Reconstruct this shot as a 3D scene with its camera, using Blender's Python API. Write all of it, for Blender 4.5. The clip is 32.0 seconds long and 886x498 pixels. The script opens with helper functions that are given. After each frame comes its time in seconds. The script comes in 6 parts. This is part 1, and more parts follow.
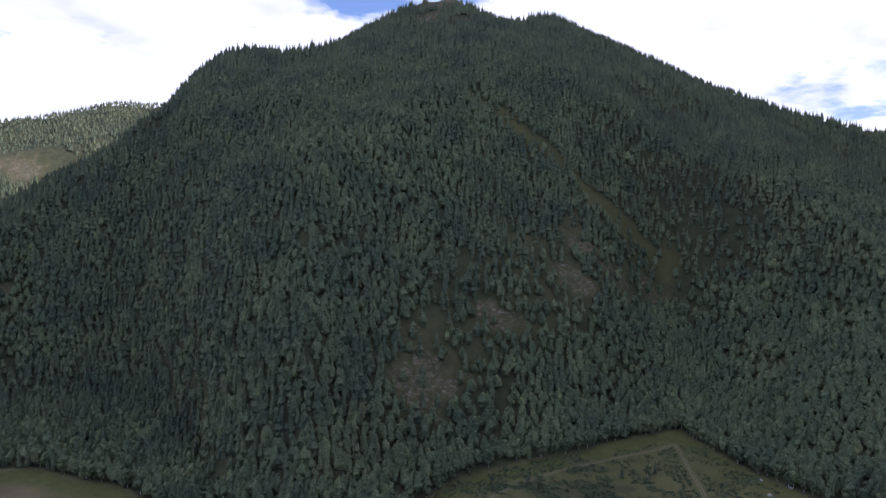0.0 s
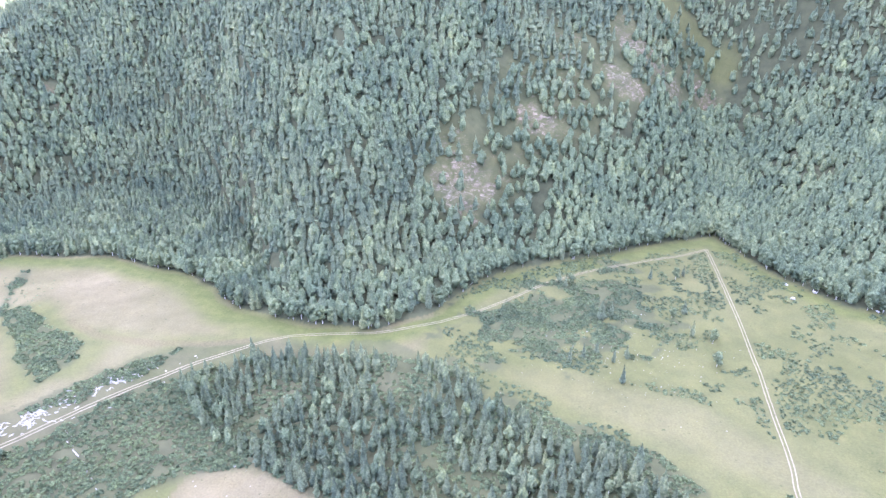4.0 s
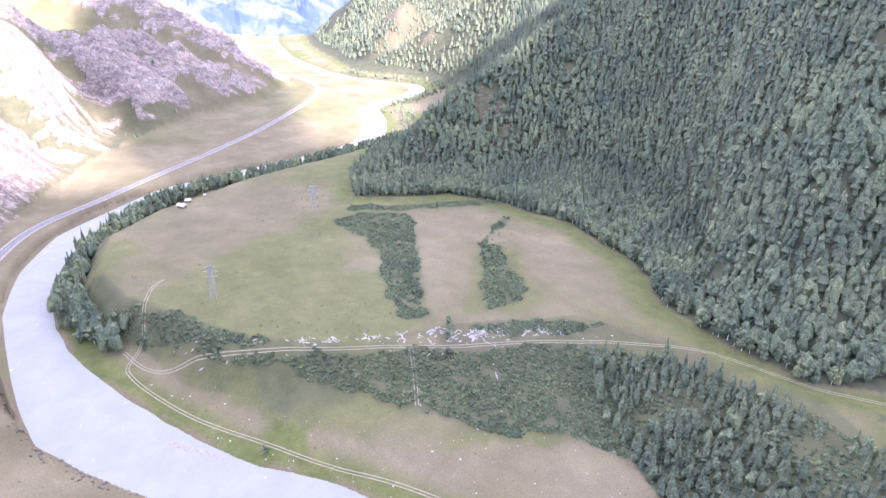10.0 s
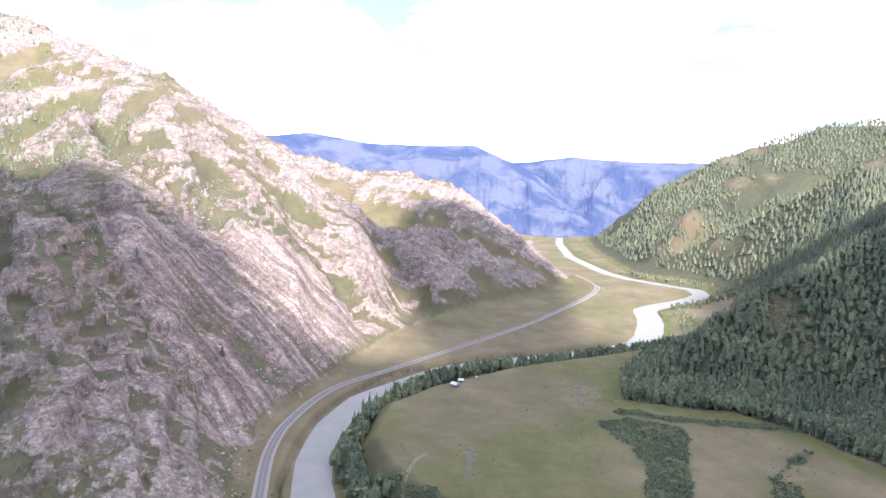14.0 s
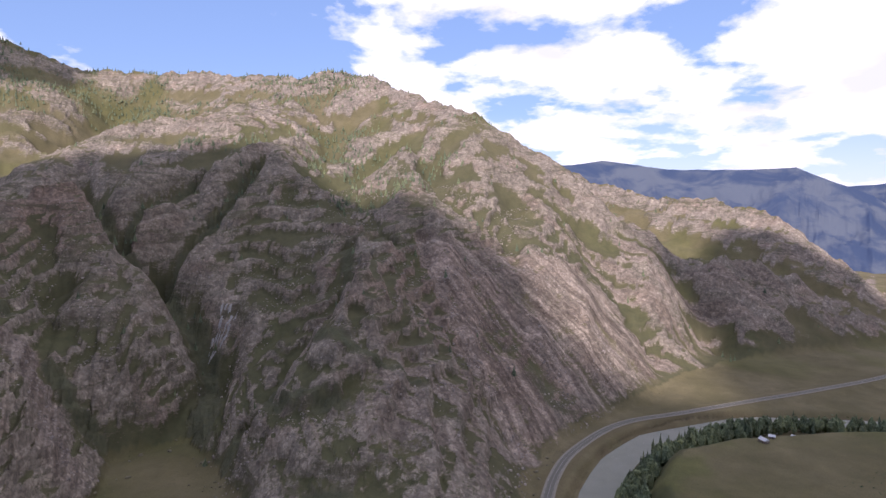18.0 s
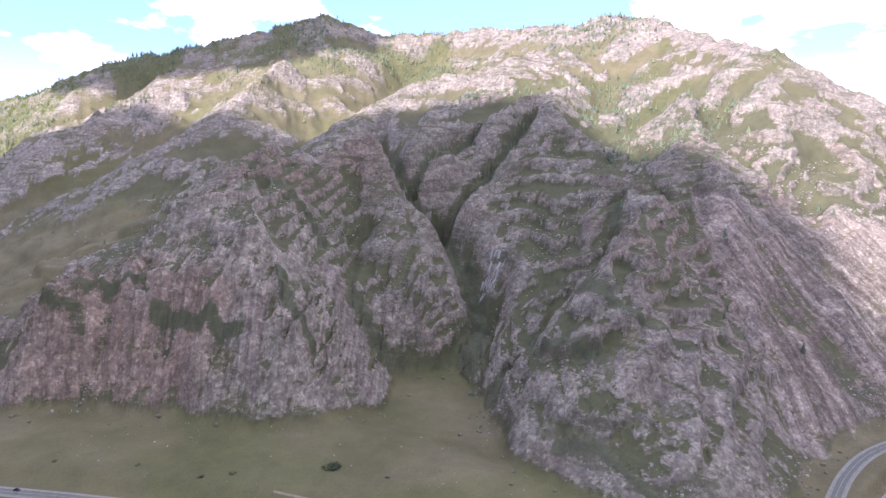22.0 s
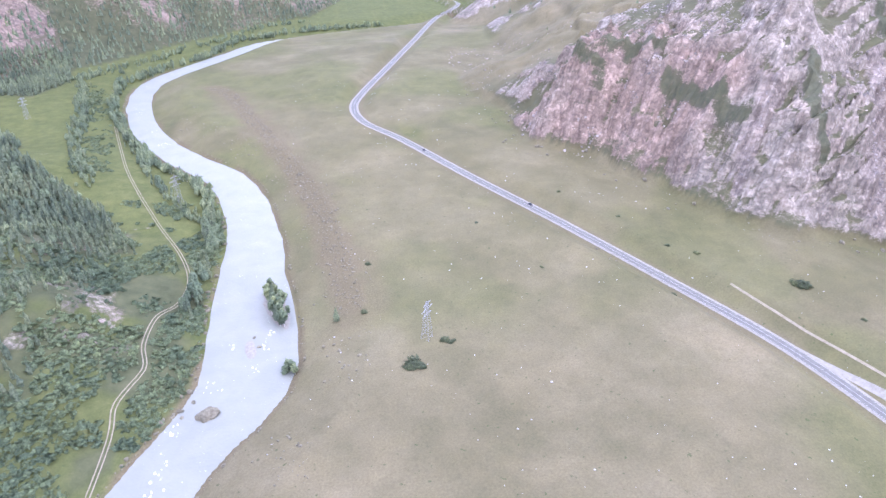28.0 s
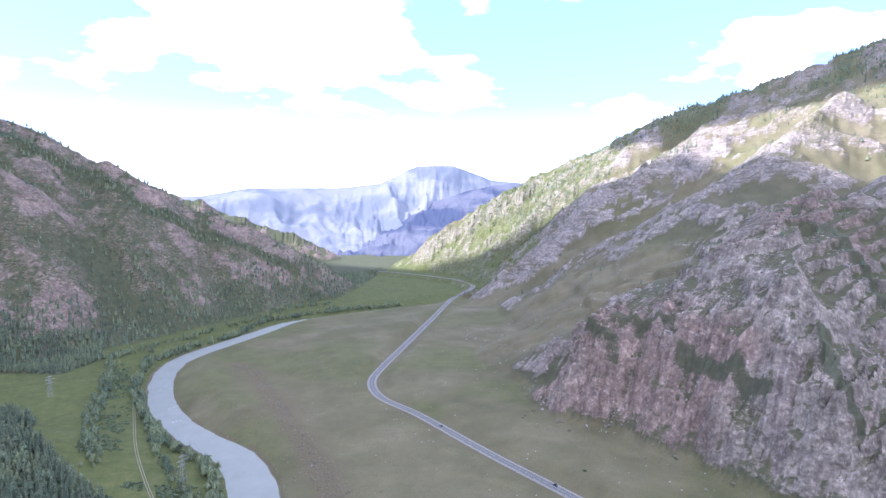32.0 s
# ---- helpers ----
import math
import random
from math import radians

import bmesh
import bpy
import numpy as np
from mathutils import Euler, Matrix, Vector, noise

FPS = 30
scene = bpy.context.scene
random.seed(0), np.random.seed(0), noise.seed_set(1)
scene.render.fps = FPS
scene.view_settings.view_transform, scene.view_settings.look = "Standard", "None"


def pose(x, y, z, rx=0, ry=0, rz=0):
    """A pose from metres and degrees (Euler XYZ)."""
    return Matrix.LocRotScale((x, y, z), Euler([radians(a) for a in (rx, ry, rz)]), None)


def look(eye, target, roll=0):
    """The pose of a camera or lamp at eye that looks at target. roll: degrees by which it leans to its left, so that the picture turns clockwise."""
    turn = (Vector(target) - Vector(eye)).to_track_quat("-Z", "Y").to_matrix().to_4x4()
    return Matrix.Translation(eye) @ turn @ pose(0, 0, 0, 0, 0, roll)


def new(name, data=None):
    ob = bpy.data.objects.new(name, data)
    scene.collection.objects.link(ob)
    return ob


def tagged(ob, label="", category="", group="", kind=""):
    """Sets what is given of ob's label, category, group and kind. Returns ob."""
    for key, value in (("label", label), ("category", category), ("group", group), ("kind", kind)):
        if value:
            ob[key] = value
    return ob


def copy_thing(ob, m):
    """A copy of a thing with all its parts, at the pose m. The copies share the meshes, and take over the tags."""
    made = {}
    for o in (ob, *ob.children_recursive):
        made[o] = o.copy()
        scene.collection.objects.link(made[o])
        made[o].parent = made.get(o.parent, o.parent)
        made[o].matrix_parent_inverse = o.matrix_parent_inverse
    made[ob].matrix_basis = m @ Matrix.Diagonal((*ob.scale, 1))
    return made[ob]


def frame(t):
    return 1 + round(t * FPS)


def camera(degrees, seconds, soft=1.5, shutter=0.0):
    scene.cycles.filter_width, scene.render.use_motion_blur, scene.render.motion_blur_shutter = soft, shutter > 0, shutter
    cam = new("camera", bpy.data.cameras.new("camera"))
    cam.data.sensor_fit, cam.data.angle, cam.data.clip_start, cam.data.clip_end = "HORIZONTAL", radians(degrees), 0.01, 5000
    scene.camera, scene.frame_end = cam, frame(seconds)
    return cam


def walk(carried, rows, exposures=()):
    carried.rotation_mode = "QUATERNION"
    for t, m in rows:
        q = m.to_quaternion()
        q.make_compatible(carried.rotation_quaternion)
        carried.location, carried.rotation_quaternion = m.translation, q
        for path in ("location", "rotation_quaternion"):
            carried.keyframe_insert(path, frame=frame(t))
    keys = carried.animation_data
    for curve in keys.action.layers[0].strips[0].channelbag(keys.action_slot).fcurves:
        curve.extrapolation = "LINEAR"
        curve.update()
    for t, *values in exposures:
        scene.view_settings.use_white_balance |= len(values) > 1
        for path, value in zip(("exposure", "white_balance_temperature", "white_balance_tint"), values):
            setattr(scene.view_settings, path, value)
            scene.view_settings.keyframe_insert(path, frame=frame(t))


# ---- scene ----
cam = camera(72.1, 32.0)

EYE = (0.0, 0.0, 240.0)
# seconds, yaw, pitch, lean
PATH = [
    (0.0, -0.00, -4.46, -0.51), (0.5, 0.57, -8.16, -0.86), (1.0, 1.01, -12.20, -0.99), (1.5, 1.35, -16.41, -0.97),
    (2.0, 1.70, -20.52, -0.88), (2.5, 2.19, -20.88, -0.74), (4.5, 3.94, -23.10, -0.43), (5.0, 4.79, -23.10, -0.35),
    (5.5, 9.10, -23.16, -0.36), (6.0, 11.63, -23.21, -0.40), (6.5, 13.35, -23.25, -0.32), (7.0, 20.13, -23.32, -0.31),
    (7.5, 26.14, -23.34, -0.37), (8.0, 32.80, -23.46, -0.48), (8.5, 36.91, -23.53, -0.59), (9.0, 40.73, -23.58, -0.60),
    (9.5, 44.15, -23.64, -0.66), (10.0, 47.24, -23.69, -0.64), (10.5, 51.87, -23.78, -0.58), (11.0, 58.08, -23.88, -0.61),
    (11.5, 65.04, -24.35, -0.65), (12.0, 68.52, -23.95, -0.73), (12.5, 70.69, -16.28, -0.68), (13.0, 71.99, -10.20, -0.48),
    (13.5, 72.55, -8.14, -0.46), (14.0, 72.81, -5.71, -0.53), (14.5, 72.90, -5.34, -0.57), (16.5, 72.70, -3.02, -0.64),
    (17.0, 80.48, -2.98, -0.49), (17.5, 92.21, -3.20, -0.46), (18.0, 99.87, -3.28, -0.41), (18.5, 106.65, -3.31, -0.40),
    (19.0, 113.08, -3.30, -0.50), (19.5, 117.55, -3.31, -0.53), (20.0, 120.58, -3.38, -0.56), (20.5, 123.29, -3.97, -0.56),
    (21.0, 124.82, -4.65, -0.62), (21.5, 125.05, -5.64, -0.68), (22.0, 124.65, -8.03, -0.74), (22.5, 124.08, -11.13, -0.77),
    (23.0, 123.42, -14.23, -0.71), (23.5, 122.70, -17.36, -0.65), (24.0, 121.84, -20.37, -0.66), (24.5, 120.97, -20.94, -0.51),
    (26.5, 138.47, -29.84, -0.86), (27.0, 151.84, -29.84, -0.96), (27.5, 164.43, -29.81, -0.76), (28.0, 170.56, -29.51, -0.80),
    (28.5, 172.15, -27.69, -0.79), (29.0, 173.21, -25.06, -0.72), (29.5, 173.61, -22.07, -0.64), (30.0, 173.56, -19.13, -0.55),
    (30.5, 173.26, -15.84, -0.50), (31.0, 172.84, -11.75, -0.35), (31.5, 172.43, -7.89, -0.02), (32.0, 171.98, -4.07, 0.04),
]
# seconds, stops, kelvin, tint
EXPOSURES = [
    (0.0, 0.08, 5600.0, 27.0), (0.5, 0.16, 5500.0, 28.0), (1.0, 0.65, 5400.0, 30.0), (1.5, 1.3, 5350.0, 29.0), (2.0, 2.0, 5300.0, 28.0), (2.5, 2.35, 5300.0, 29.0), (4.5, 3.38, 5450.0, 35.0),
    (6.0, 3.5, 5450.0, 37.0), (7.0, 3.4, 5450.0, 38.0), (8.0, 3.12, 5500.0, 40.0), (9.0, 2.87, 5550.0, 41.0), (10.0, 2.55, 5600.0, 41.0), (11.0, 2.4, 5650.0, 40.0), (12.0, 2.35, 5650.0, 40.0), (13.0, 2.05, 5650.0, 36.0),
    (14.0, 1.6, 5800.0, 30.0), (14.5, 1.45, 5900.0, 28.0), (16.5, 0.2, 6000.0, 26.0), (17.0, 0.16, 6000.0, 27.0), (18.0, 0.24, 6150.0, 28.0), (19.0, 0.54, 6150.0, 29.0), (20.0, 0.8, 6150.0, 29.0),
    (21.0, 1.0, 5900.0, 29.0), (22.0, 1.25, 5650.0, 29.0), (23.0, 1.75, 5600.0, 29.0), (24.0, 2.25, 5550.0, 29.0), (24.5, 2.4, 5550.0, 30.0), (26.5, 2.65, 5500.0, 32.0), (28.0, 2.6, 5450.0, 34.0),
    (29.0, 2.6, 5400.0, 34.0), (30.0, 2.45, 5300.0, 34.0), (31.0, 2.1, 5250.0, 31.0), (32.0, 1.65, 5200.0, 27.0),
]
walk(cam, [(t, pose(*EYE, 90 + pitch, lean, yaw)) for t, yaw, pitch, lean in PATH], EXPOSURES)

# ---- world and sun ----
SUN_AZ, SUN_EL = 271.0, 36.0      # degrees counter-clockwise from north (y), and above the horizon
sun_dir = Vector((-math.sin(radians(SUN_AZ)) * math.cos(radians(SUN_EL)),
                  math.cos(radians(SUN_AZ)) * math.cos(radians(SUN_EL)), math.sin(radians(SUN_EL))))
sun = new("sun", bpy.data.lights.new("sun", "SUN"))
sun.data.energy, sun.data.angle, sun.data.color = 4.8, radians(1.2), (1.0, 0.93, 0.82)
sun.matrix_world = look((0, 0, 1500), Vector((0, 0, 1500)) - sun_dir)

world = bpy.data.worlds.new("sky")
scene.world = world
world.use_nodes = True


def nodes_of(tree):
    tree.nodes.clear()
    return tree.nodes, tree.links


def node(tree, kind, **values):
    made = tree.nodes.new(kind)
    for key, value in values.items():
        made.inputs[key.replace("_", " ")].default_value = value
    return made


def ramp(tree, source, stops):
    made = tree.nodes.new("ShaderNodeValToRGB")
    while len(made.color_ramp.elements) < len(stops):
        made.color_ramp.elements.new(0.5)
    for element, (place, colour) in zip(made.color_ramp.elements, stops):
        element.position = place
        element.color = (*colour, 1.0) if len(colour) == 3 else colour
    tree.links.new(source, made.inputs[0])
    return made.outputs[0]


def maths(tree, how, a, b=None, clamp=False):
    made = tree.nodes.new("ShaderNodeMath")
    made.operation, made.use_clamp = how, clamp
    for slot, value in ((0, a), (1, b)):
        if value is None:
            continue
        if isinstance(value, (int, float)):
            made.inputs[slot].default_value = value
        else:
            tree.links.new(value, made.inputs[slot])
    return made.outputs[0]


def mixed(tree, factor, a, b, how="MIX"):
    made = tree.nodes.new("ShaderNodeMix")
    made.data_type, made.blend_type = "RGBA", how
    for slot, value in ((0, factor), (6, a), (7, b)):
        if isinstance(value, (int, float)):
            made.inputs[slot].default_value = value
        elif isinstance(value, tuple):
            made.inputs[slot].default_value = (*value, 1.0)
        else:
            tree.links.new(value, made.inputs[slot])
    return made.outputs[2]


def noise_tex(tree, scale, detail=4.0, rough=0.55, vector=None, warp=0.0):
    made = node(tree, "ShaderNodeTexNoise", Scale=scale, Detail=detail, Roughness=rough, Distortion=warp)
    if vector is not None:
        tree.links.new(vector, made.inputs["Vector"])
    return made.outputs["Fac"]


def build_sky():
    tree = world.node_tree
    n, l = nodes_of(tree)
    out, back = n.new("ShaderNodeOutputWorld"), n.new("ShaderNodeBackground")
    sky = n.new("ShaderNodeTexSky")
    sky.sky_type, sky.sun_disc = "NISHITA", False
    sky.sun_elevation, sky.sun_rotation = radians(SUN_EL), radians(-SUN_AZ)
    sky.altitude, sky.dust_density = 800, 0.8
    where = n.new("ShaderNodeTexCoord")
    part = n.new("ShaderNodeSeparateXYZ")
    l.new(where.outputs["Generated"], part.inputs[0])
    up = maths(tree, "MAXIMUM", part.outputs[2], 0.0)
    down = maths(tree, "ADD", up, 0.22)
    flat = n.new("ShaderNodeCombineXYZ")
    l.new(maths(tree, "DIVIDE", part.outputs[0], down), flat.inputs[0])
    l.new(maths(tree, "DIVIDE", part.outputs[1], down), flat.inputs[1])
    l.new(maths(tree, "MULTIPLY", up, 1.5), flat.inputs[2])
    puffs = maths(tree, "ADD", noise_tex(tree, 1.7, 9.0, 0.55, flat.outputs[0], 0.1), maths(tree, "ADD", maths(tree, "MULTIPLY", part.outputs[1], 0.06), maths(tree, "MULTIPLY", maths(tree, "MAXIMUM", maths(tree, "SUBTRACT", 0.22, up), 0.0), 0.22)))
    cover = ramp(tree, puffs, [(0.46, (0, 0, 0)), (0.53, (1, 1, 1))])
    shade = noise_tex(tree, 2.3, 5.0, 0.5, flat.outputs[0])
    white = ramp(tree, shade, [(0.32, (7.5, 7.8, 8.6)), (0.55, (11.5, 11.5, 11.6))])
    # pale towards the horizon
    veil = ramp(tree, up, [(0.0, (0.6, 0.6, 0.6)), (0.16, (0.0, 0.0, 0.0))])
    blue = mixed(tree, 0.45, sky.outputs[0], (3.0, 5.0, 9.0))
    clear = mixed(tree, veil, blue, (8.0, 8.6, 9.4))
    l.new(mixed(tree, cover, clear, white), back.inputs[0])
    back.inputs[1].default_value = 0.105
    l.new(back.outputs[0], out.inputs[0])


build_sky()

# ---- materials ----
MATS = {}


def shader(name, rough=0.9, spec=0.2):
    mat = bpy.data.materials.new(name)
    mat.use_nodes = True
    tree = mat.node_tree
    n, l = nodes_of(tree)
    out, bsdf = n.new("ShaderNodeOutputMaterial"), n.new("ShaderNodeBsdfPrincipled")
    bsdf.inputs["Roughness"].default_value = rough
    bsdf.inputs["Specular IOR Level"].default_value = spec
    l.new(bsdf.outputs[0], out.inputs[0])
    MATS[name] = mat
    return mat, tree, bsdf


def bump(tree, bsdf, height, metres, strength=1.0):
    b = node(tree, "ShaderNodeBump", Strength=strength, Distance=metres)
    tree.links.new(height, b.inputs["Height"])
    tree.links.new(b.outputs[0], bsdf.inputs["Normal"])


def position(tree):
    return tree.nodes.new("ShaderNodeNewGeometry").outputs["Position"]


def scaled(tree, vector, factors, turn=(0, 0, 0)):
    made = tree.nodes.new("ShaderNodeMapping")
    made.inputs["Scale"].default_value = factors
    made.inputs["Rotation"].default_value = [radians(a) for a in turn]
    tree.links.new(vector, made.inputs["Vector"])
    return made.outputs[0]


def ground_material():
    mat, tree, bsdf = shader("ground", 0.95, 0.1)
    where = position(tree)
    attr = tree.nodes.new("ShaderNodeAttribute")
    attr.attribute_name = "cover"
    parts = tree.nodes.new("ShaderNodeSeparateColor")
    tree.links.new(attr.outputs["Color"], parts.inputs[0])
    rock_m, wood_m, lush_m, bare_m = parts.outputs[0], parts.outputs[1], parts.outputs[2], attr.outputs["Alpha"]
    # grass: tan and green patches
    big = noise_tex(tree, 0.012, 5, 0.6, where)
    mid = noise_tex(tree, 0.09, 5, 0.65, where)
    fine = noise_tex(tree, 0.9, 4, 0.7, where)
    dry = ramp(tree, big, [(0.35, (0.104, 0.092, 0.05)), (0.5, (0.13, 0.112, 0.064)), (0.65, (0.156, 0.132, 0.08))])
    dry = mixed(tree, ramp(tree, mid, [(0.45, (0, 0, 0)), (0.7, (0.4, 0.4, 0.4))]), dry, (0.098, 0.089, 0.046))
    lush = ramp(tree, mid, [(0.3, (0.058, 0.071, 0.022)), (0.55, (0.084, 0.094, 0.03)), (0.75, (0.112, 0.112, 0.042))])
    grass = mixed(tree, lush_m, dry, lush)
    grass = mixed(tree, 0.5, grass, ramp(tree, fine, [(0.3, (0.66, 0.66, 0.64)), (0.7, (1.3, 1.3, 1.26))]), "MULTIPLY")
    grass = mixed(tree, 0.45, grass, ramp(tree, noise_tex(tree, 0.035, 6, 0.62, where, 0.4), [(0.36, (0.78, 0.82, 0.78)), (0.5, (0.98, 0.99, 0.97)), (0.64, (1.2, 1.17, 1.12))]), "MULTIPLY")
    tufts = noise_tex(tree, 0.33, 3, 0.6, where)
    grass = mixed(tree, ramp(tree, tufts, [(0.66, (0, 0, 0)), (0.72, (0.7, 0.7, 0.7))]), grass, (0.045, 0.06, 0.022))
    # rock: warm grey blocks, streaked faces, loose scree, dark turf on the ledges
    tone = tree.nodes.new("ShaderNodeAttribute")
    tone.attribute_name = "tone"
    tones = tree.nodes.new("ShaderNodeSeparateColor")
    tree.links.new(tone.outputs["Color"], tones.inputs[0])
    scree_m, damp_m, red_m, face_m = tones.outputs[0], tones.outputs[1], tones.outputs[2], tone.outputs["Alpha"]
    bent = tree.nodes.new("ShaderNodeVectorMath")
    bent.operation = "MULTIPLY_ADD"
    wob = node(tree, "ShaderNodeTexNoise", Scale=0.16, Detail=5.0)
    tree.links.new(where, wob.inputs["Vector"])
    tree.links.new(wob.outputs["Color"], bent.inputs[0])
    bent.inputs[1].default_value = (9, 9, 9)
    tree.links.new(where, bent.inputs[2])
    tilt = scaled(tree, where, (0.05, 0.05, 0.16), (14, 8, 30))
    strata = noise_tex(tree, 1.5, 8, 0.68, tilt, 0.5)
    rough = noise_tex(tree, 0.22, 9, 0.72, where, 0.4)
    rock = ramp(tree, strata, [(0.3, (0.17, 0.145, 0.119)), (0.46, (0.233, 0.2, 0.164)), (0.6, (0.28, 0.242, 0.198)), (0.78, (0.325, 0.283, 0.234))])
    red = noise_tex(tree, 0.016, 5, 0.6, where)
    red = maths(tree, "ADD", maths(tree, "MULTIPLY", red_m, 0.45), red)
    rock = mixed(tree, ramp(tree, red, [(0.52, (0, 0, 0)), (0.8, (0.75, 0.75, 0.75))]), rock, (0.24, 0.17, 0.136))
    fall = tree.nodes.new("ShaderNodeAttribute")
    fall.attribute_name = "fall"
    run = noise_tex(tree, 1.0, 4, 0.6, scaled(tree, fall.outputs["Vector"], (0.2, 0.006, 0.0)), 0.2)
    part_z = tree.nodes.new("ShaderNodeSeparateXYZ")
    tree.links.new(fall.outputs["Vector"], part_z.inputs[0])
    broad = noise_tex(tree, 0.02, 7, 0.66, where, 0.9)
    loose = mixed(tree, ramp(tree, run, [(0.4, (0, 0, 0)), (0.62, (1, 1, 1))]), (0.178, 0.142, 0.113), (0.275, 0.231, 0.191))
    rock = mixed(tree, maths(tree, "MULTIPLY", scree_m, 0.8), rock, loose)
    rock = mixed(tree, part_z.outputs[2], rock, ramp(tree, run, [(0.38, (0.58, 0.57, 0.57)), (0.5, (0.98, 0.97, 0.97)), (0.62, (1.42, 1.4, 1.38))]), "MULTIPLY")
    rock = mixed(tree, 0.9, rock, ramp(tree, broad, [(0.36, (0.76, 0.76, 0.76)), (0.5, (0.98, 0.98, 0.98)), (0.62, (1.2, 1.19, 1.18))]), "MULTIPLY")
    # single blocks: each its own tone, with dark gaps between
    for size, low, high in ((0.13, 0.86, 1.14), (0.4, 0.68, 1.34)):
        cell = tree.nodes.new("ShaderNodeTexVoronoi")
        cell.inputs["Scale"].default_value = size
        tree.links.new(scaled(tree, bent.outputs[0], (1.0, 1.0, 0.8), (18, 10, 30)), cell.inputs["Vector"])
        pick = tree.nodes.new("ShaderNodeSeparateColor")
        tree.links.new(cell.outputs["Color"], pick.inputs[0])
        each = mixed(tree, 1.0, ramp(tree, pick.outputs[0], [(0.0, (low, low, low)), (0.6, (0.95, 0.95, 0.95)), (1.0, (high, high, high * 0.99))]),
                     ramp(tree, cell.outputs["Distance"], [(0.25, (1.1, 1.1, 1.1)), (0.5, (0.98, 0.98, 0.98)), (0.8, (0.78, 0.77, 0.77))]), "MULTIPLY")
        rock = mixed(tree, 0.85, rock, each, "MULTIPLY")
    # upright joints in the bare faces
    joint = noise_tex(tree, 1.0, 6, 0.7, scaled(tree, fall.outputs["Vector"], (0.2, 0.035, 0.0)), 1.2)
    rock = mixed(tree, face_m, rock, ramp(tree, joint, [(0.36, (0.88, 0.86, 0.85)), (0.5, (1.22, 1.21, 1.19)), (0.66, (1.45, 1.43, 1.4))]), "MULTIPLY")
    # ledges: dark olive turf lying across the faces and down the gullies
    bands = noise_tex(tree, 1.0, 7, 0.64, scaled(tree, where, (0.014, 0.014, 0.07), (8, -6, 20)), 0.8)
    speck = maths(tree, "ADD", maths(tree, "MULTIPLY", noise_tex(tree, 0.3, 4, 0.72, where, 0.3), 0.45), maths(tree, "MULTIPLY", noise_tex(tree, 1.15, 3, 0.7, where), 0.55))
    turf = maths(tree, "ADD", maths(tree, "ADD", bands, maths(tree, "MULTIPLY", maths(tree, "SUBTRACT", speck, 0.5), 0.8)), maths(tree, "MULTIPLY", damp_m, 0.34))
    turf = maths(tree, "SUBTRACT", turf, maths(tree, "ADD", maths(tree, "MULTIPLY", scree_m, 0.22), maths(tree, "MULTIPLY", face_m, 0.1)))
    green = mixed(tree, damp_m, (0.094, 0.085, 0.058), (0.066, 0.074, 0.042))
    green = mixed(tree, ramp(tree, mid, [(0.4, (0, 0, 0)), (0.7, (0.8, 0.8, 0.8))]), green, (0.098, 0.1, 0.052))
    rock = mixed(tree, ramp(tree, turf, [(0.54, (0, 0, 0)), (0.62, (0.9, 0.9, 0.9))]), rock, green)
    # the border of rock and turf breaks into ledges and loose stones
    breaks = maths(tree, "ADD", maths(tree, "MULTIPLY", noise_tex(tree, 0.16, 9, 0.75, scaled(tree, where, (1, 1, 2.2)), 0.5), 1.5), maths(tree, "MULTIPLY", speck, 0.5))
    rock_e = maths(tree, "ADD", maths(tree, "MULTIPLY", rock_m, 0.8), maths(tree, "SUBTRACT", breaks, 0.94))
    rock_e = maths(tree, "ADD", rock_e, maths(tree, "MULTIPLY", maths(tree, "SUBTRACT", run, 0.5), maths(tree, "MULTIPLY", part_z.outputs[2], 1.1)))
    rock_e = ramp(tree, rock_e, [(0.36, (0, 0, 0)), (0.6, (1, 1, 1))])
    base = mixed(tree, rock_e, grass, rock)
    litter = ramp(tree, mid, [(0.3, (0.042, 0.047, 0.026)), (0.7, (0.08, 0.083, 0.045))])
    base = mixed(tree, maths(tree, "MULTIPLY", wood_m, maths(tree, "SUBTRACT", 1.0, maths(tree, "MULTIPLY", rock_e, 0.8))), base, litter)
    gravel = ramp(tree, fine, [(0.3, (0.076, 0.062, 0.034)), (0.7, (0.15, 0.124, 0.072))])
    base = mixed(tree, bare_m, base, gravel)
    tree.links.new(base, bsdf.inputs["Base Color"])
    relief = maths(tree, "ADD", maths(tree, "MULTIPLY", rough, 1.0), maths(tree, "MULTIPLY", strata, 1.2))
    relief = maths(tree, "ADD", maths(tree, "MULTIPLY", maths(tree, "ADD", relief, maths(tree, "MULTIPLY", speck, 0.45)), maths(tree, "ADD", maths(tree, "MULTIPLY", rock_m, 0.85), 0.0)), maths(tree, "MULTIPLY", fine, 0.06))
    bump(tree, bsdf, relief, 1.8, 1.0)
    return mat


def plain_material(name, low, high, scale, rough=0.9, relief=0.0, spec=0.2, vary=0.0):
    mat, tree, bsdf = shader(name, rough, spec)
    where = position(tree)
    tone = noise_tex(tree, scale, 5, 0.65, where)
    base = ramp(tree, tone, [(0.3, low), (0.7, high)])
    if vary:
        info = tree.nodes.new("ShaderNodeObjectInfo").outputs["Random"]
        base = mixed(tree, 1.0, base, ramp(tree, info, [(0.0, (1 - vary,) * 3), (1.0, (1 + vary,) * 3)]), "MULTIPLY")
    tree.links.new(base, bsdf.inputs["Base Color"])
    if relief:
        bump(tree, bsdf, tone, relief)
    return mat


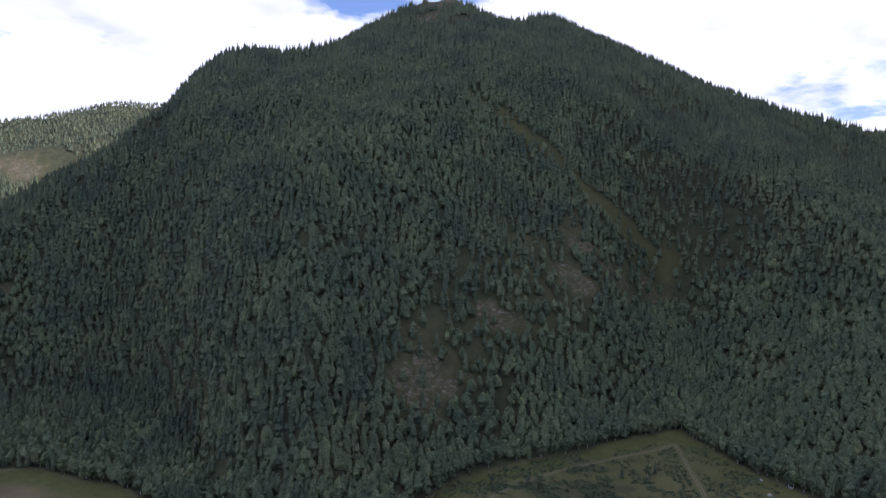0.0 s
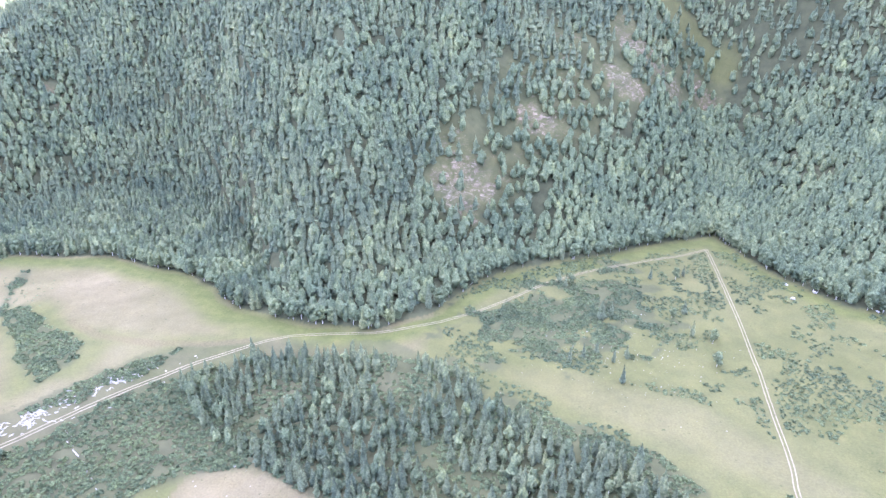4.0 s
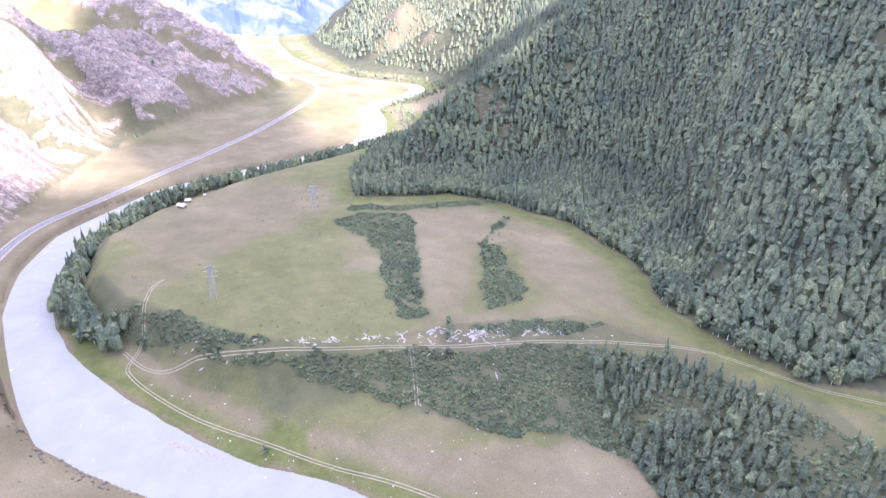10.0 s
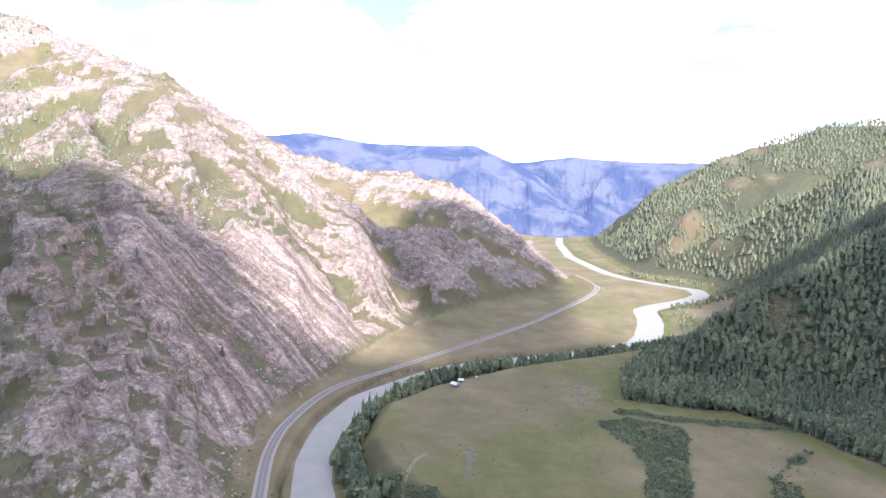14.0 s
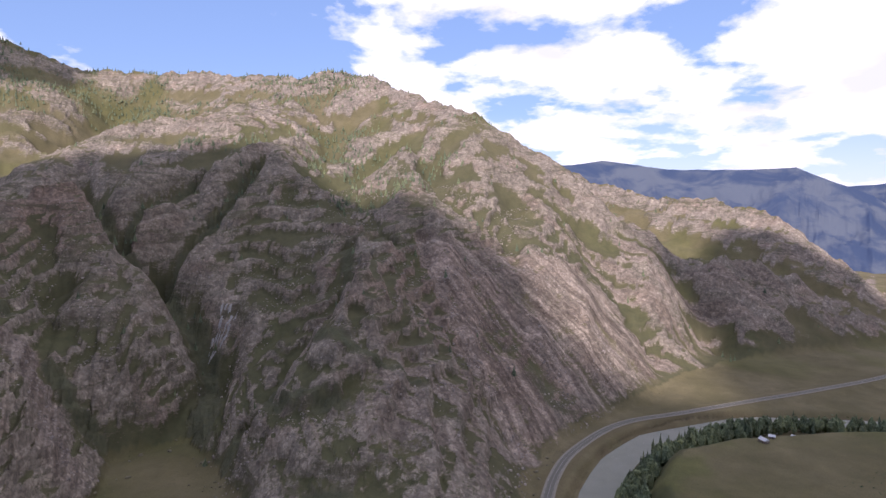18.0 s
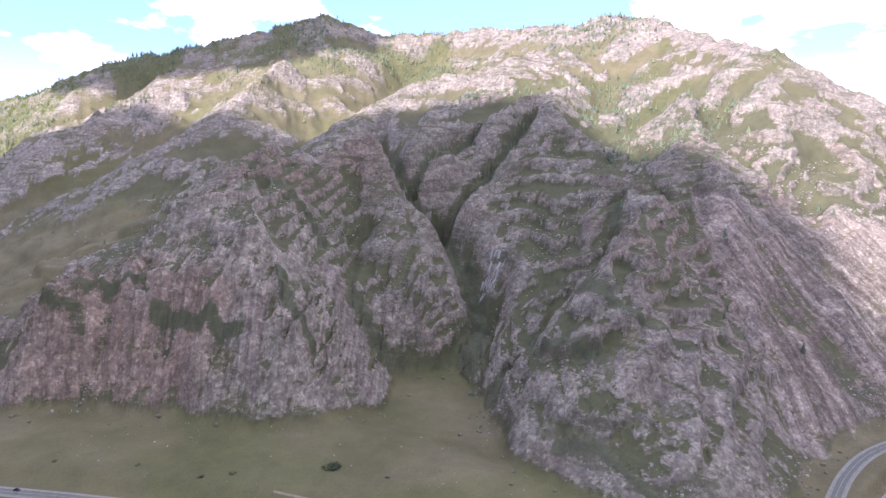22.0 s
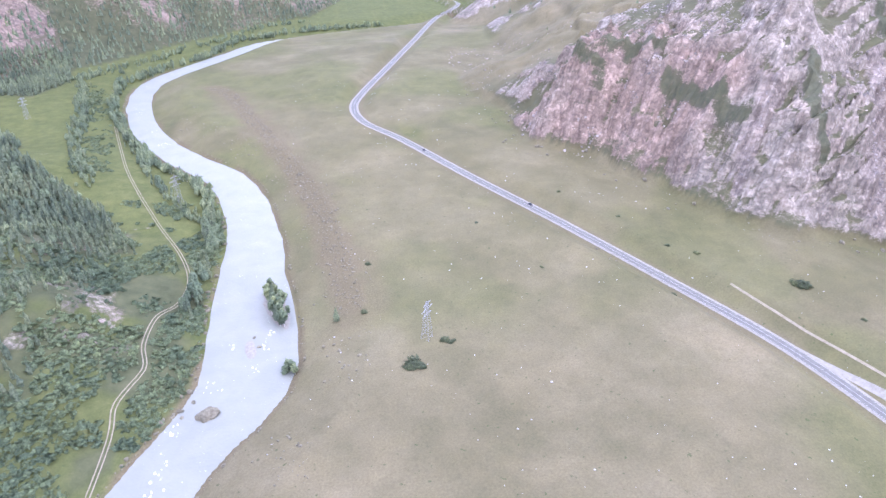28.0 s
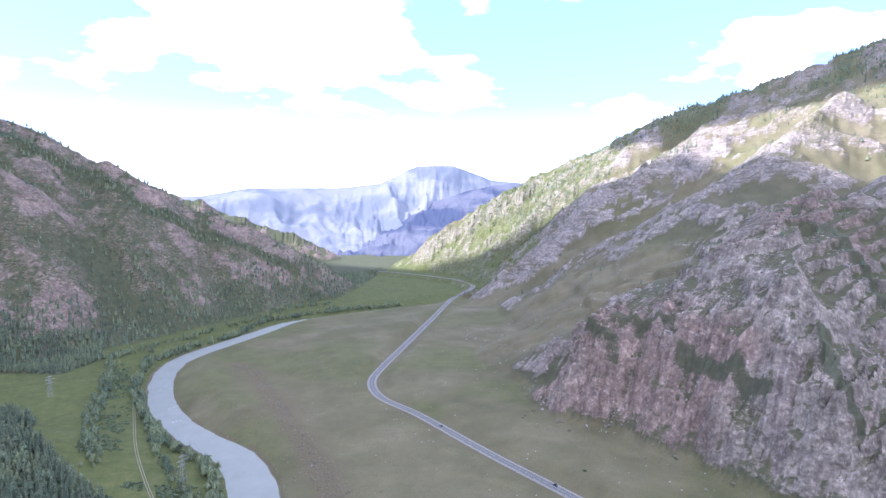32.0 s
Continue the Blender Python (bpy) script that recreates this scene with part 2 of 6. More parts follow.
def foliage_material(name, low, high, islands):
    """Leaves or needles: tone varies within a crown and from tree to tree."""
    mat, tree, bsdf = shader(name, 0.85, 0.15)
    where = position(tree)
    tone = noise_tex(tree, 0.7, 3, 0.6, where)
    base = ramp(tree, tone, [(0.3, low), (0.7, high)])
    spray = noise_tex(tree, 1.0, 4, 0.72, where)
    base = mixed(tree, 1.0, base, ramp(tree, spray, [(0.38, (0.68, 0.7, 0.7)), (0.5, (0.98, 0.98, 0.97)), (0.62, (1.34, 1.32, 1.22))]), "MULTIPLY")
    bump(tree, bsdf, spray, 1.0)
    geo = tree.nodes.new("ShaderNodeNewGeometry")
    info = tree.nodes.new("ShaderNodeObjectInfo")
    rnd = geo.outputs["Random Per Island"] if islands else info.outputs["Random"]
    if islands:
        near = noise_tex(tree, 0.14, 1, 0.5, where)
        rnd = maths(tree, "ADD", maths(tree, "MULTIPLY", rnd, 0.5), maths(tree, "SUBTRACT", maths(tree, "MULTIPLY", near, 1.3), 0.4))
    base = mixed(tree, 1.0, base, ramp(tree, rnd, [(0.0, (0.72, 0.77, 0.8)), (0.4, (0.91, 0.95, 0.95)), (0.75, (1.1, 1.1, 1.05)), (0.95, (1.28, 1.25, 1.08)), (1.0, (1.42, 1.36, 1.1))]), "MULTIPLY")
    stand = noise_tex(tree, 0.02, 3, 0.5, where)
    base = mixed(tree, 1.0, base, ramp(tree, stand, [(0.35, (0.76, 0.8, 0.84)), (0.65, (1.18, 1.14, 1.06))]), "MULTIPLY")
    tree.links.new(base, bsdf.inputs["Base Color"])
    return mat


def water_material():
    mat, tree, bsdf = shader("water", 0.45, 0.14)
    where = position(tree)
    flow = noise_tex(tree, 0.05, 5, 0.6, where, 0.5)
    ripple = noise_tex(tree, 0.6, 4, 0.6, where)
    base = ramp(tree, flow, [(0.3, (0.172, 0.18, 0.146)), (0.7, (0.205, 0.211, 0.176))])
    foam = ramp(tree, noise_tex(tree, 0.35, 6, 0.75, where, 1.0), [(0.66, (0, 0, 0)), (0.7, (0.8, 0.8, 0.8))])
    base = mixed(tree, foam, base, (0.75, 0.76, 0.75))
    tree.links.new(base, bsdf.inputs["Base Color"])
    bump(tree, bsdf, ripple, 0.25)
    return mat


def haze_range_material(name, low, high, haze_glow):
    """Far ranges behind the place: plain backdrop with haze painted into colour and glow."""
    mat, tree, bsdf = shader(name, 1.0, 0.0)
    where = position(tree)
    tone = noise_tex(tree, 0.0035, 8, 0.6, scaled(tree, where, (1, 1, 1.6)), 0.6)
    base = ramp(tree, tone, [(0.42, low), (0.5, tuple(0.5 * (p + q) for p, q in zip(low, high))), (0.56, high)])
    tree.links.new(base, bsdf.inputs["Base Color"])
    # even blue emission imitates the air's haze; the slopes themselves give no light
    bsdf.inputs["Emission Color"].default_value = (*haze_glow, 1)
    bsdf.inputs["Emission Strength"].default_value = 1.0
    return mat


ground_material()
water_material()
plain_material("asphalt", (0.104, 0.1, 0.084), (0.146, 0.14, 0.119), 0.4)
plain_material("shoulder", (0.165, 0.153, 0.122), (0.25, 0.233, 0.193), 0.5)
plain_material("line_paint", (0.24, 0.24, 0.23), (0.36, 0.36, 0.34), 0.8)
plain_material("track_soil", (0.17, 0.146, 0.095), (0.26, 0.226, 0.16), 0.35)
plain_material("pale_bank", (0.2, 0.186, 0.165), (0.35, 0.333, 0.308), 0.25, 0.95, 0.5)
plain_material("boulder", (0.082, 0.073, 0.046), (0.19, 0.171, 0.12), 0.6, 0.95, 0.4, vary=0.3)
plain_material("pale_stone", (0.22, 0.21, 0.2), (0.42, 0.41, 0.39), 0.6, 0.95, 0.2, vary=0.2)
def island_stone(name, low, high):
    """Loose blocks: every block has a tone of its own."""
    mat, tree, bsdf = shader(name, 0.95, 0.15)
    tone = noise_tex(tree, 0.8, 5, 0.65, position(tree))
    base = ramp(tree, tone, [(0.3, low), (0.7, high)])
    own = tree.nodes.new("ShaderNodeNewGeometry").outputs["Random Per Island"]
    base = mixed(tree, 1.0, base, ramp(tree, own, [(0.0, (0.55, 0.54, 0.55)), (0.6, (0.95, 0.95, 0.95)), (1.0, (1.45, 1.43, 1.43))]), "MULTIPLY")
    tree.links.new(base, bsdf.inputs["Base Color"])
    bump(tree, bsdf, tone, 0.2)
    return mat


island_stone("crag_stone", (0.2, 0.175, 0.152), (0.3, 0.266, 0.236))
plain_material("foam", (0.45, 0.46, 0.46), (0.7, 0.71, 0.71), 0.8)
plain_material("bark", (0.05, 0.04, 0.03), (0.13, 0.105, 0.08), 1.5)
plain_material("birch_bark", (0.35, 0.34, 0.32), (0.7, 0.69, 0.66), 0.8)
plain_material("cloud_white", (0.8, 0.8, 0.8), (0.9, 0.9, 0.9), 0.002)
plain_material("tin_roof", (0.4, 0.41, 0.42), (0.6, 0.61, 0.62), 0.8, 0.5)
plain_material("timber", (0.12, 0.1, 0.08), (0.24, 0.2, 0.16), 0.8)
plain_material("steel", (0.2, 0.205, 0.215), (0.28, 0.285, 0.295), 0.8, 0.5)
plain_material("car_dark", (0.02, 0.022, 0.03), (0.03, 0.032, 0.04), 0.8, 0.3)
plain_material("glass_dark", (0.01, 0.012, 0.014), (0.02, 0.022, 0.025), 0.8, 0.1)
plain_material("rubber", (0.012, 0.012, 0.012), (0.02, 0.02, 0.02), 0.8)
foliage_material("needles", (0.084, 0.104, 0.066), (0.165, 0.188, 0.118), False)
foliage_material("needles_mass", (0.084, 0.104, 0.066), (0.165, 0.188, 0.118), True)
foliage_material("leaves", (0.094, 0.12, 0.071), (0.178, 0.206, 0.122), False)
foliage_material("leaves_mass", (0.094, 0.12, 0.071), (0.178, 0.206, 0.122), True)
foliage_material("bush_leaves", (0.044, 0.053, 0.027), (0.09, 0.1, 0.052), False)
foliage_material("shrub_mass", (0.066, 0.088, 0.048), (0.128, 0.154, 0.084), True)
# bluish tones and emission carry painted aerial haze
haze_range_material("blue_haze_distance", (0.028, 0.04, 0.06), (0.075, 0.085, 0.088), (0.033, 0.048, 0.106))
haze_range_material("pale_haze_distance", (0.08, 0.085, 0.088), (0.135, 0.134, 0.126), (0.05, 0.062, 0.09))
# darker version for the near spur: its shade is painted into the colour
haze_range_material("painted_shade_distance", (0.03, 0.035, 0.045), (0.08, 0.08, 0.08), (0.03, 0.038, 0.075))


# ---- plan of the valley ----
def polar(az, d):
    return (-math.sin(radians(az)) * d, math.cos(radians(az)) * d)


def crest(rows):
    """Crest points (x, y, z) from rows of bearing, elevation above the eye's level in degrees, and distance."""
    return [(*polar(a, d), 240.0 + d * math.tan(radians(e))) for a, e, d in rows]


RIVER = [(-420, -1600, 20), (-180, -1440, 20), (48, -1325, 24), (140, -1262, 30), (185, -1170, 36), (240, -1060, 38), (277, -963, 34), (264, -850, 32), (222, -730, 34),
         (174, -655, 36), (118, -588, 40), (92, -525, 42), (76, -450, 46), (73, -396, 52), (65, -321, 60), (66, -277, 56),
         (84, -240, 44), (101, -204, 42), (112, -120, 50), (90, -20, 60), (20, 65, 70), (-90, 128, 58), (-200, 107, 46), (-240, 84, 43),
         (-283, 67, 45), (-354, 42, 56), (-441, 34, 45), (-521, 43, 38), (-610, 73, 38), (-678, 119, 38), (-726, 177, 32),
         (-757, 255, 30), (-766, 360, 30), (-776, 480, 36), (-800, 570, 42), (-868, 640, 48), (-960, 705, 48), (-1030, 745, 46),
         (-1065, 820, 44), (-1110, 930, 40), (-1200, 1010, 40), (-1400, 960, 36), (-1700, 1010, 36), (-2400, 1280, 36), (-4600, 2480, 36)]


def rounded(line):
    """A line with a point set between each two, on a smooth curve."""
    made = [line[0]]
    for k in range(len(line) - 1):
        a, b, c, d = (line[min(max(k + i, 0), len(line) - 1)] for i in (-1, 0, 1, 2))
        made.append(tuple((9 * (q + r) - p - s) / 16 for p, q, r, s in zip(a, b, c, d)))
        made.append(c)
    return made


RIVER = rounded(RIVER)
HIGHWAY = [(-60, -2060, 20), (-190, -1930, 20), (-290, -1780, 20), (-313, -1629, 20), (-221, -1411, 20), (-140, -1158, 20), (-71, -943, 20), (-31, -818, 20), (-16, -752, 20),
           (-25, -690, 20), (-63, -623, 20), (-114, -516, 20), (-166, -415, 20), (-213, -318, 19), (-246, -242, 19), (-265, -170, 18), (-281, -95, 17.5),
           (-294, -55, 17), (-318, -26, 16), (-361, -9, 13), (-440, -2, 11), (-537, 9, 9), (-613, 33, 7.5), (-696, 85, 7), (-748, 163, 7.5), (-808, 253, 8),
           (-878, 361, 9), (-991, 513, 10), (-1222, 753, 12), (-1420, 810, 14)]
TERRACE = [(-690, 560), (-650, 300), (-612, 185), (-572, 125), (-500, 98), (-442, 99), (-404, 115), (-354, 124), (-307, 160), (-274, 203),
           (-255, 250), (-228, 290), (-205, 325), (-149, 342), (-55, 345), (10, 303), (60, 262), (110, 222), (150, 150), (190, 50),
           (220, -60), (250, -160), (330, -260), (520, -320), (900, -200), (1000, 900), (-900, 1300)]
CLIFFS = [(-800, -3000), (-330, -2560), (-130, -2330), (-200, -2150), (-330, -1950), (-350, -1650), (-255, -1400), (-195, -1150), (-165, -950), (-163, -800), (-190, -700), (-184, -575), (-235, -521),
          (-272, -437), (-295, -380), (-325, -346), (-400, -342), (-480, -385), (-545, -350), (-442, -261), (-382, -205), (-356, -146),
          (-352, -95), (-358, -28), (-430, -18), (-515, -12), (-600, 10), (-695, 58), (-774, 122), (-900, 190), (-1020, 290), (-1110, 440),
          (-1210, 600), (-1360, 760), (-1700, 870), (-2300, 1130), (-4900, 2350), (-4900, -4900), (-1200, -4900)]
NORTH = [(-515, 345), (-456, 434), (-401, 461), (-314, 464), (-231, 427), (-171, 381), (-113, 356), (-64, 358), (-28, 389),
         (4, 443), (70, 482), (180, 536), (222, 552), (240, 470), (272, 418), (300, 402), (500, 380), (900, 300), (4900, 900), (4900, 4900),
         (-4900, 4900), (-4900, 2750), (-2200, 1330), (-1500, 1040), (-1300, 1080), (-1110, 1060), (-1000, 1000), (-900, 860), (-800, 720), (-740, 620), (-690, 520), (-590, 400)]
SOUTH = [(4900, -1500), (900, -820), (490, -930), (380, -1060), (250, -1270), (150, -1430), (60, -1510), (0, -1700), (-60, -2000), (-200, -2600), (-500, -4900), (4900, -4900)]
EAST = [(1000, 250), (620, 150), (480, -100), (520, -330), (700, -600), (1100, -820), (4900, -1400), (4900, 880)]

# crests: bearing, elevation, distance
CLIFF_CRESTS = [
    (0.62, crest([(154, -7.5, 740), (150.9, -3.8, 800), (146, 0.2, 810), (144, 0.9, 810), (139, 1.6, 800), (135.8, 3.6, 820), (131, 4.2, 880), (126.7, 4.1, 930), (122.7, 4.9, 1000), (117.5, 5.9, 1080), (113, 7.5, 1250)])),
    (0.75, crest([(168.5, -13.3, 770), (164.8, -11.7, 765), (159, -9.3, 770), (155.2, -6.9, 790), (150.9, -3.8, 860)])),
    (0.60, crest([(117.5, 5.9, 1080), (114.4, 4.6, 1000), (111, 0.5, 850), (108, -6, 660), (105, -13, 540)])),
    (0.62, crest([(106, 11.5, 1600), (104, 8, 1350), (102.3, 2.6, 980), (99, -2.2, 830), (95, -5.2, 760), (89.7, -5.0, 800), (83, -7.4, 860), (76, -11.6, 900)])),
    (0.55, crest([(118, 9.7, 1400), (122.7, 8.2, 1380), (127.7, 6.8, 1350), (131, 4.9, 1250)])),
    (0.55, crest([(118, 9.7, 1400), (112, 10.0, 1600), (109, 12.5, 1750)])),
    (0.60, crest([(135.6, 12.4, 2150), (132.5, 11.6, 2150), (126.7, 11.2, 2150), (120.6, 11.8, 2100), (115.5, 11.8, 1950), (110.8, 12.5, 1750), (106, 12.2, 1650), (101.2, 10.4, 1450), (98.3, 9.8, 1350), (95.4, 8.3, 1280), (92.2, 6.1, 1220), (89.3, 4.0, 1180), (84, -0.5, 1120), (79.4, -4.0, 1080), (76, -7.5, 1060), (72, -11, 1050)])),
    (0.55, crest([(92, 3.8, 2000), (88, 3.9, 1900), (82.3, 2.0, 1850), (76.1, 1.3, 1800), (71.4, 0.1, 1750), (67.7, -2.5, 1680), (64.5, -5.5, 1580), (61.9, -7.6, 1500)])),
    (0.75, crest([(77, -4.2, 1300), (75, -3.0, 1280), (73.4, -1.9, 1270), (69.8, -2.2, 1290), (66.6, -4.4, 1320), (63.5, -7.0, 1340), (61.4, -8.4, 1350)])),
    (0.55, crest([(135.6, 12.4, 2150), (140.7, 11.0, 2180), (145.5, 9.6, 2230), (150.2, 8.4, 2280), (154, 7.0, 2300), (157.9, 4.9, 2320), (160.9, 4.0, 2360), (164.4, 2.2, 2420), (168, 0.7, 2450), (171.5, -0.2, 2460), (174.3, -3.0, 2430), (177, -5.4, 2380)])),
    (0.60, crest([(139, 8.5, 1700), (143.1, 5.2, 1350), (148.7, 1.4, 1320), (153.4, -2.4, 1360), (160.7, -5.6, 1420), (165.9, -7.3, 1480), (171, -8.4, 1550)])),
    (0.62, crest([(143, 7.2, 1820), (148.8, 5.6, 1760), (155.2, 2.9, 1690), (158.1, -0.1, 1650), (160.6, -3.0, 1620), (163.2, -5.5, 1600), (165.8, -7.2, 1590)])),
    (0.50, crest([(100, 9.0, 3200), (120, 9.5, 3200), (140, 8.0, 3200), (160, 3.0, 3200)])),
]
NORTH_CRESTS = [
    (0.62, crest([(57, -18.6, 640), (52, -14.6, 720), (46.8, -10.2, 780), (43.4, -7.9, 830), (39.8, -5.2, 880), (36.4, -2.8, 930), (30.6, 1.6, 1000), (26.2, 6.2, 1050), (21.7, 9.4, 1100), (17.9, 12.9, 1150), (14.6, 12.9, 1180), (9.6, 13.9, 1220), (5.5, 15.6, 1270), (2.2, 17.6, 1300), (-0.6, 18.0, 1310), (-2.2, 16.8, 1320), (-5.8, 16.0, 1350), (-9.3, 16.3, 1400), (-12, 15.2, 1420), (-17.3, 12.7, 1450), (-22.9, 10.0, 1500), (-29.5, 7.4, 1550), (-36.3, 5.0, 1600), (-50, 2.0, 1750)])),
    (0.66, crest([(-0.7, 17.0, 1290), (-0.7, 12.6, 1120), (-3.8, 7.6, 960), (-9, 3.6, 870), (-16.1, -1.4, 800), (-21.1, -6.2, 740), (-23, -9.6, 690)])),
    (0.66, crest([(2, 13, 1150), (4, 4, 800), (5, -6, 620), (3.5, -16, 470)])),
    (0.45, crest([(-20.5, -13.0, 700), (-24, -11.4, 740), (-30.2, -8.3, 780), (-36.8, -5.0, 820), (-46, -2, 880), (-60, 1, 950)])),
    (0.60, crest([(58, -11.5, 1350), (56.4, -7.2, 1650), (47.1, -2.4, 1650), (42.8, 0.3, 1700), (36.2, 3.2, 1800), (28, 5.5, 1900), (15, 8, 2000)])),
    (0.55, crest([(61.0, -3.4, 2700), (55.1, -0.6, 2700), (49.9, 1.9, 2650), (47.7, 3.1, 2600), (44.2, 4.3, 2650), (40.9, 5.1, 2700), (36.3, 5.6, 2750), (32.9, 6.3, 2800), (28.4, 7.7, 2800), (24, 8, 2850)])),
    (0.85, crest([(53.6, -6.0, 1950), (51.6, -1.6, 2000), (49.5, -1.6, 2020)])),
    (0.50, crest([(40, 4, 3600), (0, 9, 3300), (-40, 5, 3300)])),
]
SOUTH_CRESTS = [
    (0.58, crest([(225, 8.0, 1900), (215, 8.0, 1850), (208.3, 7.0, 1800), (205.3, 5.6, 1750), (202.5, 3.9, 1700), (200.4, 3.5, 1690), (196.5, 1.5, 1650), (193.7, 0.6, 1630), (190.5, -1.5, 1600), (186.6, -4.1, 1560), (183.6, -6.3, 1520)])),
    (0.60, crest([(208.3, 4.5, 1450), (203.8, 1.6, 1420), (199, -2.5, 1350), (196, -6, 1280), (193, -9, 1250)])),
    (0.5, crest([(215, 6, 2800), (195, 1.0, 2900), (186, -2.5, 2700)])),
]
EAST_CRESTS = [(0.5, crest([(300, 5, 1500), (285, 4, 1200), (270, 2, 1100), (250, 3, 1200), (230, 6, 1500)]))]

# gullies cut into the slopes: points, depth, half width
RAVINE = [(-520, -330), (-560, -345), (-621, -369), (-657, -400), (-674, -436), (-709, -499)]
RAVINE_RIGHT = [(-709, -499), (-755, -482), (-830, -470), (-913, -472), (-960, -478)]
RAVINE_LEFT = [(-709, -499), (-700, -535), (-735, -600), (-800, -680), (-872, -755)]
RAVINE_MID = [(-722, -554), (-790, -548), (-867, -530), (-960, -535)]
CRAG_GULLY = [(-469, -274), (-508, -263), (-579, -261), (-629, -247), (-675, -232), (-776, -262)]
CHUTE = [(-834, -176), (-723, -123), (-667, -85), (-607, -52), (-560, -18)]
# turf ledges across the crags: points and half width
LEDGES = [([(-556, -221), (-530, -180), (-516, -140), (-519, -112)], 6), ([(-503, -254), (-484, -215), (-480, -165)], 7), ([(-395, -167), (-402, -138), (-389, -112), (-382, -84)], 4),
          ([(-476, -187), (-477, -152), (-464, -118), (-466, -82)], 7), ([(-256, -583), (-277, -567), (-300, -549)], 5), ([(-294, -516), (-308, -470), (-324, -432)], 5),
          ([(-230, -620), (-239, -586), (-251, -563)], 5), ([(-501, -587), (-501, -538), (-499, -513)], 8), ([(-490, -457), (-479, -426), (-481, -400)], 8), ([(-385, -453), (-361, -417), (-359, -386)], 6)]
# loose pale rock: points and half width
SCREES = [(CHUTE, 13), ([(-896, -28), (-817, -6), (-742, 12)], 9), ([(-478, -479), (-447, -424), (-400, -363)], 15), ([(-343, -436), (-322, -418), (-304, -398)], 8)]
SCREE_SLOPE = [(-845, -174), (-723, -123), (-667, -85), (-607, -52), (-560, -10), (-640, 30), (-732, 85), (-850, 150), (-960, 140), (-1000, 80), (-935, -8), (-900, -80)]
GULLIES = [
    (RAVINE, 44, 24),
    (RAVINE_RIGHT, 46, 17),
    (RAVINE_LEFT, 42, 18),
    (RAVINE_MID, 34, 13),
    (CRAG_GULLY, 22, 16),
    (CHUTE, 12, 20),
    ([(-1174, -1045), (-1337, -1106), (-1510, -1159), (-1640, -1130)], 60, 60),
    ([(-1480, 90), (-1255, 175), (-1225, 235), (-1150, 275), (-1033, 250)], 38, 42),
    ([(-1050, -1795), (-898, -1787), (-745, -1813), (-604, -1823), (-461, -1823)], 55, 55),
    ([(-1001, -406), (-1139, -440), (-1364, -461), (-1437, -420)], 30, 36),
    ([(-1018, -371), (-1100, -362), (-1217, -321)], 22, 26),
    ([(-950, -76), (-1065, -67), (-1132, -58)], 20, 24),
    ([(-1083, -210), (-1153, -206), (-1214, -190)], 20, 24),
    ([(-430, -395), (-500, -470), (-590, -540), (-640, -600)], 16, 15),
    ([(-360, -440), (-430, -520), (-480, -600)], 12, 13),
    ([(-716, 92), (-757, 48), (-799, 2), (-834, -32)], 8, 13),
    ([(-200, -640), (-300, -650), (-420, -680), (-560, -760)], 26, 40),
    ([(225, 560), (270, 700), (330, 850), (420, 1050)], 34, 60),
    ([(-60, 380), (-90, 520), (-110, 700), (-120, 900)], 9, 28),
    ([(-230, 440), (-330, 600), (-420, 780)], 9, 30),
    ([(380, -1060), (520, -1300), (640, -1500)], 34, 50),
    ([(250, -1270), (330, -1420), (420, -1600)], 22, 36),
    ([(-1010, 290), (-1150, 260), (-1350, 250)], 30, 45),
    ([(-880, 190), (-1000, 130), (-1150, 60)], 26, 40),
]
KNOLLS = [(190, -330, 22, 40), (250, -290, 30, 50), (235, -400, 24, 45), (330, -360, 42, 80), (420, -480, 40, 100), (165, -265, 8, 25), (330, -560, 22, 80)]

TREE_SLOPE = [(-180, 296), (-145, 322), (-55, 330), (-5, 312), (10, 282), (43, 256), (80, 240), (112, 195), (60, 190), (-60, 222), (-88, 236), (-118, 250), (-150, 268)]


FIELDS = [[(-330, 425), (-295, 440), (-235, 405), (-182, 362), (-165, 346), (-200, 336), (-270, 345), (-322, 388)],
          [(-416, 343), (-417, 400), (-389, 418), (-345, 365), (-275, 290), (-256, 255), (-270, 240), (-345, 290)],
          [(-560, 140), (-600, 230), (-600, 330), (-520, 300), (-470, 200), (-440, 130)],
          [(-10, 330), (60, 275), (150, 225), (150, 170), (250, 150), (130, 290), (60, 320)]]
# bare rock in the woods: x, y, half width, half depth
OUTCROPS = [(-14, 515, 30, 32), (56, 602, 28, 14), (150, 676, 30, 16), (200, 722, 36, 22), (262, 775, 34, 18), (168, 725, 24, 14), (-535, 585, 34, 22), (-500, 700, 20, 10), (-991, 1442, 70, 50), (-1060, 1380, 40, 30), (-1739, 1611, 60, 45), (-1899, 1717, 50, 40), (-1863, 1800, 60, 40), (-1917, 1548, 45, 30), (-1335, 1181, 26, 18), (-1457, 1167, 30, 18), (-1659, 1681, 40, 30), (-1560, 1250, 62, 46), (0, 1285, 60, 30), (-30, 1200, 26, 40), (40, 1180, 30, 18)]
SOUTH_WOODS = [[(355, -634), (302, -601), (250, -546), (209, -508), (176, -456), (160, -427), (217, -405), (290, -430), (420, -480), (700, -520), (700, -700), (420, -690)],
               [(332, -668), (349, -701), (403, -742), (600, -800), (700, -680), (420, -640)],
               [(384, -960), (405, -881), (475, -902), (700, -820), (900, -850), (900, -1000), (490, -1000), (420, -1080)]]
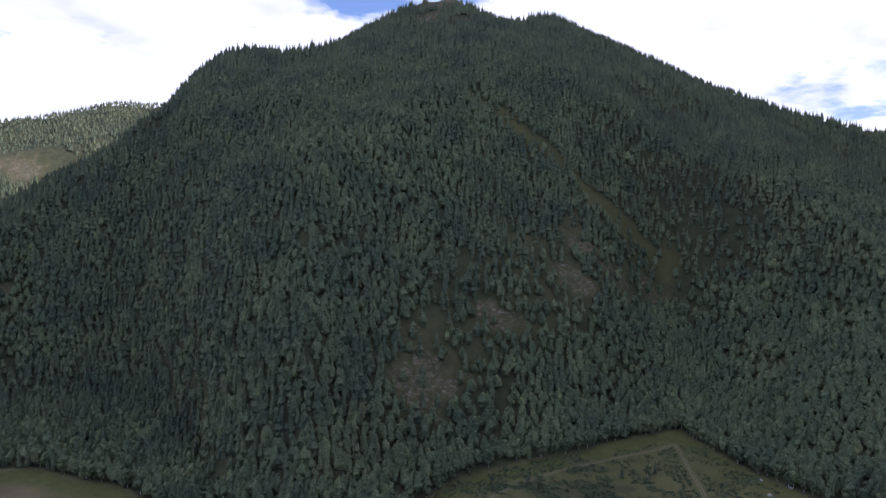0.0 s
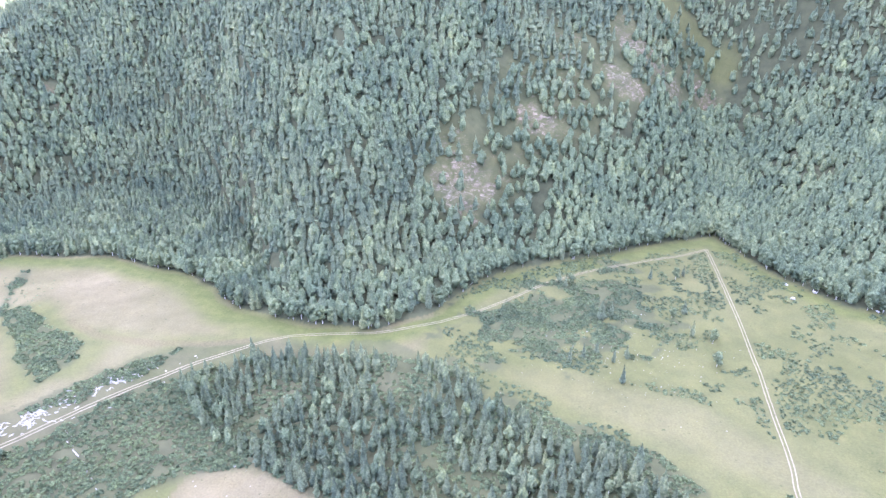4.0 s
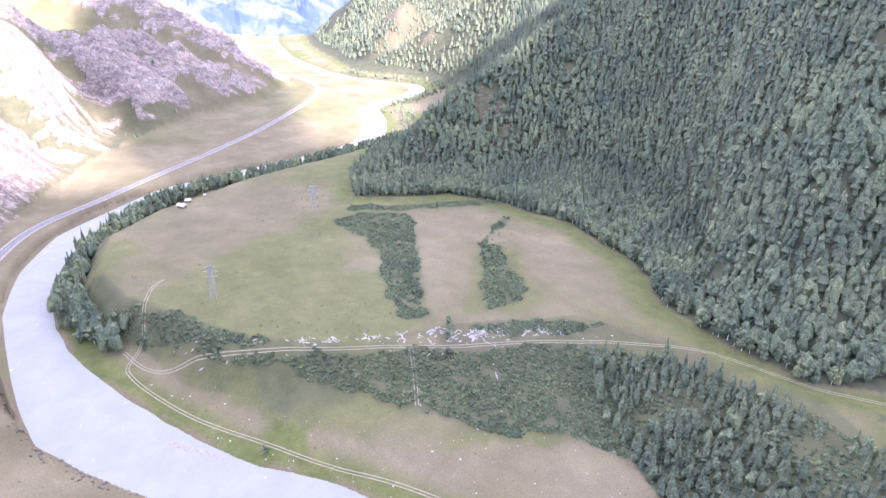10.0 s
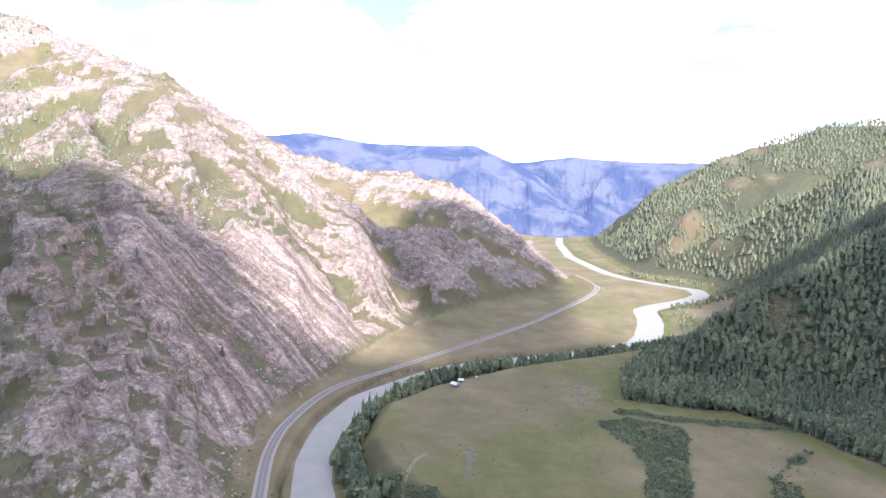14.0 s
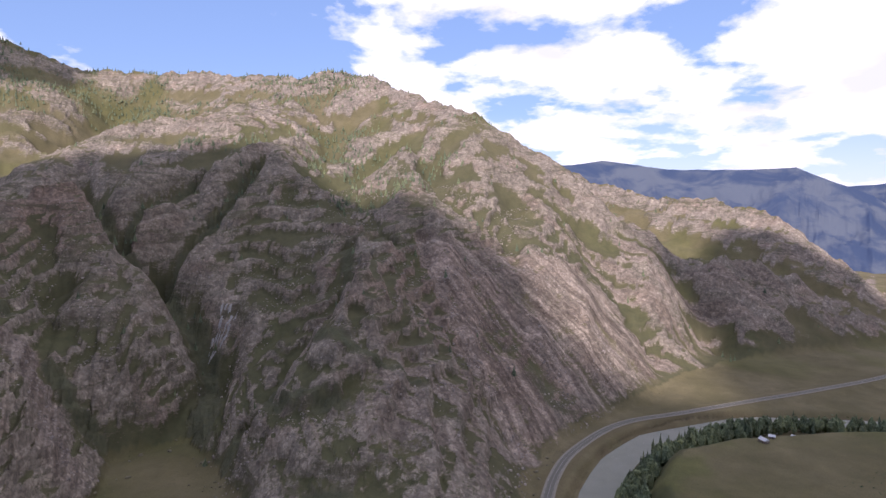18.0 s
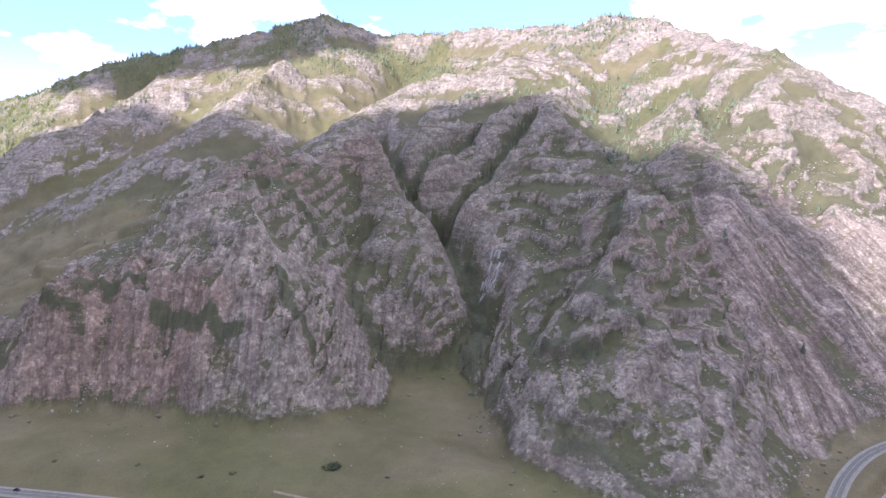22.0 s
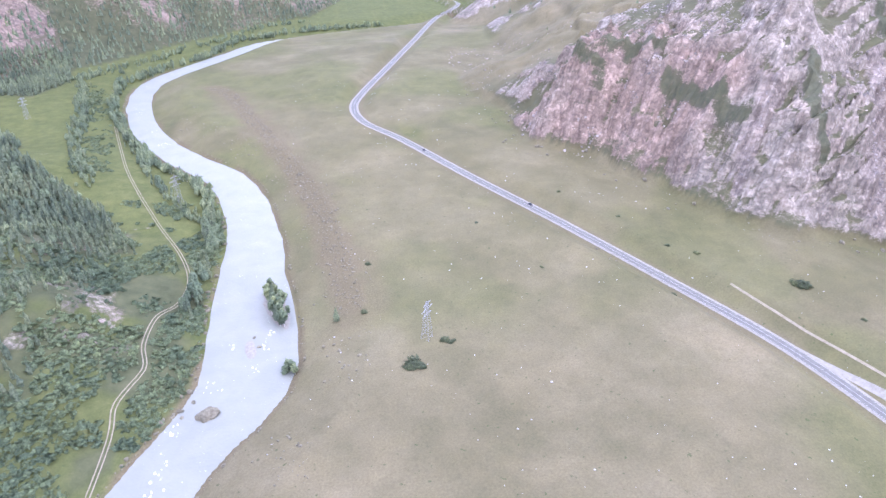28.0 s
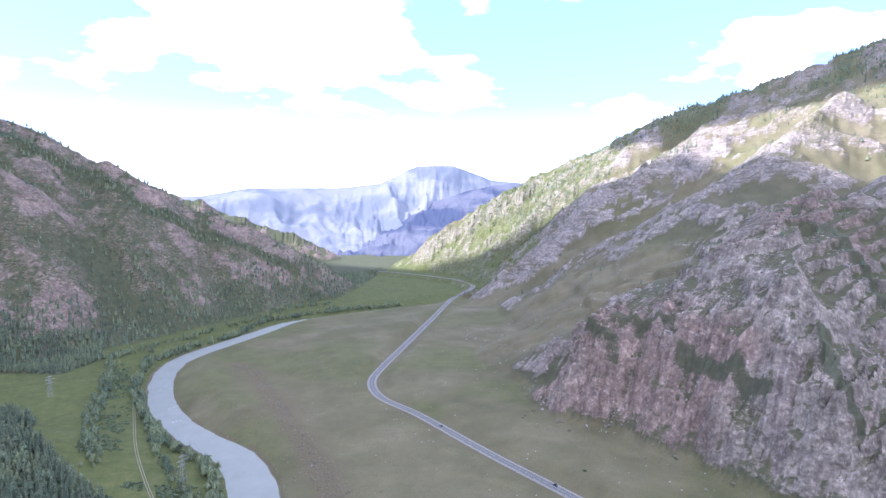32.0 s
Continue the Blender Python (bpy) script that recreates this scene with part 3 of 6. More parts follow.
SHRUB_RINGS = [[(-473, 296), (-473, 330), (-438, 365), (-336, 289), (-276, 240), (-284, 226), (-316, 241), (-362, 273), (-418, 295)],
               [(-335, 359), (-330, 371), (-295, 349), (-255, 327), (-246, 300), (-254, 282), (-290, 311)],
               [(-10, 348), (29, 325), (97, 350), (132, 390), (128, 440), (116, 478), (66, 440), (20, 395)],
               [(-373, 100), (-331, 124), (-291, 165), (-258, 206), (-226, 249), (-194, 290), (-169, 311), (-118, 250), (-148, 243), (-168, 220), (-193, 202), (-219, 186), (-253, 166), (-291, 147), (-327, 124)],
               [(-252, 250), (-228, 285), (-205, 318), (-180, 330), (-200, 300), (-232, 258)],
               [(15, 300), (50, 270), (95, 250), (110, 225), (80, 215), (40, 245), (10, 280)],
               [(-445, 87), (-420, 104), (-390, 118), (-351, 131), (-319, 147), (-329, 131), (-363, 109), (-401, 94), (-427, 84)],
               [(-333, 358), (-350, 392), (-368, 431), (-372, 431), (-356, 392), (-338, 360)],
               [(-490, 325), (-455, 365), (-427, 410), (-405, 455), (-412, 462), (-436, 420), (-464, 376), (-496, 336)]]
RED_SLOPE = [(-19, 594), (50, 683), (152, 754), (264, 832), (306, 798), (288, 773), (107, 609), (59, 570), (26, 527), (-38, 488), (-55, 516)]
SOUTH_BAND = [(900, -1500), (718, -1495), (606, -1530), (494, -1475), (401, -1514), (255, -1550), (158, -1545)]
BANK_RIM = [(170, -880), (140, -830), (90, -687), (47, -565), (25, -487), (11, -407), (2, -330)]
SPUR_GRASS = [(40, 880), (65, 863), (131, 832), (187, 806), (254, 818), (300, 810)]


# ---- noise and distances, on arrays ----
def hashed(ix, iy, seed):
    h = (ix.astype(np.int64) * 374761393 + iy.astype(np.int64) * 668265263 + seed * 974634777) & 0xFFFFFFFF
    h = ((h ^ (h >> 13)) * 1274126177) & 0xFFFFFFFF
    return ((h ^ (h >> 16)) & 0xFFFF) / 65535.0


def smooth_noise(x, y, seed):
    ix, iy = np.floor(x), np.floor(y)
    fx, fy = x - ix, y - iy
    fx, fy = fx * fx * fx * (fx * (fx * 6 - 15) + 10), fy * fy * fy * (fy * (fy * 6 - 15) + 10)
    a, b = hashed(ix, iy, seed), hashed(ix + 1, iy, seed)
    c, d = hashed(ix, iy + 1, seed), hashed(ix + 1, iy + 1, seed)
    return (a + (b - a) * fx) + ((c + (d - c) * fx) - (a + (b - a) * fx)) * fy


def layers(x, y, size, octaves, seed, ridged=False, gain=0.5):
    total, weight, norm = np.zeros_like(x), 1.0, 0.0
    for k in range(octaves):
        turn = 0.6 + k * 1.1
        u, v = (x * math.cos(turn) - y * math.sin(turn)) / size, (x * math.sin(turn) + y * math.cos(turn)) / size
        value = smooth_noise(u + 17.3 * k, v - 9.1 * k, seed + k)
        total += weight * ((1 - abs(2 * value - 1)) if ridged else value)
        norm += weight
        weight *= gain
        size *= 0.5
    return total / norm


def step(a, b, x):
    t = np.clip((x - a) / (b - a), 0, 1)
    return t * t * (3 - 2 * t)


def along(x, y, line):
    """Distance to a polyline, the value carried along it, and the side (+1 to the left)."""
    best, value, side = np.full_like(x, 1e9), np.zeros_like(x), np.ones_like(x)
    for p, q in zip(line[:-1], line[1:]):
        dx, dy = q[0] - p[0], q[1] - p[1]
        t = np.clip(((x - p[0]) * dx + (y - p[1]) * dy) / (dx * dx + dy * dy), 0, 1)
        d = np.hypot(x - p[0] - t * dx, y - p[1] - t * dy)
        near = d < best
        best = np.where(near, d, best)
        if len(p) > 2:
            value = np.where(near, p[2] + t * (q[2] - p[2]), value)
        side = np.where(near, np.sign(dx * (y - p[1]) - dy * (x - p[0])), side)
    return best, value, side


def inside(x, y, ring):
    found = np.zeros(x.shape, bool)
    for p, q in zip(ring, ring[1:] + ring[:1]):
        if p[1] == q[1]:
            continue
        found ^= ((p[1] > y) != (q[1] > y)) & (x < (q[0] - p[0]) * (y - p[1]) / (q[1] - p[1]) + p[0])
    return found


def depth_in(x, y, ring):
    d = along(x, y, ring + ring[:1])[0]
    return np.where(inside(x, y, ring), d, -d)


def soft_max(a, b, k):
    h = np.clip(0.5 + 0.5 * (a - b) / k, 0, 1)
    return b + (a - b) * h + k * h * (1 - h)


def soft_min(a, b, k):
    return -soft_max(-a, -b, k)


def envelope(x, y, crests, rough):
    top = np.full_like(x, -500.0)
    for slope, line in crests:
        for p, q in zip(line[:-1], line[1:]):
            dx, dy = q[0] - p[0], q[1] - p[1]
            t = np.clip(((x - p[0]) * dx + (y - p[1]) * dy) / (dx * dx + dy * dy), 0, 1)
            d = np.hypot(x - p[0] - t * dx, y - p[1] - t * dy)
            top = np.maximum(top, p[2] + t * (q[2] - p[2]) - slope * d * (0.84 + 0.32 * rough))
    return top


def valley_floor(x, y):
    d, width, side = along(x, y, RIVER)
    out = d - width / 2 - 3 * (layers(x, y, 30, 2, 5) - 0.5)
    bend = step(-330, -420, x)
    bank = 42 * (1 - bend) + 11 * bend
    high = 15 * (1 - bend) + 6 * bend
    far_flat = step(-700, -900, x) * step(0, 200, y)
    west = 0.6 + np.clip(out / bank, 0, 1) ** 0.8 * (high * (1 - 0.4 * far_flat)) + 12 * step(60, 260, out) * (1 - bend) + 6 * step(20, 300, out) * bend
    t_in = depth_in(x, y, TERRACE)
    reach = np.interp(x, [-450, -350, -300, -250, -200, -100, 50, 150], [26, 32, 42, 72, 100, 112, 105, 95])
    low = 0.6 + 3.4 * step(0, 40, out)
    east = low + (28 - low) * (1 - step(0, 1, -t_in / reach)) * step(0, 14, out)
    south = step(-100, -250, y)
    for kx, ky, kz, kr in KNOLLS:
        east = east + kz * np.exp(-((x - kx) ** 2 + (y - ky) ** 2) / (kr * kr)) * step(0, 30, out)
    east = east + south * 6 * step(10, 80, out)
    z = np.where(side > 0, west, east)
    z = z + (layers(x, y, 90, 4, 11) - 0.5) * 3.0 * step(5, 60, out) + (layers(x, y, 14, 3, 12) - 0.5) * 0.7 * step(0, 20, out)
    z = np.where(out < 0, -2.5 * step(0, 8, -out) + 0.2, z)
    return z, out, side, t_in


def relief(x, y):
    """Height of the land, and its cover: rock, wood, lush grass, bare gravel."""
    base, out, side, t_in = valley_floor(x, y)
    rough = layers(x, y, 160, 5, 21, True)
    wide = layers(x, y, 420, 4, 22)
    # rocky massif west of the highway
    c_in = depth_in(x, y, CLIFFS) + (layers(x, y, 45, 4, 31) - 0.5) * 22
    cliffy = step(0.0, 1.0, np.exp(-((x + 330) ** 2 + (y + 440) ** 2) / 230 ** 2) * 1.6)
    lift = np.where(c_in < 60, c_in * (0.8 + 0.8 * cliffy), 60 * (0.8 + 0.8 * cliffy) + (c_in - 60) * (0.72 + 0.2 * wide))
    grassy_s = step(-640, -800, y) * step(-1250, -1050, y) * step(-600, -300, x)
    lift = lift * (1 - 0.45 * grassy_s)
    top = envelope(x, y, CLIFF_CRESTS, wide)
    west = np.where(c_in > 0, soft_min(base + lift, top, 14), -100.0)
    # wooded mountain north
    n_in = depth_in(x, y, NORTH) + (layers(x, y, 60, 3, 41) - 0.5) * 14
    east_gentle = step(150, 300, x)
    lift_n = np.where(n_in < 40, n_in * 0.5, 20 + (n_in - 40) * 1.05) * (1 - 0.55 * east_gentle * step(420, 180, n_in))
    flank = step(19, 27, np.degrees(np.arctan2(-x, y))) * step(1350, 1150, np.hypot(x, y))
    top_n = envelope(x, y, NORTH_CRESTS, wide + 2.2 * flank)
    north = np.where(n_in > 0, soft_min(base + lift_n, top_n, 16), -100.0)
    s_in = depth_in(x, y, SOUTH)
    south = np.where(s_in > 0, soft_min(base + s_in * 0.75, envelope(x, y, SOUTH_CRESTS, wide), 14), -100.0)
    e_in = depth_in(x, y, EAST)
    east = np.where(e_in > 0, soft_min(base + e_in * 0.5, envelope(x, y, EAST_CRESTS, wide), 14), -100.0)
    z = np.maximum(np.maximum(west, north), np.maximum(south, east))
    hill = np.maximum(z - base, 0)
    z = np.maximum(z, base)
    for line, deep, half in GULLIES:
        d = along(x, y, line)[0]
        z = z - np.minimum(deep * np.exp(-(d / half) ** 2), 0.55 * hill)
    d0 = np.hypot(x, y)
    amount = step(3, 60, hill)
    rocky = np.where(c_in > 0, 1.0, np.where(s_in > 0, 0.75, 0.25))
    tall = 1 + step(700, 2500, d0) * 1.2
    z = z + amount * rocky * ((layers(x, y, 95, 5, 51, True, 0.55) - 0.6) * 26 * tall + (layers(x, y, 34, 5, 52, True, 0.68) - 0.6) * 9.0) * (1 - 0.6 * step(-10, 30, depth_in(x, y, SCREE_SLOPE)))
    # spurs and ravines running down the massif
    turn = np.arctan2(-x, y) * 760
    fins = layers(turn, d0 * 0.3, 150, 4, 56, True, 0.5) - 0.62
    z = z + fins * 62 * step(10, 110, hill) * (c_in > 0) * step(0, 60, c_in) * (1 - 0.8 * step(900, 1400, d0))
    even = 1 - 0.85 * step(-10, 30, depth_in(x, y, SCREE_SLOPE))
    # ledges in the rock
    ledge = 15.0 + 6 * wide
    phase = (z + 0.22 * x - 0.12 * y + 62 * layers(x, y, 130, 3, 53)) / ledge
    saw = phase - np.floor(phase)
    z = z + amount * step(0.5, 1.0, rocky) * step(1300, 850, d0) * (step(0.4, 0.7, saw) - saw) * ledge * 0.66 * even * step(0.25, 0.5, layers(x, y, 70, 3, 54))
    # upright ribs in the lowest crags
    ribs = layers((-0.52 * x + 0.85 * y), c_in * 0.22, 44, 5, 55, True, 0.6) - 0.6
    z = z + ribs * 46 * cliffy * step(4, 20, c_in) * step(150, 60, c_in)
    road, road_z, _ = along(x, y, HIGHWAY)
    z = np.where(road < 40, z + (road_z - z) * step(26, 8, road), z)
    z = np.where((out < 14) & (out > -2), np.minimum(z, 0.3 + np.maximum(out, 0) * 2.6), z)
    masks = {"road": road, "out": out, "side": side, "t_in": t_in, "c_in": c_in, "n_in": n_in, "s_in": s_in, "e_in": e_in, "hill": hill, "rough": rough, "wide": wide}
    return z, masks


def outcrops(x, y):
    found = np.zeros_like(x)
    edge = layers(x, y, 20, 4, 81, False, 0.65) * 1.5 - 0.3
    for ox, oy, rx, ry in OUTCROPS:
        found = np.maximum(found, step(1.25, 0.75, np.hypot((x - ox) / rx, (y - oy) / ry) + edge - 0.4))
    return found


def height_at(x, y):
    return relief(np.asarray(x, float), np.asarray(y, float))[0]


def mesh_from(name, verts, faces, mat, smooth=True):
    mesh = bpy.data.meshes.new(name)
    verts, faces = np.asarray(verts, np.float32), np.asarray(faces, np.int32)
    mesh.vertices.add(len(verts))
    mesh.vertices.foreach_set("co", verts.ravel())
    size = faces.shape[1]
    mesh.loops.add(faces.size)
    mesh.loops.foreach_set("vertex_index", faces.ravel())
    mesh.polygons.add(len(faces))
    mesh.polygons.foreach_set("loop_start", np.arange(0, faces.size, size, dtype=np.int32))
    mesh.polygons.foreach_set("use_smooth", np.full(len(faces), smooth))
    mesh.materials.append(MATS[mat])
    mesh.update(calc_edges=True)
    return mesh


# ---- the ground ----
def ground():
    fine = np.radians(np.concatenate([np.arange(-42, 212, 0.19), np.arange(212, 318, 0.9)]))
    rings = [0.02, 0.5]
    while rings[-1] < 4900:
        r = rings[-1]
        rings.append(r * (1.3 if r < 60 else 1.05 if r < 150 else 1.014 if r < 320 else 1.0058 if r < 1000 else 1.0105 if r < 2600 else 1.03))
    rings = np.array(rings)
    az, rr = np.meshgrid(fine, rings)
    x, y = (-np.sin(az) * rr).ravel(), (np.cos(az) * rr).ravel()
    z, m = relief(x, y)
    na, nr = len(fine), len(rings)
    i, j = np.meshgrid(np.arange(na), np.arange(nr - 1))
    k = (i + 1) % na
    faces = np.stack([j * na + i, j * na + k, (j + 1) * na + k, (j + 1) * na + i], -1).reshape(-1, 4)
    mesh = mesh_from("ground", np.stack([x, y, z], -1), faces[:, ::-1], "ground")
    zz = z.reshape(nr, na)
    gr = np.gradient(zz, axis=0) / np.gradient(rr, axis=0)
    ga = np.gradient(zz, axis=1) / (np.gradient(az, axis=1) * rr)
    slope = np.hypot(gr, ga).ravel()
    patch = layers(x, y, 70, 5, 61)
    def blurred(grid, k):
        for axis in (0, 1):
            grid = sum(np.roll(grid, j, axis) for j in range(-k, k + 1)) / (2 * k + 1)
        return grid

    hollow = (zz - blurred(zz, 4)).ravel() + 0.6 * (zz - blurred(zz, 11)).ravel()
    rock = step(0.3, 0.55, slope + (patch - 0.5) * 0.7) * step(2, 12, m["hill"])
    rock = rock * (0.25 + 0.75 * step(-4.0, 0.4, 0.7 * hollow / np.maximum(1, np.hypot(x, y) / 700) + (layers(x, y, 75, 5, 82, False, 0.6) - 0.47) * 9.0))
    outcrop = outcrops(x, y)
    cliff_face = step(0.3, 0.8, np.exp(-((x + 290) ** 2 + (y + 470) ** 2) / 190 ** 2) * 1.6) * step(1, 8, m["c_in"])
    rock = np.maximum(rock, 0.92 * cliff_face * step(0.3, 0.7, slope))
    thin = step(-8, 10, depth_in(x, y, RED_SLOPE) + 22 * (layers(x, y, 30, 4, 112) - 0.5))
    rock = np.where(m["n_in"] > 0, np.maximum(0.46 * outcrop, 0.34 * thin * step(0.45, 0.6, layers(x, y, 40, 4, 113))), rock)
    rock = np.where(m["e_in"] > 0, rock * 0.3, rock)
    rock = np.where(m["s_in"] > 0, np.maximum(rock, 0.6 * step(0.3, 0.6, slope)) * (0.5 + 0.35 * step(0.42, 0.58, layers(x, y, 90, 5, 64, False, 0.6))) * step(6, 22, along(x, y, SOUTH_BAND)[0]), rock)
    high_green = step(330, 520, z) * step(0.5, 0.62, layers(x, y, 200, 4, 63)) * (m["c_in"] > 0)
    rock = rock * (1 - 0.9 * high_green)
    knoll = (m["side"] < 0) & (y < -200) & (m["s_in"] < 0) & (m["out"] > 3)
    rock = np.where(knoll, 0.55 * step(0.42, 0.62, slope + (layers(x, y, 20, 4, 61) - 0.5) * 1.1), rock)
    wood = np.where(m["n_in"] > 2, 1.0, 0.0) * (1 - rock)
    open_strip = step(22, 8, along(x, y, SPUR_GRASS)[0] + 14 * (patch - 0.5))
    wood = wood * (1 - 0.9 * open_strip) * (1 - 0.25 * thin)
    grassy_far = step(1150, 1500, np.hypot(x, y)) * step(2.02, 2.2, np.arctan2(-x, y)) * step(2.62, 2.5, np.arctan2(-x, y)) * (m["c_in"] > 0)
    rock = rock * (1 - 0.35 * grassy_far)
    hollow_wide = (zz - blurred(zz, 7)).ravel()
    tread = 0.55 * hollow_wide + (slope - 0.85) * 3.2 + (layers(x, y, 60, 5, 111, False, 0.6) - 0.5) * 7.5
    turf = step(0.3, -1.3, tread) * (m["c_in"] > 0) * (1 - 0.4 * cliff_face) * (1 - 0.6 * step(-500, -440, x) * step(-250, -200, y)) * (1 - 0.7 * step(1500, 1800, np.hypot(x, y)) * (y < -1400)) * (1 - 0.85 * step(-10, 20, depth_in(x, y, SCREE_SLOPE)))
    rock = rock * (1 - 0.85 * turf)
    scrub = 0.3 * step(0.25, 0.5, slope) * step(4, 14, m["hill"]) * (m["c_in"] > 0)
    rock = np.maximum(rock, scrub * (1 - 0.6 * turf))
    hillside = step(1.25, 0.75, np.hypot((x + 330) / 210, (y + 930) / 210) + 0.5 * (patch - 0.5)) * (m["c_in"] > 0)
    rock = rock * (1 - 0.75 * hillside)
    wood = np.maximum(wood, np.where(m["s_in"] > 0, 0.9, 0))
    wood = np.maximum(wood, 0.7 * inside(x, y, TREE_SLOPE))
    wood = np.maximum(wood, np.where((m["c_in"] > 0) & (m["hill"] > 8), 0.7 * step(1500, 1000, np.hypot(x, y)) * (1 - hillside), 0))
    bank_side = (m["side"] < 0) & (m["t_in"] < 0) & (m["t_in"] > -75) & (z > 6) & (y > 0)
    lush = np.where(m["side"] < 0, 0.15 + 0.5 * step(0.4, 0.6, layers(x, y, 80, 4, 65)), np.maximum(0.4 * step(0.5, 0.7, layers(x, y, 150, 4, 66)), step(-220, -420, y) * step(12, -8, m["c_in"]) * (0.16 + 0.42 * step(0.35, 0.6, layers(x, y, 110, 4, 66)))))
    lush = np.where((m["side"] < 0) & (y < -180), 0.95, lush)
    lush = np.where((m["side"] < 0) & (x > -30) & (y > 150), np.maximum(lush, 0.62), lush)
    for ring in SOUTH_WOODS:
        wood = np.maximum(wood, 0.9 * step(-6, 4, depth_in(x, y, ring)))
    wood = np.maximum(wood, np.where((m["side"] < 0) & (y < -180) & (y > -460) & (m["out"] > 4), 0.15 + 0.6 * step(0.42, 0.55, layers(x, y, 45, 4, 100)), 0))
    for ring in FIELDS:
        lush = lush * (1 - (0.3 if ring is FIELDS[3] else 0.8) * step(-6, 10, depth_in(x, y, ring)))
    lush = np.where((m["side"] < 0) & (z < 5) & (y > 0), step(26, 6, m["out"]) + step(0.58, 0.7, layers(x, y, 60, 3, 68)), lush)
    lush = np.clip(np.maximum(lush, 0.5 * high_green), 0, 1)
    wood = np.maximum(wood, 0.55 * bank_side * step(0.35, 0.55, layers(x, y, 40, 3, 69)))
    for ring in SHRUB_RINGS:
        wood = np.maximum(wood, 0.75 * step(-4, 3, depth_in(x, y, ring) + (110 if ring is SHRUB_RINGS[2] else 11) * (layers(x, y, 16, 3, 89) - 0.5)))
    meadow_edge = step(-34, -12, m["n_in"]) * step(0, -4, m["n_in"]) * (m["side"] < 0)
    lush = np.clip(np.maximum(lush, 0.9 * meadow_edge), 0, 1)
    bare = step(5, 0, m["out"]) * step(0.35, 0.6, layers(x, y, 30, 3, 67))
    bare = np.maximum(bare, 0.5 * step(12, 7, m["road"]))
    slide = (m["side"] > 0) & (y < -200) & (y > -960) & (x > -40)
    rim = along(x, y, BANK_RIM)[0]
    rubble = np.maximum(0.8 * step(19, 8, rim + 12 * (layers(x, y, 12, 3, 88) - 0.5)), 0.5 * step(14, 26, m["out"]) * step(34, 18, rim) * step(0.3, 0.55, layers(x, y, 40, 4, 88)))
    bare = np.maximum(bare, np.where(slide, rubble, 0))
    worn = along(x, y, [(-150, 338), (-175, 332), (-210, 330), (-250, 336), (-280, 352)])[0]
    bare = np.maximum(bare, 0.55 * step(5, 1.5, worn + 4 * (patch - 0.5)))
    down = layers(x * 3.76 - y * 1.36, m["c_in"] * 0.45, 46, 3, 83)
    scree = step(0.53, 0.64, down) * step(-420, -470, x) * step(-190, -120, y) * step(6, 30, m["c_in"]) * step(330, 200, m["c_in"]) * (m["c_in"] > 0)
    for line, half in SCREES:
        scree = np.maximum(scree, step(half * 1.2, half * 0.5, along(x, y, line)[0] + half * (layers(x, y, 24, 3, 84) - 0.5)))
    scree = np.maximum(scree, 0.6 * step(-10, 20, depth_in(x, y, SCREE_SLOPE)))
    damp = np.zeros_like(x)
    for line, half in LEDGES + [(q[0], q[2] * 0.5) for q in GULLIES[:5]]:
        damp = np.maximum(damp, step(half * 1.5, half * 0.5, along(x, y, line)[0] + half * 1.3 * (layers(x, y, 15, 3, 110) - 0.5)))
    damp = damp * (m["c_in"] > 4) * (1 - scree)
    wedge = step(34, 14, along(x, y, [(-728, -46), (-697, -3), (-680, 30)])[0] + 14 * (layers(x, y, 20, 3, 114) - 0.5))
    damp, scree = np.maximum(damp, 0.45 * wedge), scree * (1 - 0.6 * wedge)
    white = step(1.3, 0.8, np.hypot((x + 668) / 20, (y + 388) / 15) + 1.4 * (layers(x, y, 9, 3, 87) - 0.5))
    rock = np.maximum(rock, white)
    wood = wood * (1 - white)
    rock = np.maximum(rock, 0.95 * step(0.3, 0.7, damp) * (m["c_in"] > 4))
    rock = np.maximum(rock, 0.95 * scree * (m["c_in"] > 0))
    wood = wood * (1 - 0.9 * scree * (m["c_in"] > 0))
    bare = np.maximum(bare, 0.85 * step(1.2, 0.8, np.hypot((x + 330) / 150, (y + 2400) / 120) + 0.6 * (patch - 0.5)))
    bare = np.maximum(bare, 0.6 * step(1.2, 0.8, np.hypot((x + 1500) / 80, (y - 1190) / 80) + 0.8 * (patch - 0.5)) * (m["hill"] > 10))
    stony = (rock > 0.3) & ((m["c_in"] > 0) | (m["s_in"] > 0)) & (depth_in(x, y, SCREE_SLOPE) < 0)
    mesh.polygons.foreach_set("use_smooth", ~stony[faces[:, 0]])
    cover = np.stack([rock, wood, np.clip(lush, 0, 1), np.clip(bare, 0, 1)], -1).astype(np.float32)
    bearing = np.degrees(np.arctan2(-x, y))
    streaky = (0.06 + 0.6 * step(-30, 20, depth_in(x, y, SCREE_SLOPE))) * (m["c_in"] > -5)
    streaky = np.maximum(streaky, 0.3 * cliff_face)
    lean = 0.25 - 0.88 * step(119, 113, bearing)
    fall = np.stack([np.radians(bearing) * 620 + lean * m["c_in"], m["c_in"], streaky], -1).astype(np.float32)
    redden = np.zeros_like(x)
    for rx, ry, rr in ((-507, -625, 70), (-664, -618, 60), (-254, -552, 60), (-729, -95, 120), (-283, -491, 50), (-190, -640, 60)):
        redden = np.maximum(redden, np.exp(-((x - rx) ** 2 + (y - ry) ** 2) / rr ** 2))
    redden = np.where(m["n_in"] > 0, 0.45, np.where(m["s_in"] > 0, 0.75, redden))
    tone = np.stack([scree, damp, redden, 0.75 * cliff_face * (1 - scree)], -1).astype(np.float32)
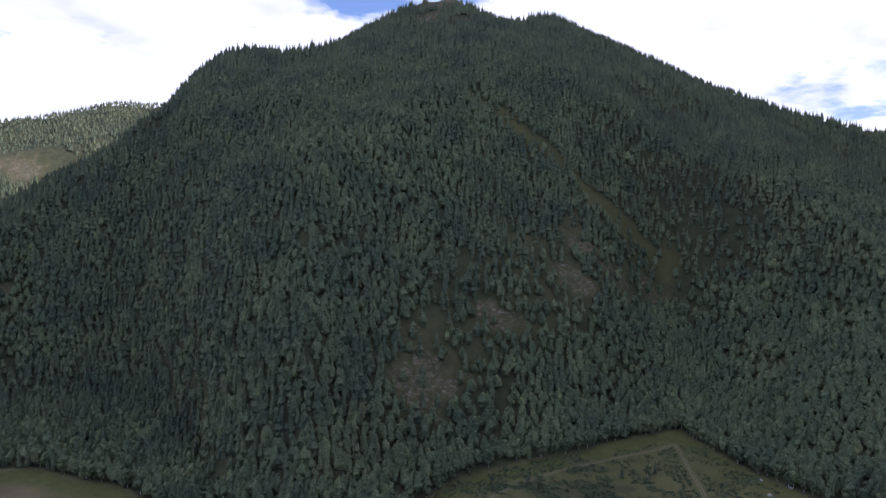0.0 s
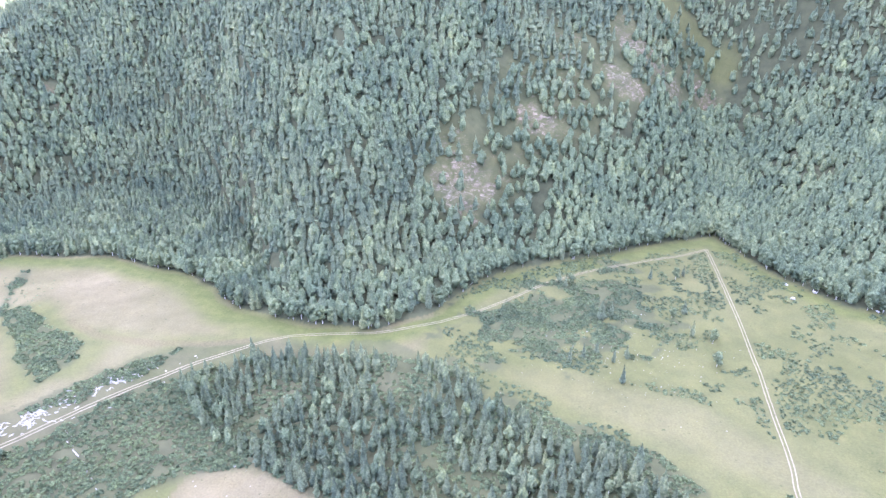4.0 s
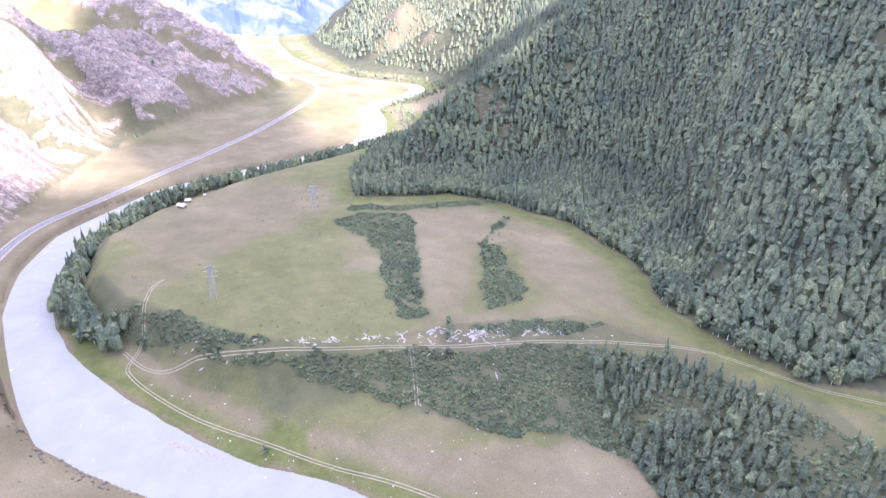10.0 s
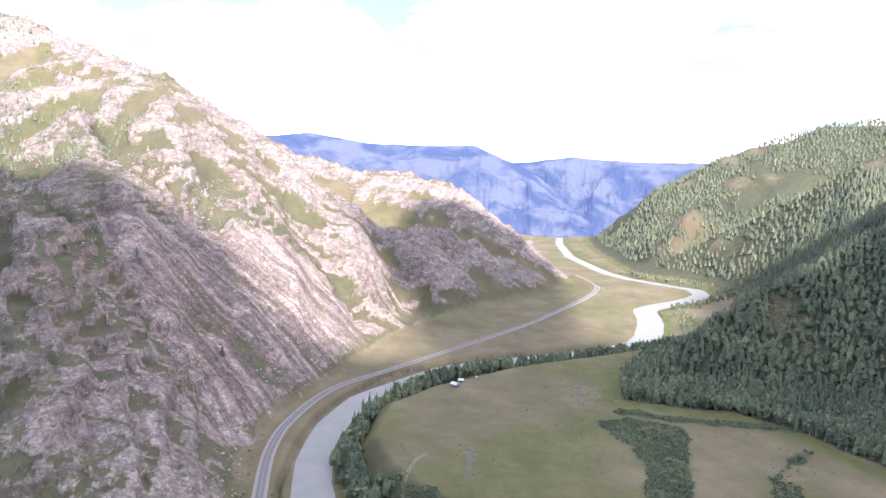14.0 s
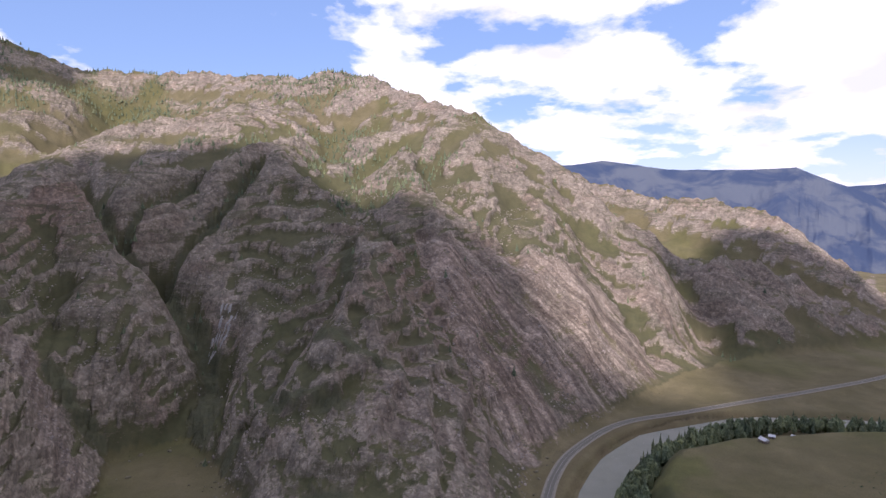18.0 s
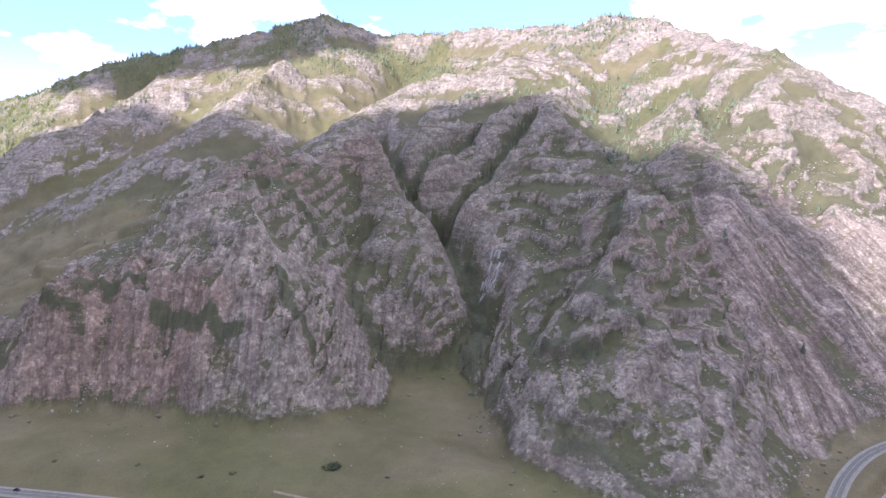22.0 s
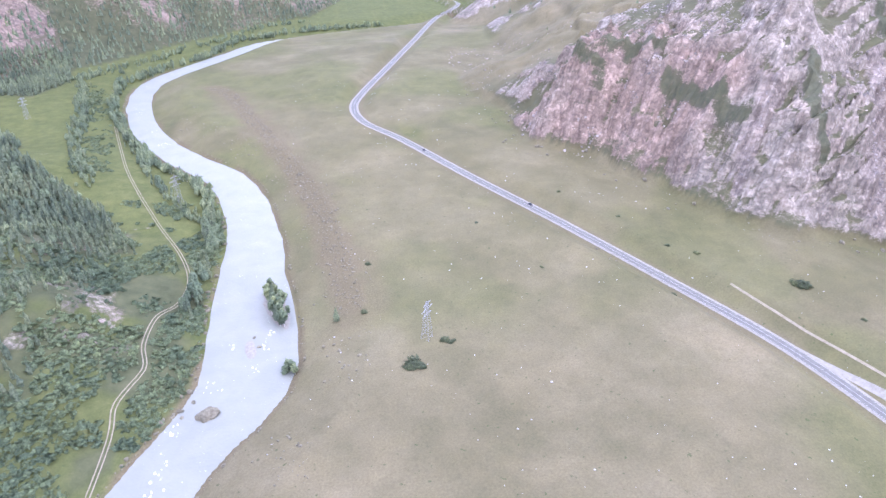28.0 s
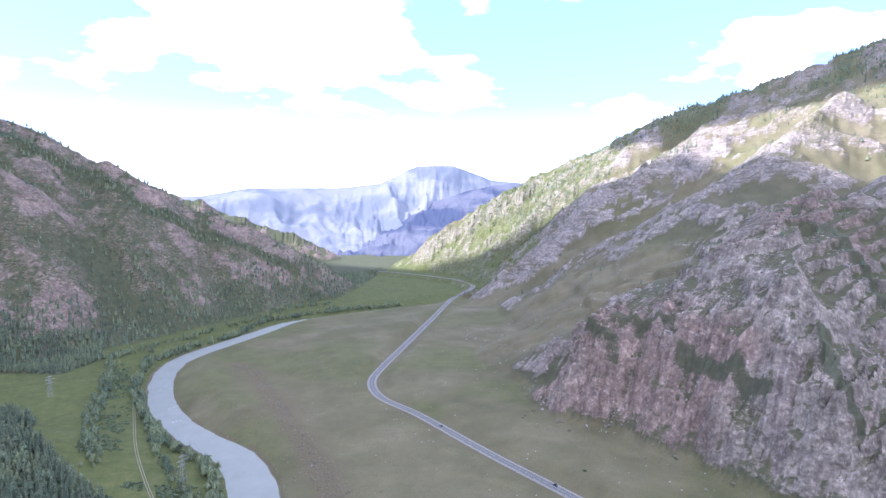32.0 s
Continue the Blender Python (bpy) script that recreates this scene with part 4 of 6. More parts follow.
    mesh.attributes.new("tone", "FLOAT_COLOR", "POINT").data.foreach_set("color", tone.ravel())
    mesh.attributes.new("fall", "FLOAT_VECTOR", "POINT").data.foreach_set("vector", fall.ravel())
    mesh.attributes.new("cover", "FLOAT_COLOR", "POINT").data.foreach_set("color", cover.ravel())
    return tagged(new("ground", mesh), "mountain valley ground of meadows, terraces and rocky slopes", "ground", kind="structure")


ground()


def ribbon(name, line, half, mat, lift=0.25, step_m=6.0, width_of=None, level=None, offset=0.0):
    """A strip laid along a line on the ground."""
    pts = [Vector((p[0], p[1], 0)) for p in line]
    dense, widths = [], []
    for k in range(len(pts) - 1):
        a, b, c, d = pts[max(k - 1, 0)], pts[k], pts[k + 1], pts[min(k + 2, len(pts) - 1)]
        count = max(2, int((c - b).length / step_m))
        for i in range(count):
            t = i / count
            dense.append(0.5 * ((2 * b) + (c - a) * t + (2 * a - 5 * b + 4 * c - d) * t * t + (3 * b - a - 3 * c + d) * t ** 3))
            widths.append(line[k][2] + t * (line[k + 1][2] - line[k][2]) if len(line[k]) > 2 else half * 2)
    dense.append(pts[-1])
    widths.append(line[-1][2] if len(line[-1]) > 2 else half * 2)
    p = np.array([(v.x, v.y) for v in dense])
    t = np.gradient(p, axis=0)
    t /= np.linalg.norm(t, axis=1)[:, None]
    nrm = np.stack([-t[:, 1], t[:, 0]], -1)
    p = p + nrm * offset
    w = np.array(widths) / 2
    across = np.linspace(-1, 1, 5)
    xy = p[:, None] + nrm[:, None] * (w[:, None] * across)[..., None]
    if level is None:
        z = height_at(xy[..., 0].ravel(), xy[..., 1].ravel()).reshape(xy.shape[:2]) + lift
    else:
        z = np.full(xy.shape[:2], level)
    verts = np.concatenate([xy, z[..., None]], -1).reshape(-1, 3)
    n = len(p)
    faces = [(r * 5 + c, r * 5 + c + 1, (r + 1) * 5 + c + 1, (r + 1) * 5 + c) for r in range(n - 1) for c in range(4)]
    return mesh_from(name, verts, np.array(faces)[:, ::-1], mat)
river = tagged(new("river", ribbon("river", [(x, y, w + 16) for x, y, w in RIVER], 1, "water", level=0.0)), "pale milky river winding through the valley", "river", kind="structure")


def strip_thing(name, line, half, mat, lift, label, parent=None, offset=0.0, category="road", kind="structure", step_m=6.0):
    ob = new(name, ribbon(name, [p[:2] for p in line], half, mat, lift, step_m=step_m, offset=offset))
    if parent is None:
        tagged(ob, label, category, kind=kind)
    else:
        ob.parent = parent
    return ob


road = strip_thing("road", HIGHWAY, 5.6, "shoulder", 0.15, "two-lane asphalt highway with pale gravel shoulders and white lines", step_m=5)
strip_thing("asphalt", HIGHWAY, 3.7, "asphalt", 0.3, "", road, step_m=5)
for side in (-1, 1):
    strip_thing("edge_line", HIGHWAY, 0.11, "line_paint", 0.4, "", road, offset=side * 3.3, step_m=5)
strip_thing("centre_line", HIGHWAY, 0.12, "line_paint", 0.4, "", road, step_m=5)

TRACKS = [
    ("track", [(-410, 82), (-372, 90), (-331, 126), (-291, 168), (-258, 210), (-226, 253), (-194, 294), (-169, 316), (-122, 345), (-56, 357), (0, 390), (66, 449), (117, 480), (180, 505), (206, 521)], "dirt track with two pale wheel ruts along the terrace"),
    ("track", [(206, 521), (197, 460), (188, 402), (177, 341), (166, 288), (158, 247), (150, 215), (150, 150)], "pale dirt track with two ruts across the shrubby meadow"),
    ("track", [(-405, 95), (-392, 79), (-378, 77), (-350, 81), (-308, 92), (-262, 112), (-224, 129), (-193, 146), (-160, 160), (-100, 185)], "dirt track with two ruts beside the river meadow"),
    ("track", [(127, -170), (127, -199), (127, -245), (129, -266), (122, -294), (127, -316), (126, -345), (117, -364), (116, -393), (128, -428), (161, -490), (204, -583), (235, -666), (280, -796)], "dirt track with two pale ruts along the river's wooded bank"),
    ("track", [(-267, -127), (-243, -108), (-221, -95), (-193, -81), (-150, -60)], "faint dirt track crossing dry grass"),
    ("track", [(-405, 95), (-440, 115), (-452, 128)], "short dirt track climbing the terrace"),
    ("track", [(-256, 212), (-238, 200), (-222, 188)], "pale footworn track down the shrubby slope"),
]
for name, line, label in TRACKS:
    base = strip_thing(name, line, 0.31, "track_soil", 0.22, label, offset=-0.95, category="track", step_m=4)
    strip_thing("rut", line, 0.31, "track_soil", 0.22, "", base, offset=0.95, step_m=4)
strip_thing("gravel_road", [(-250, -240), (-271, -197), (-296, -130), (-315, -82), (-338, -34)], 2.6, "shoulder", 0.2, "disused gravel side road beside the highway", category="road")
strip_thing("soil_strip", [(-244, -300), (-266, -238), (-279, -198)], 0.7, "track_soil", 0.2, "bare pale soil scrape in the grass", category="soil")


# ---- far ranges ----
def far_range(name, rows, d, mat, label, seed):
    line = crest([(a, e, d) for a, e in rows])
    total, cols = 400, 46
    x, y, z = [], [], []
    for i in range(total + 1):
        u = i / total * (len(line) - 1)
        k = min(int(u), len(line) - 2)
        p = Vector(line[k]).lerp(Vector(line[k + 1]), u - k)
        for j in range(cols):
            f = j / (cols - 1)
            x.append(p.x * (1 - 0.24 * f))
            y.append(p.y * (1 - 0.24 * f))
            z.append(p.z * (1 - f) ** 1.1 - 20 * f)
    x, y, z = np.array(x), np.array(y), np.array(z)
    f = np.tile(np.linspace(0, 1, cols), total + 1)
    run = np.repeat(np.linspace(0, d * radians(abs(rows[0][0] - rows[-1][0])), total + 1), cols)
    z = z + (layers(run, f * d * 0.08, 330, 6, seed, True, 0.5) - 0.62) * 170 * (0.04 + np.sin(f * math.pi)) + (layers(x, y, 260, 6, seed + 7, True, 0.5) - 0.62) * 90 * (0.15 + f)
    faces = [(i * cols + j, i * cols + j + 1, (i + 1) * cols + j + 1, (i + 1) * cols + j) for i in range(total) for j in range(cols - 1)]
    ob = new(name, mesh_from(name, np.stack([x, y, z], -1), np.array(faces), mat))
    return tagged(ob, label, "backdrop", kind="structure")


# haze on these ranges is painted in by their materials
far_range("backdrop_west", [(94, 4.0), (89.5, 4.4), (85.3, 4.9), (79.7, 4.1), (74, 3.9), (69.9, 4.0), (67.8, 3.0), (64.7, 1.7), (61.5, -0.8), (58, -2.2)], 4000, "blue_haze_distance", "far forested mountain range painted blue with haze", 101)
far_range("backdrop_northwest", [(72, 2.0), (64.7, 2.5), (61, 2.9), (56.6, 2.5), (50, 2.3), (42, 2)], 4600, "blue_haze_distance", "farthest mountain range at the valley's end, painted haze-blue", 102)
far_range("backdrop_south", [(202, 0.5), (193.7, 0.8), (189.5, 1.6), (182, 1.6), (177.9, 2.1), (174.3, 3.7), (171, 3.7), (167.5, 2.4), (164, 2.1), (157, 1.2)], 3900, "pale_haze_distance", "far mountains closing the valley, painted pale with grey-blue haze", 103)
far_range("backdrop_south_spur", [(163, 2.3), (166, 2.0), (169.5, 1.4), (173.3, 0.2), (177, -1.4), (179.6, -2.7), (182.2, -4.5), (184, -6.5)], 3500, "painted_shade_distance", "spur descending to the far valley, shade and blue haze painted in", 105)
far_range("backdrop_northeast", [(332, 4), (323.7, 5.6), (315, 6), (305, 5)], 4300, "blue_haze_distance", "far mountain behind the wooded ridge, painted blue with haze", 104)


# ---- the cloud that shades the valley ----
SHADE = [(-860, -840, 310), (-785, -960, 280), (-820, -1100, 280), (-870, -1350, 290), (-830, -1650, 320), (-650, -1780, 260), (-300, -2000, 80), (0, -2200, 100), (600, -2500, 300),
         (1500, -2300, 300), (1700, -400, 200), (1600, 900, 300), (1200, 1900, 400), (300, 2000, 400), (-400, 1500, 400), (-610, 1120, 400), (-670, 850, 200), (-690, 640, 40),
         (-640, 400, 28), (-720, 260, 20), (-730, 110, 40), (-790, 0, 130), (-830, -66, 174), (-853, -133, 211), (-890, -196, 248), (-870, -310, 250), (-985, -450, 326),
         (-1030, -560, 350), (-940, -770, 331)]


def shade_cloud(SHADE, seed):
    level = 1750.0
    cot = 1 / math.tan(radians(SUN_EL))
    ux, uy = -math.sin(radians(SUN_AZ)), math.cos(radians(SUN_AZ))
    ring = [(x + (level - z) * cot * ux, y + (level - z) * cot * uy) for x, y, z in SHADE]
    cell = 40.0
    xs = np.arange(min(p[0] for p in ring) - 150, max(p[0] for p in ring) + 150, cell)
    ys = np.arange(min(p[1] for p in ring) - 150, max(p[1] for p in ring) + 150, cell)
    gx, gy = np.meshgrid(xs, ys)
    x, y = gx.ravel(), gy.ravel()
    d = depth_in(x, y, ring) + (layers(x, y, 240, 5, seed) - 0.5) * 110
    thick = np.sqrt(np.clip(d, 0, 500) / 500) * 260 * (0.5 + layers(x, y, 300, 4, 92))
    top, low = level + thick, level - thick * 0.15
    n, cols = len(x), len(xs)
    keep = (d > 0).reshape(gx.shape)
    ok = keep[:-1, :-1] & keep[1:, :-1] & keep[:-1, 1:] & keep[1:, 1:]
    r, c = np.nonzero(ok)
    q = np.stack([r * cols + c, r * cols + c + 1, (r + 1) * cols + c + 1, (r + 1) * cols + c], -1)
    mesh = mesh_from("cloud", np.concatenate([np.stack([x, y, top], -1), np.stack([x, y, low], -1)]), np.concatenate([q, q[:, ::-1] + n]), "cloud_white")
    return tagged(new("cloud", mesh), "broad white cumulus cloud shading the valley", "cloud", kind="structure")


shade_cloud(SHADE, 91)
shade_cloud([(-850, -2050, 420), (-939, -1766, 430), (-1062, -1600, 430), (-1238, -1400, 480), (-1396, -1230, 560), (-1647, -1382, 690), (-1550, -1650, 680), (-1500, -1900, 620), (-1200, -2150, 520)], 95)
shade_cloud([(-1230, 118, 220), (-1260, 240, 190), (-1571, 449, 179), (-1513, 604, 167), (-1403, 686, 68), (-1303, 730, 9), (-982, 611, 5), (-663, 448, 27), (-737, 323, 1), (-775, 219, 4), (-1007, 243, 20), (-1164, 241, 111)], 97)

# ---- trees ----
rng = np.random.default_rng(7)


def blades(count, whorls, height, radius, base, gen, droop=0.3):
    """A full conifer crown: whorls of drooping, bent boughs round a soft core."""
    v, f = [], []
    for w in range(whorls):
        t = w / (whorls - 1)
        z = base + (height - base) * t ** 0.95
        r = radius * (1 - t ** 1.5) * (0.78 + 0.44 * gen.random()) * min(1.0, 0.65 + 2.2 * t) + 0.22
        for k in range(max(4, int(count * (1 - 0.4 * t)))):
            a = 2 * math.pi * (k + gen.random() * 0.8) / count + w * 1.3
            rr = r * (0.7 + 0.5 * gen.random())
            wide = 0.42 * rr + 0.2
            ca, sa = math.cos(a), math.sin(a)
            n = len(v)
            v += [(0, 0, z + 0.7), (ca * rr * 0.6 - sa * wide, sa * rr * 0.6 + ca * wide, z - droop * rr * 0.3),
                  (ca * rr * 0.6 + sa * wide, sa * rr * 0.6 - ca * wide, z - droop * rr * 0.3),
                  (ca * rr, sa * rr, z - droop * rr - 0.2 * gen.random()), (ca * rr * 0.55, sa * rr * 0.55, z + 0.3)]
            f += [(n, n + 1, n + 4), (n, n + 4, n + 2), (n + 1, n + 3, n + 4), (n + 4, n + 3, n + 2)]
    return np.array(v), np.array(f)


def cones(tiers, sides, height, radius, base, gen):
    """A tiered conifer crown in one piece: drooping skirts above one another, narrowing to the tip."""
    v, f = [], []
    lean = gen.normal(0, 0.35, 2)
    rings = []
    for w in range(tiers):
        t, u = w / tiers, (w + 0.62) / tiers
        z0, z1 = base + (height - base) * t, base + (height - base) * u
        r0 = radius * (1 - t ** 1.35) * (0.85 + 0.3 * gen.random()) * (0.86 if w == 0 else 1.0) + 0.15
        rings.append((z0, r0, 0.9))
        rings.append((z1, radius * (1 - u ** 1.35) * (0.66 if w < tiers - 1 else 0.45) + 0.1, 0.3))
    for z, r, jag in rings:
        t = z / height
        for k in range(sides):
            a = 2 * math.pi * (k + 0.35 * gen.random()) / sides
            rr = r * (0.55 + 0.8 * gen.random())
            v.append((rr * math.cos(a) + lean[0] * t, rr * math.sin(a) + lean[1] * t, z - jag * gen.random()))
    v.append((lean[0], lean[1], height))
    for w in range(len(rings) - 1):
        for k in range(sides):
            i, j = w * sides + k, w * sides + (k + 1) % sides
            f += [(i, j, j + sides), (i, j + sides, i + sides)]
    last = (len(rings) - 1) * sides
    f += [(last + k, last + (k + 1) % sides, len(v) - 1) for k in range(sides)]
    return np.array(v), np.array(f)


ICO_V = np.array([(s * a, t * b, 0) for a, b in ((0.526, 0.851),) for s in (-1, 1) for t in (-1, 1)]
                 + [(0, s * 0.526, t * 0.851) for s in (-1, 1) for t in (-1, 1)] + [(s * 0.851, 0, t * 0.526) for s in (-1, 1) for t in (-1, 1)])


def hull_faces(v):
    """Outward triangles of an icosahedron, from its vertex distances."""
    d = np.linalg.norm(v[:, None] - v[None], axis=2)
    near = (d > 0.1) & (d < 1.1)
    out = []
    for i in range(12):
        for j in range(i + 1, 12):
            for k in range(j + 1, 12):
                if near[i, j] and near[j, k] and near[i, k]:
                    a, b, c = v[i], v[j], v[k]
                    out.append((i, j, k) if np.dot(np.cross(b - a, c - a), a + b + c) > 0 else (i, k, j))
    return np.array(out)


ICO_F = hull_faces(ICO_V)


def leafy_crown(height, radius, base, gen, sprays=6):
    """A broadleaf crown seen from afar: one lumpy, uneven dome with a few loose sprays."""
    bm = bmesh.new()
    bmesh.ops.create_icosphere(bm, subdivisions=2, radius=1.0)
    v = np.array([tuple(p.co) for p in bm.verts])
    f = np.array([[q.index for q in p.verts] for p in bm.faces])
    bm.free()
    v = v * (0.62 + 0.68 * gen.random((len(v), 1)))
    tall = (height - base) / 2
    wide = radius * (0.8 + 0.35 * np.clip(-v[:, 2:], -0.6, 0.5))
    v = np.concatenate([v[:, :2] * wide, v[:, 2:] * tall + base + tall], 1)
    n = len(v)
    for k in range(sprays):
        a, z = gen.random() * 6.28, base + (height - base) * (0.2 + 0.75 * gen.random())
        p = np.array([radius * 0.8 * math.cos(a), radius * 0.8 * math.sin(a), z])
        e1, e2 = gen.normal(size=3) * 0.8, gen.normal(size=3) * 0.8
        v = np.concatenate([v, [p - e1, p + e2, p + e1, p - e2]])
        f = np.concatenate([f, [(n, n + 1, n + 2), (n, n + 2, n + 3)]])
        n += 4
    return v, f


def clumps(count, leaves, height, radius, base, gen, leaf=0.7):
    """A broadleaf crown: uneven lumps with loose leaf sprays round them."""
    v, f = [], []
    n = 0
    centres = []
    for k in range(count):
        t = (k + 0.5) / count
        z = base + (height - base) * (0.12 + 0.8 * t)
        span = radius * math.sin(math.pi * (0.18 + 0.72 * t)) ** 0.7
        a, q = gen.random() * 6.28 + k * 2.4, span * (0.25 + 0.45 * gen.random()) * (0 if count < 3 else 1)
        size = radius * (0.36 + 0.22 * gen.random()) * (1.5 if count < 3 else 1.2 if count < 6 else 1)
        c = np.array([q * math.cos(a), q * math.sin(a), z])
        centres.append((c, size))
        shell = ICO_V * (0.65 + 0.7 * gen.random((12, 1))) * size * np.array([1, 1, 0.95]) + c
        v.append(shell)
        f.append(ICO_F + n)
        n += 12
    for k in range(leaves):
        c, size = centres[gen.integers(len(centres))]
        d = gen.normal(size=3)
        d /= np.linalg.norm(d)
        p = c + d * size * (0.85 + 0.4 * gen.random())
        e1, e2 = gen.normal(size=3) * leaf, gen.normal(size=3) * leaf
        v.append(np.array([p - e1 * 0.6, p + e2, p + e1 * 0.6, p - e2 * 0.7]))
        f.append(np.array([(n, n + 1, n + 2), (n, n + 2, n + 3)]))
        n += 4
    return np.concatenate(v), np.concatenate(f)


def stem(height, r0, r1, gen, sides=6, limbs=0):
    v, f = [], []

    def tube(p, q, a, b):
        n = len(v)
        axis = (Vector(q) - Vector(p)).normalized()
        e1 = axis.orthogonal().normalized()
        e2 = axis.cross(e1)
        for c, r in ((p, a), (q, b)):
            for k in range(sides):
                w = 2 * math.pi * k / sides
                v.append(tuple(Vector(c) + e1 * (r * math.cos(w)) + e2 * (r * math.sin(w))))
        for k in range(sides):
            m = (k + 1) % sides
            f.append((n + k, n + m, n + sides + m))
            f.append((n + k, n + sides + m, n + sides + k))

    lean = gen.normal(0, 0.03 * height, 2)
    mid = (lean[0] * 0.4, lean[1] * 0.4, height * 0.5)
    tube((0, 0, -0.6), mid, r0, (r0 + r1) / 2)
    tube(mid, (lean[0], lean[1], height), (r0 + r1) / 2, r1)
    for k in range(limbs):
        a, t = gen.random() * 6.28, 0.45 + 0.4 * gen.random()
        p = (lean[0] * t, lean[1] * t, height * t)
        q = (p[0] + math.cos(a) * height * 0.16, p[1] + math.sin(a) * height * 0.16, p[2] + height * 0.14)
        tube(p, q, r1 * 1.3, r1 * 0.4)
    return np.array(v), np.array(f)


def crown_mesh(name, vf, mat):
    return mesh_from(name, vf[0], vf[1], mat, smooth=True)


def tree_kind(name, crown, trunk, mat_crown, mat_trunk, label, category):
    top = tagged(new(name), label, category)
    a = new("trunk", crown_mesh("trunk", trunk, mat_trunk))
    b = new("crown", crown_mesh("crown", crown, mat_crown))
    a.parent = b.parent = top
    return top


def conifer_kinds():
    made = []
    for k in range(5):
        gen = np.random.default_rng(200 + k)
        h = 15.0
        made.append(tree_kind("conifer_tree", blades(9 - k % 2, 16 + k % 3, h, 2.2 + 0.25 * (k % 3), 1.2 + 0.5 * (k % 2), gen), stem(h * 0.95, 0.22, 0.05, gen),
                              "needles", "bark", "slender dark green conifer on a mountain slope", "conifer tree"))
    return made


def broadleaf_kinds():
    made = []
    for k in range(5):
        gen = np.random.default_rng(300 + k)
        h = 13.0
        made.append(tree_kind("birch_tree", clumps(15 + k % 4, 190, h, 3.3 + 0.3 * (k % 2), 2.6, gen, 0.5), stem(h * 0.8, 0.2, 0.07, gen, limbs=4),
                              "leaves", "birch_bark", "leafy birch tree with a pale trunk at the wood's edge", "birch tree"))
    return made


CONIFERS, BIRCHES = conifer_kinds(), broadleaf_kinds()


def scatter(x0, x1, y0, y1, spacing, seed):
    gen = np.random.default_rng(seed)
    gx, gy = np.meshgrid(np.arange(x0, x1, spacing), np.arange(y0, y1, spacing))
    x = gx.ravel() + gen.uniform(-0.48, 0.48, gx.size) * spacing
    y = gy.ravel() + gen.uniform(-0.48, 0.48, gx.size) * spacing
    return x, y, gen


def plant(name, templates, x, y, z, size, gen, mat, label, category, slim=1.0):
    """Many small plants joined into one mesh."""
    allv, allf, n = [], [], 0
    pick = gen.integers(len(templates), size=len(x))
    for k, (tv, tf) in enumerate(templates):
        idx = np.nonzero(pick == k)[0]
        if not len(idx):
            continue
        a = gen.uniform(0, 6.283, len(idx))
        s = size[idx]
        w = s * gen.uniform(0.85, 1.2, len(idx)) * slim
        ca, sa = np.cos(a)[:, None] * w[:, None], np.sin(a)[:, None] * w[:, None]
        vx = tv[None, :, 0] * ca - tv[None, :, 1] * sa + x[idx, None]
        vy = tv[None, :, 0] * sa + tv[None, :, 1] * ca + y[idx, None]
        vz = tv[None, :, 2] * s[:, None] + z[idx, None]
        allv.append(np.stack([vx, vy, vz], -1).reshape(-1, 3))
        allf.append((tf[None] + (np.arange(len(idx)) * len(tv))[:, None, None] + n).reshape(-1, 3))
        n += len(idx) * len(tv)
    if not allv:
        return None
    return tagged(new(name, mesh_from(name, np.concatenate(allv), np.concatenate(allf), mat, smooth=not mat.endswith(("stone", "mass")))), label, category, kind="stuff")


def low_bush(gen):
    """A flat spreading shrub: a ragged low dome with leafy sprays."""
    v = [ICO_V * (0.6 + 0.8 * gen.random((12, 1))) * np.array([1.5, 1.2, 0.75]) + np.array([0, 0, 0.15])]
    f, n = [ICO_F], 12
    for k in range(11):
        a, r = gen.random() * 6.28, 1.9 * gen.random() ** 0.6
        p = np.array([r * math.cos(a), r * math.sin(a), 1.0 - 0.42 * r + 0.3 * gen.random()])
        e1, e2 = gen.normal(size=3) * np.array([0.5, 0.5, 0.3]), gen.normal(size=3) * np.array([0.5, 0.5, 0.3])
        v.append(np.array([p - e1, p + e2, p + e1, p - e2]))
        f.append(np.array([(n, n + 1, n + 2), (n, n + 2, n + 3)]))
        n += 4
    return np.concatenate(v), np.concatenate(f)


def seeds(count, make, first):
    return [make(np.random.default_rng(first + k)) for k in range(count)]


MID_CONIFER = seeds(5, lambda g: cones(3, 6, 15.5, 2.75, 0.4, g), 400)
SLOPE_CONIFER = seeds(5, lambda g: cones(5, 7, 15, 2.5, 0.6, g), 410)
FAR_CONIFER = seeds(4, lambda g: cones(1, 5, 15, 4.0, 0.2, g), 420)
MID_BIRCH = seeds(5, lambda g: leafy_crown(13.0, 3.7, 0.8, g), 440)
BUSH = seeds(6, lambda g: low_bush(g), 480)


def copy_scaled(ob, px, py, pz, turn, wide, tall):
    made = copy_thing(ob, pose(px, py, pz, 0, 0, math.degrees(turn)))
    made.scale = (wide, wide, tall)
    return made


def stand_of(kinds, x, y, z, size, gen, group):
    for px, py, pz, s in zip(x, y, z, size):
        made = copy_scaled(kinds[gen.integers(len(kinds))], px, py, pz - 0.3, gen.uniform(0, 6.28), s * gen.uniform(0.9, 1.15), s)
        tagged(made, group=group)


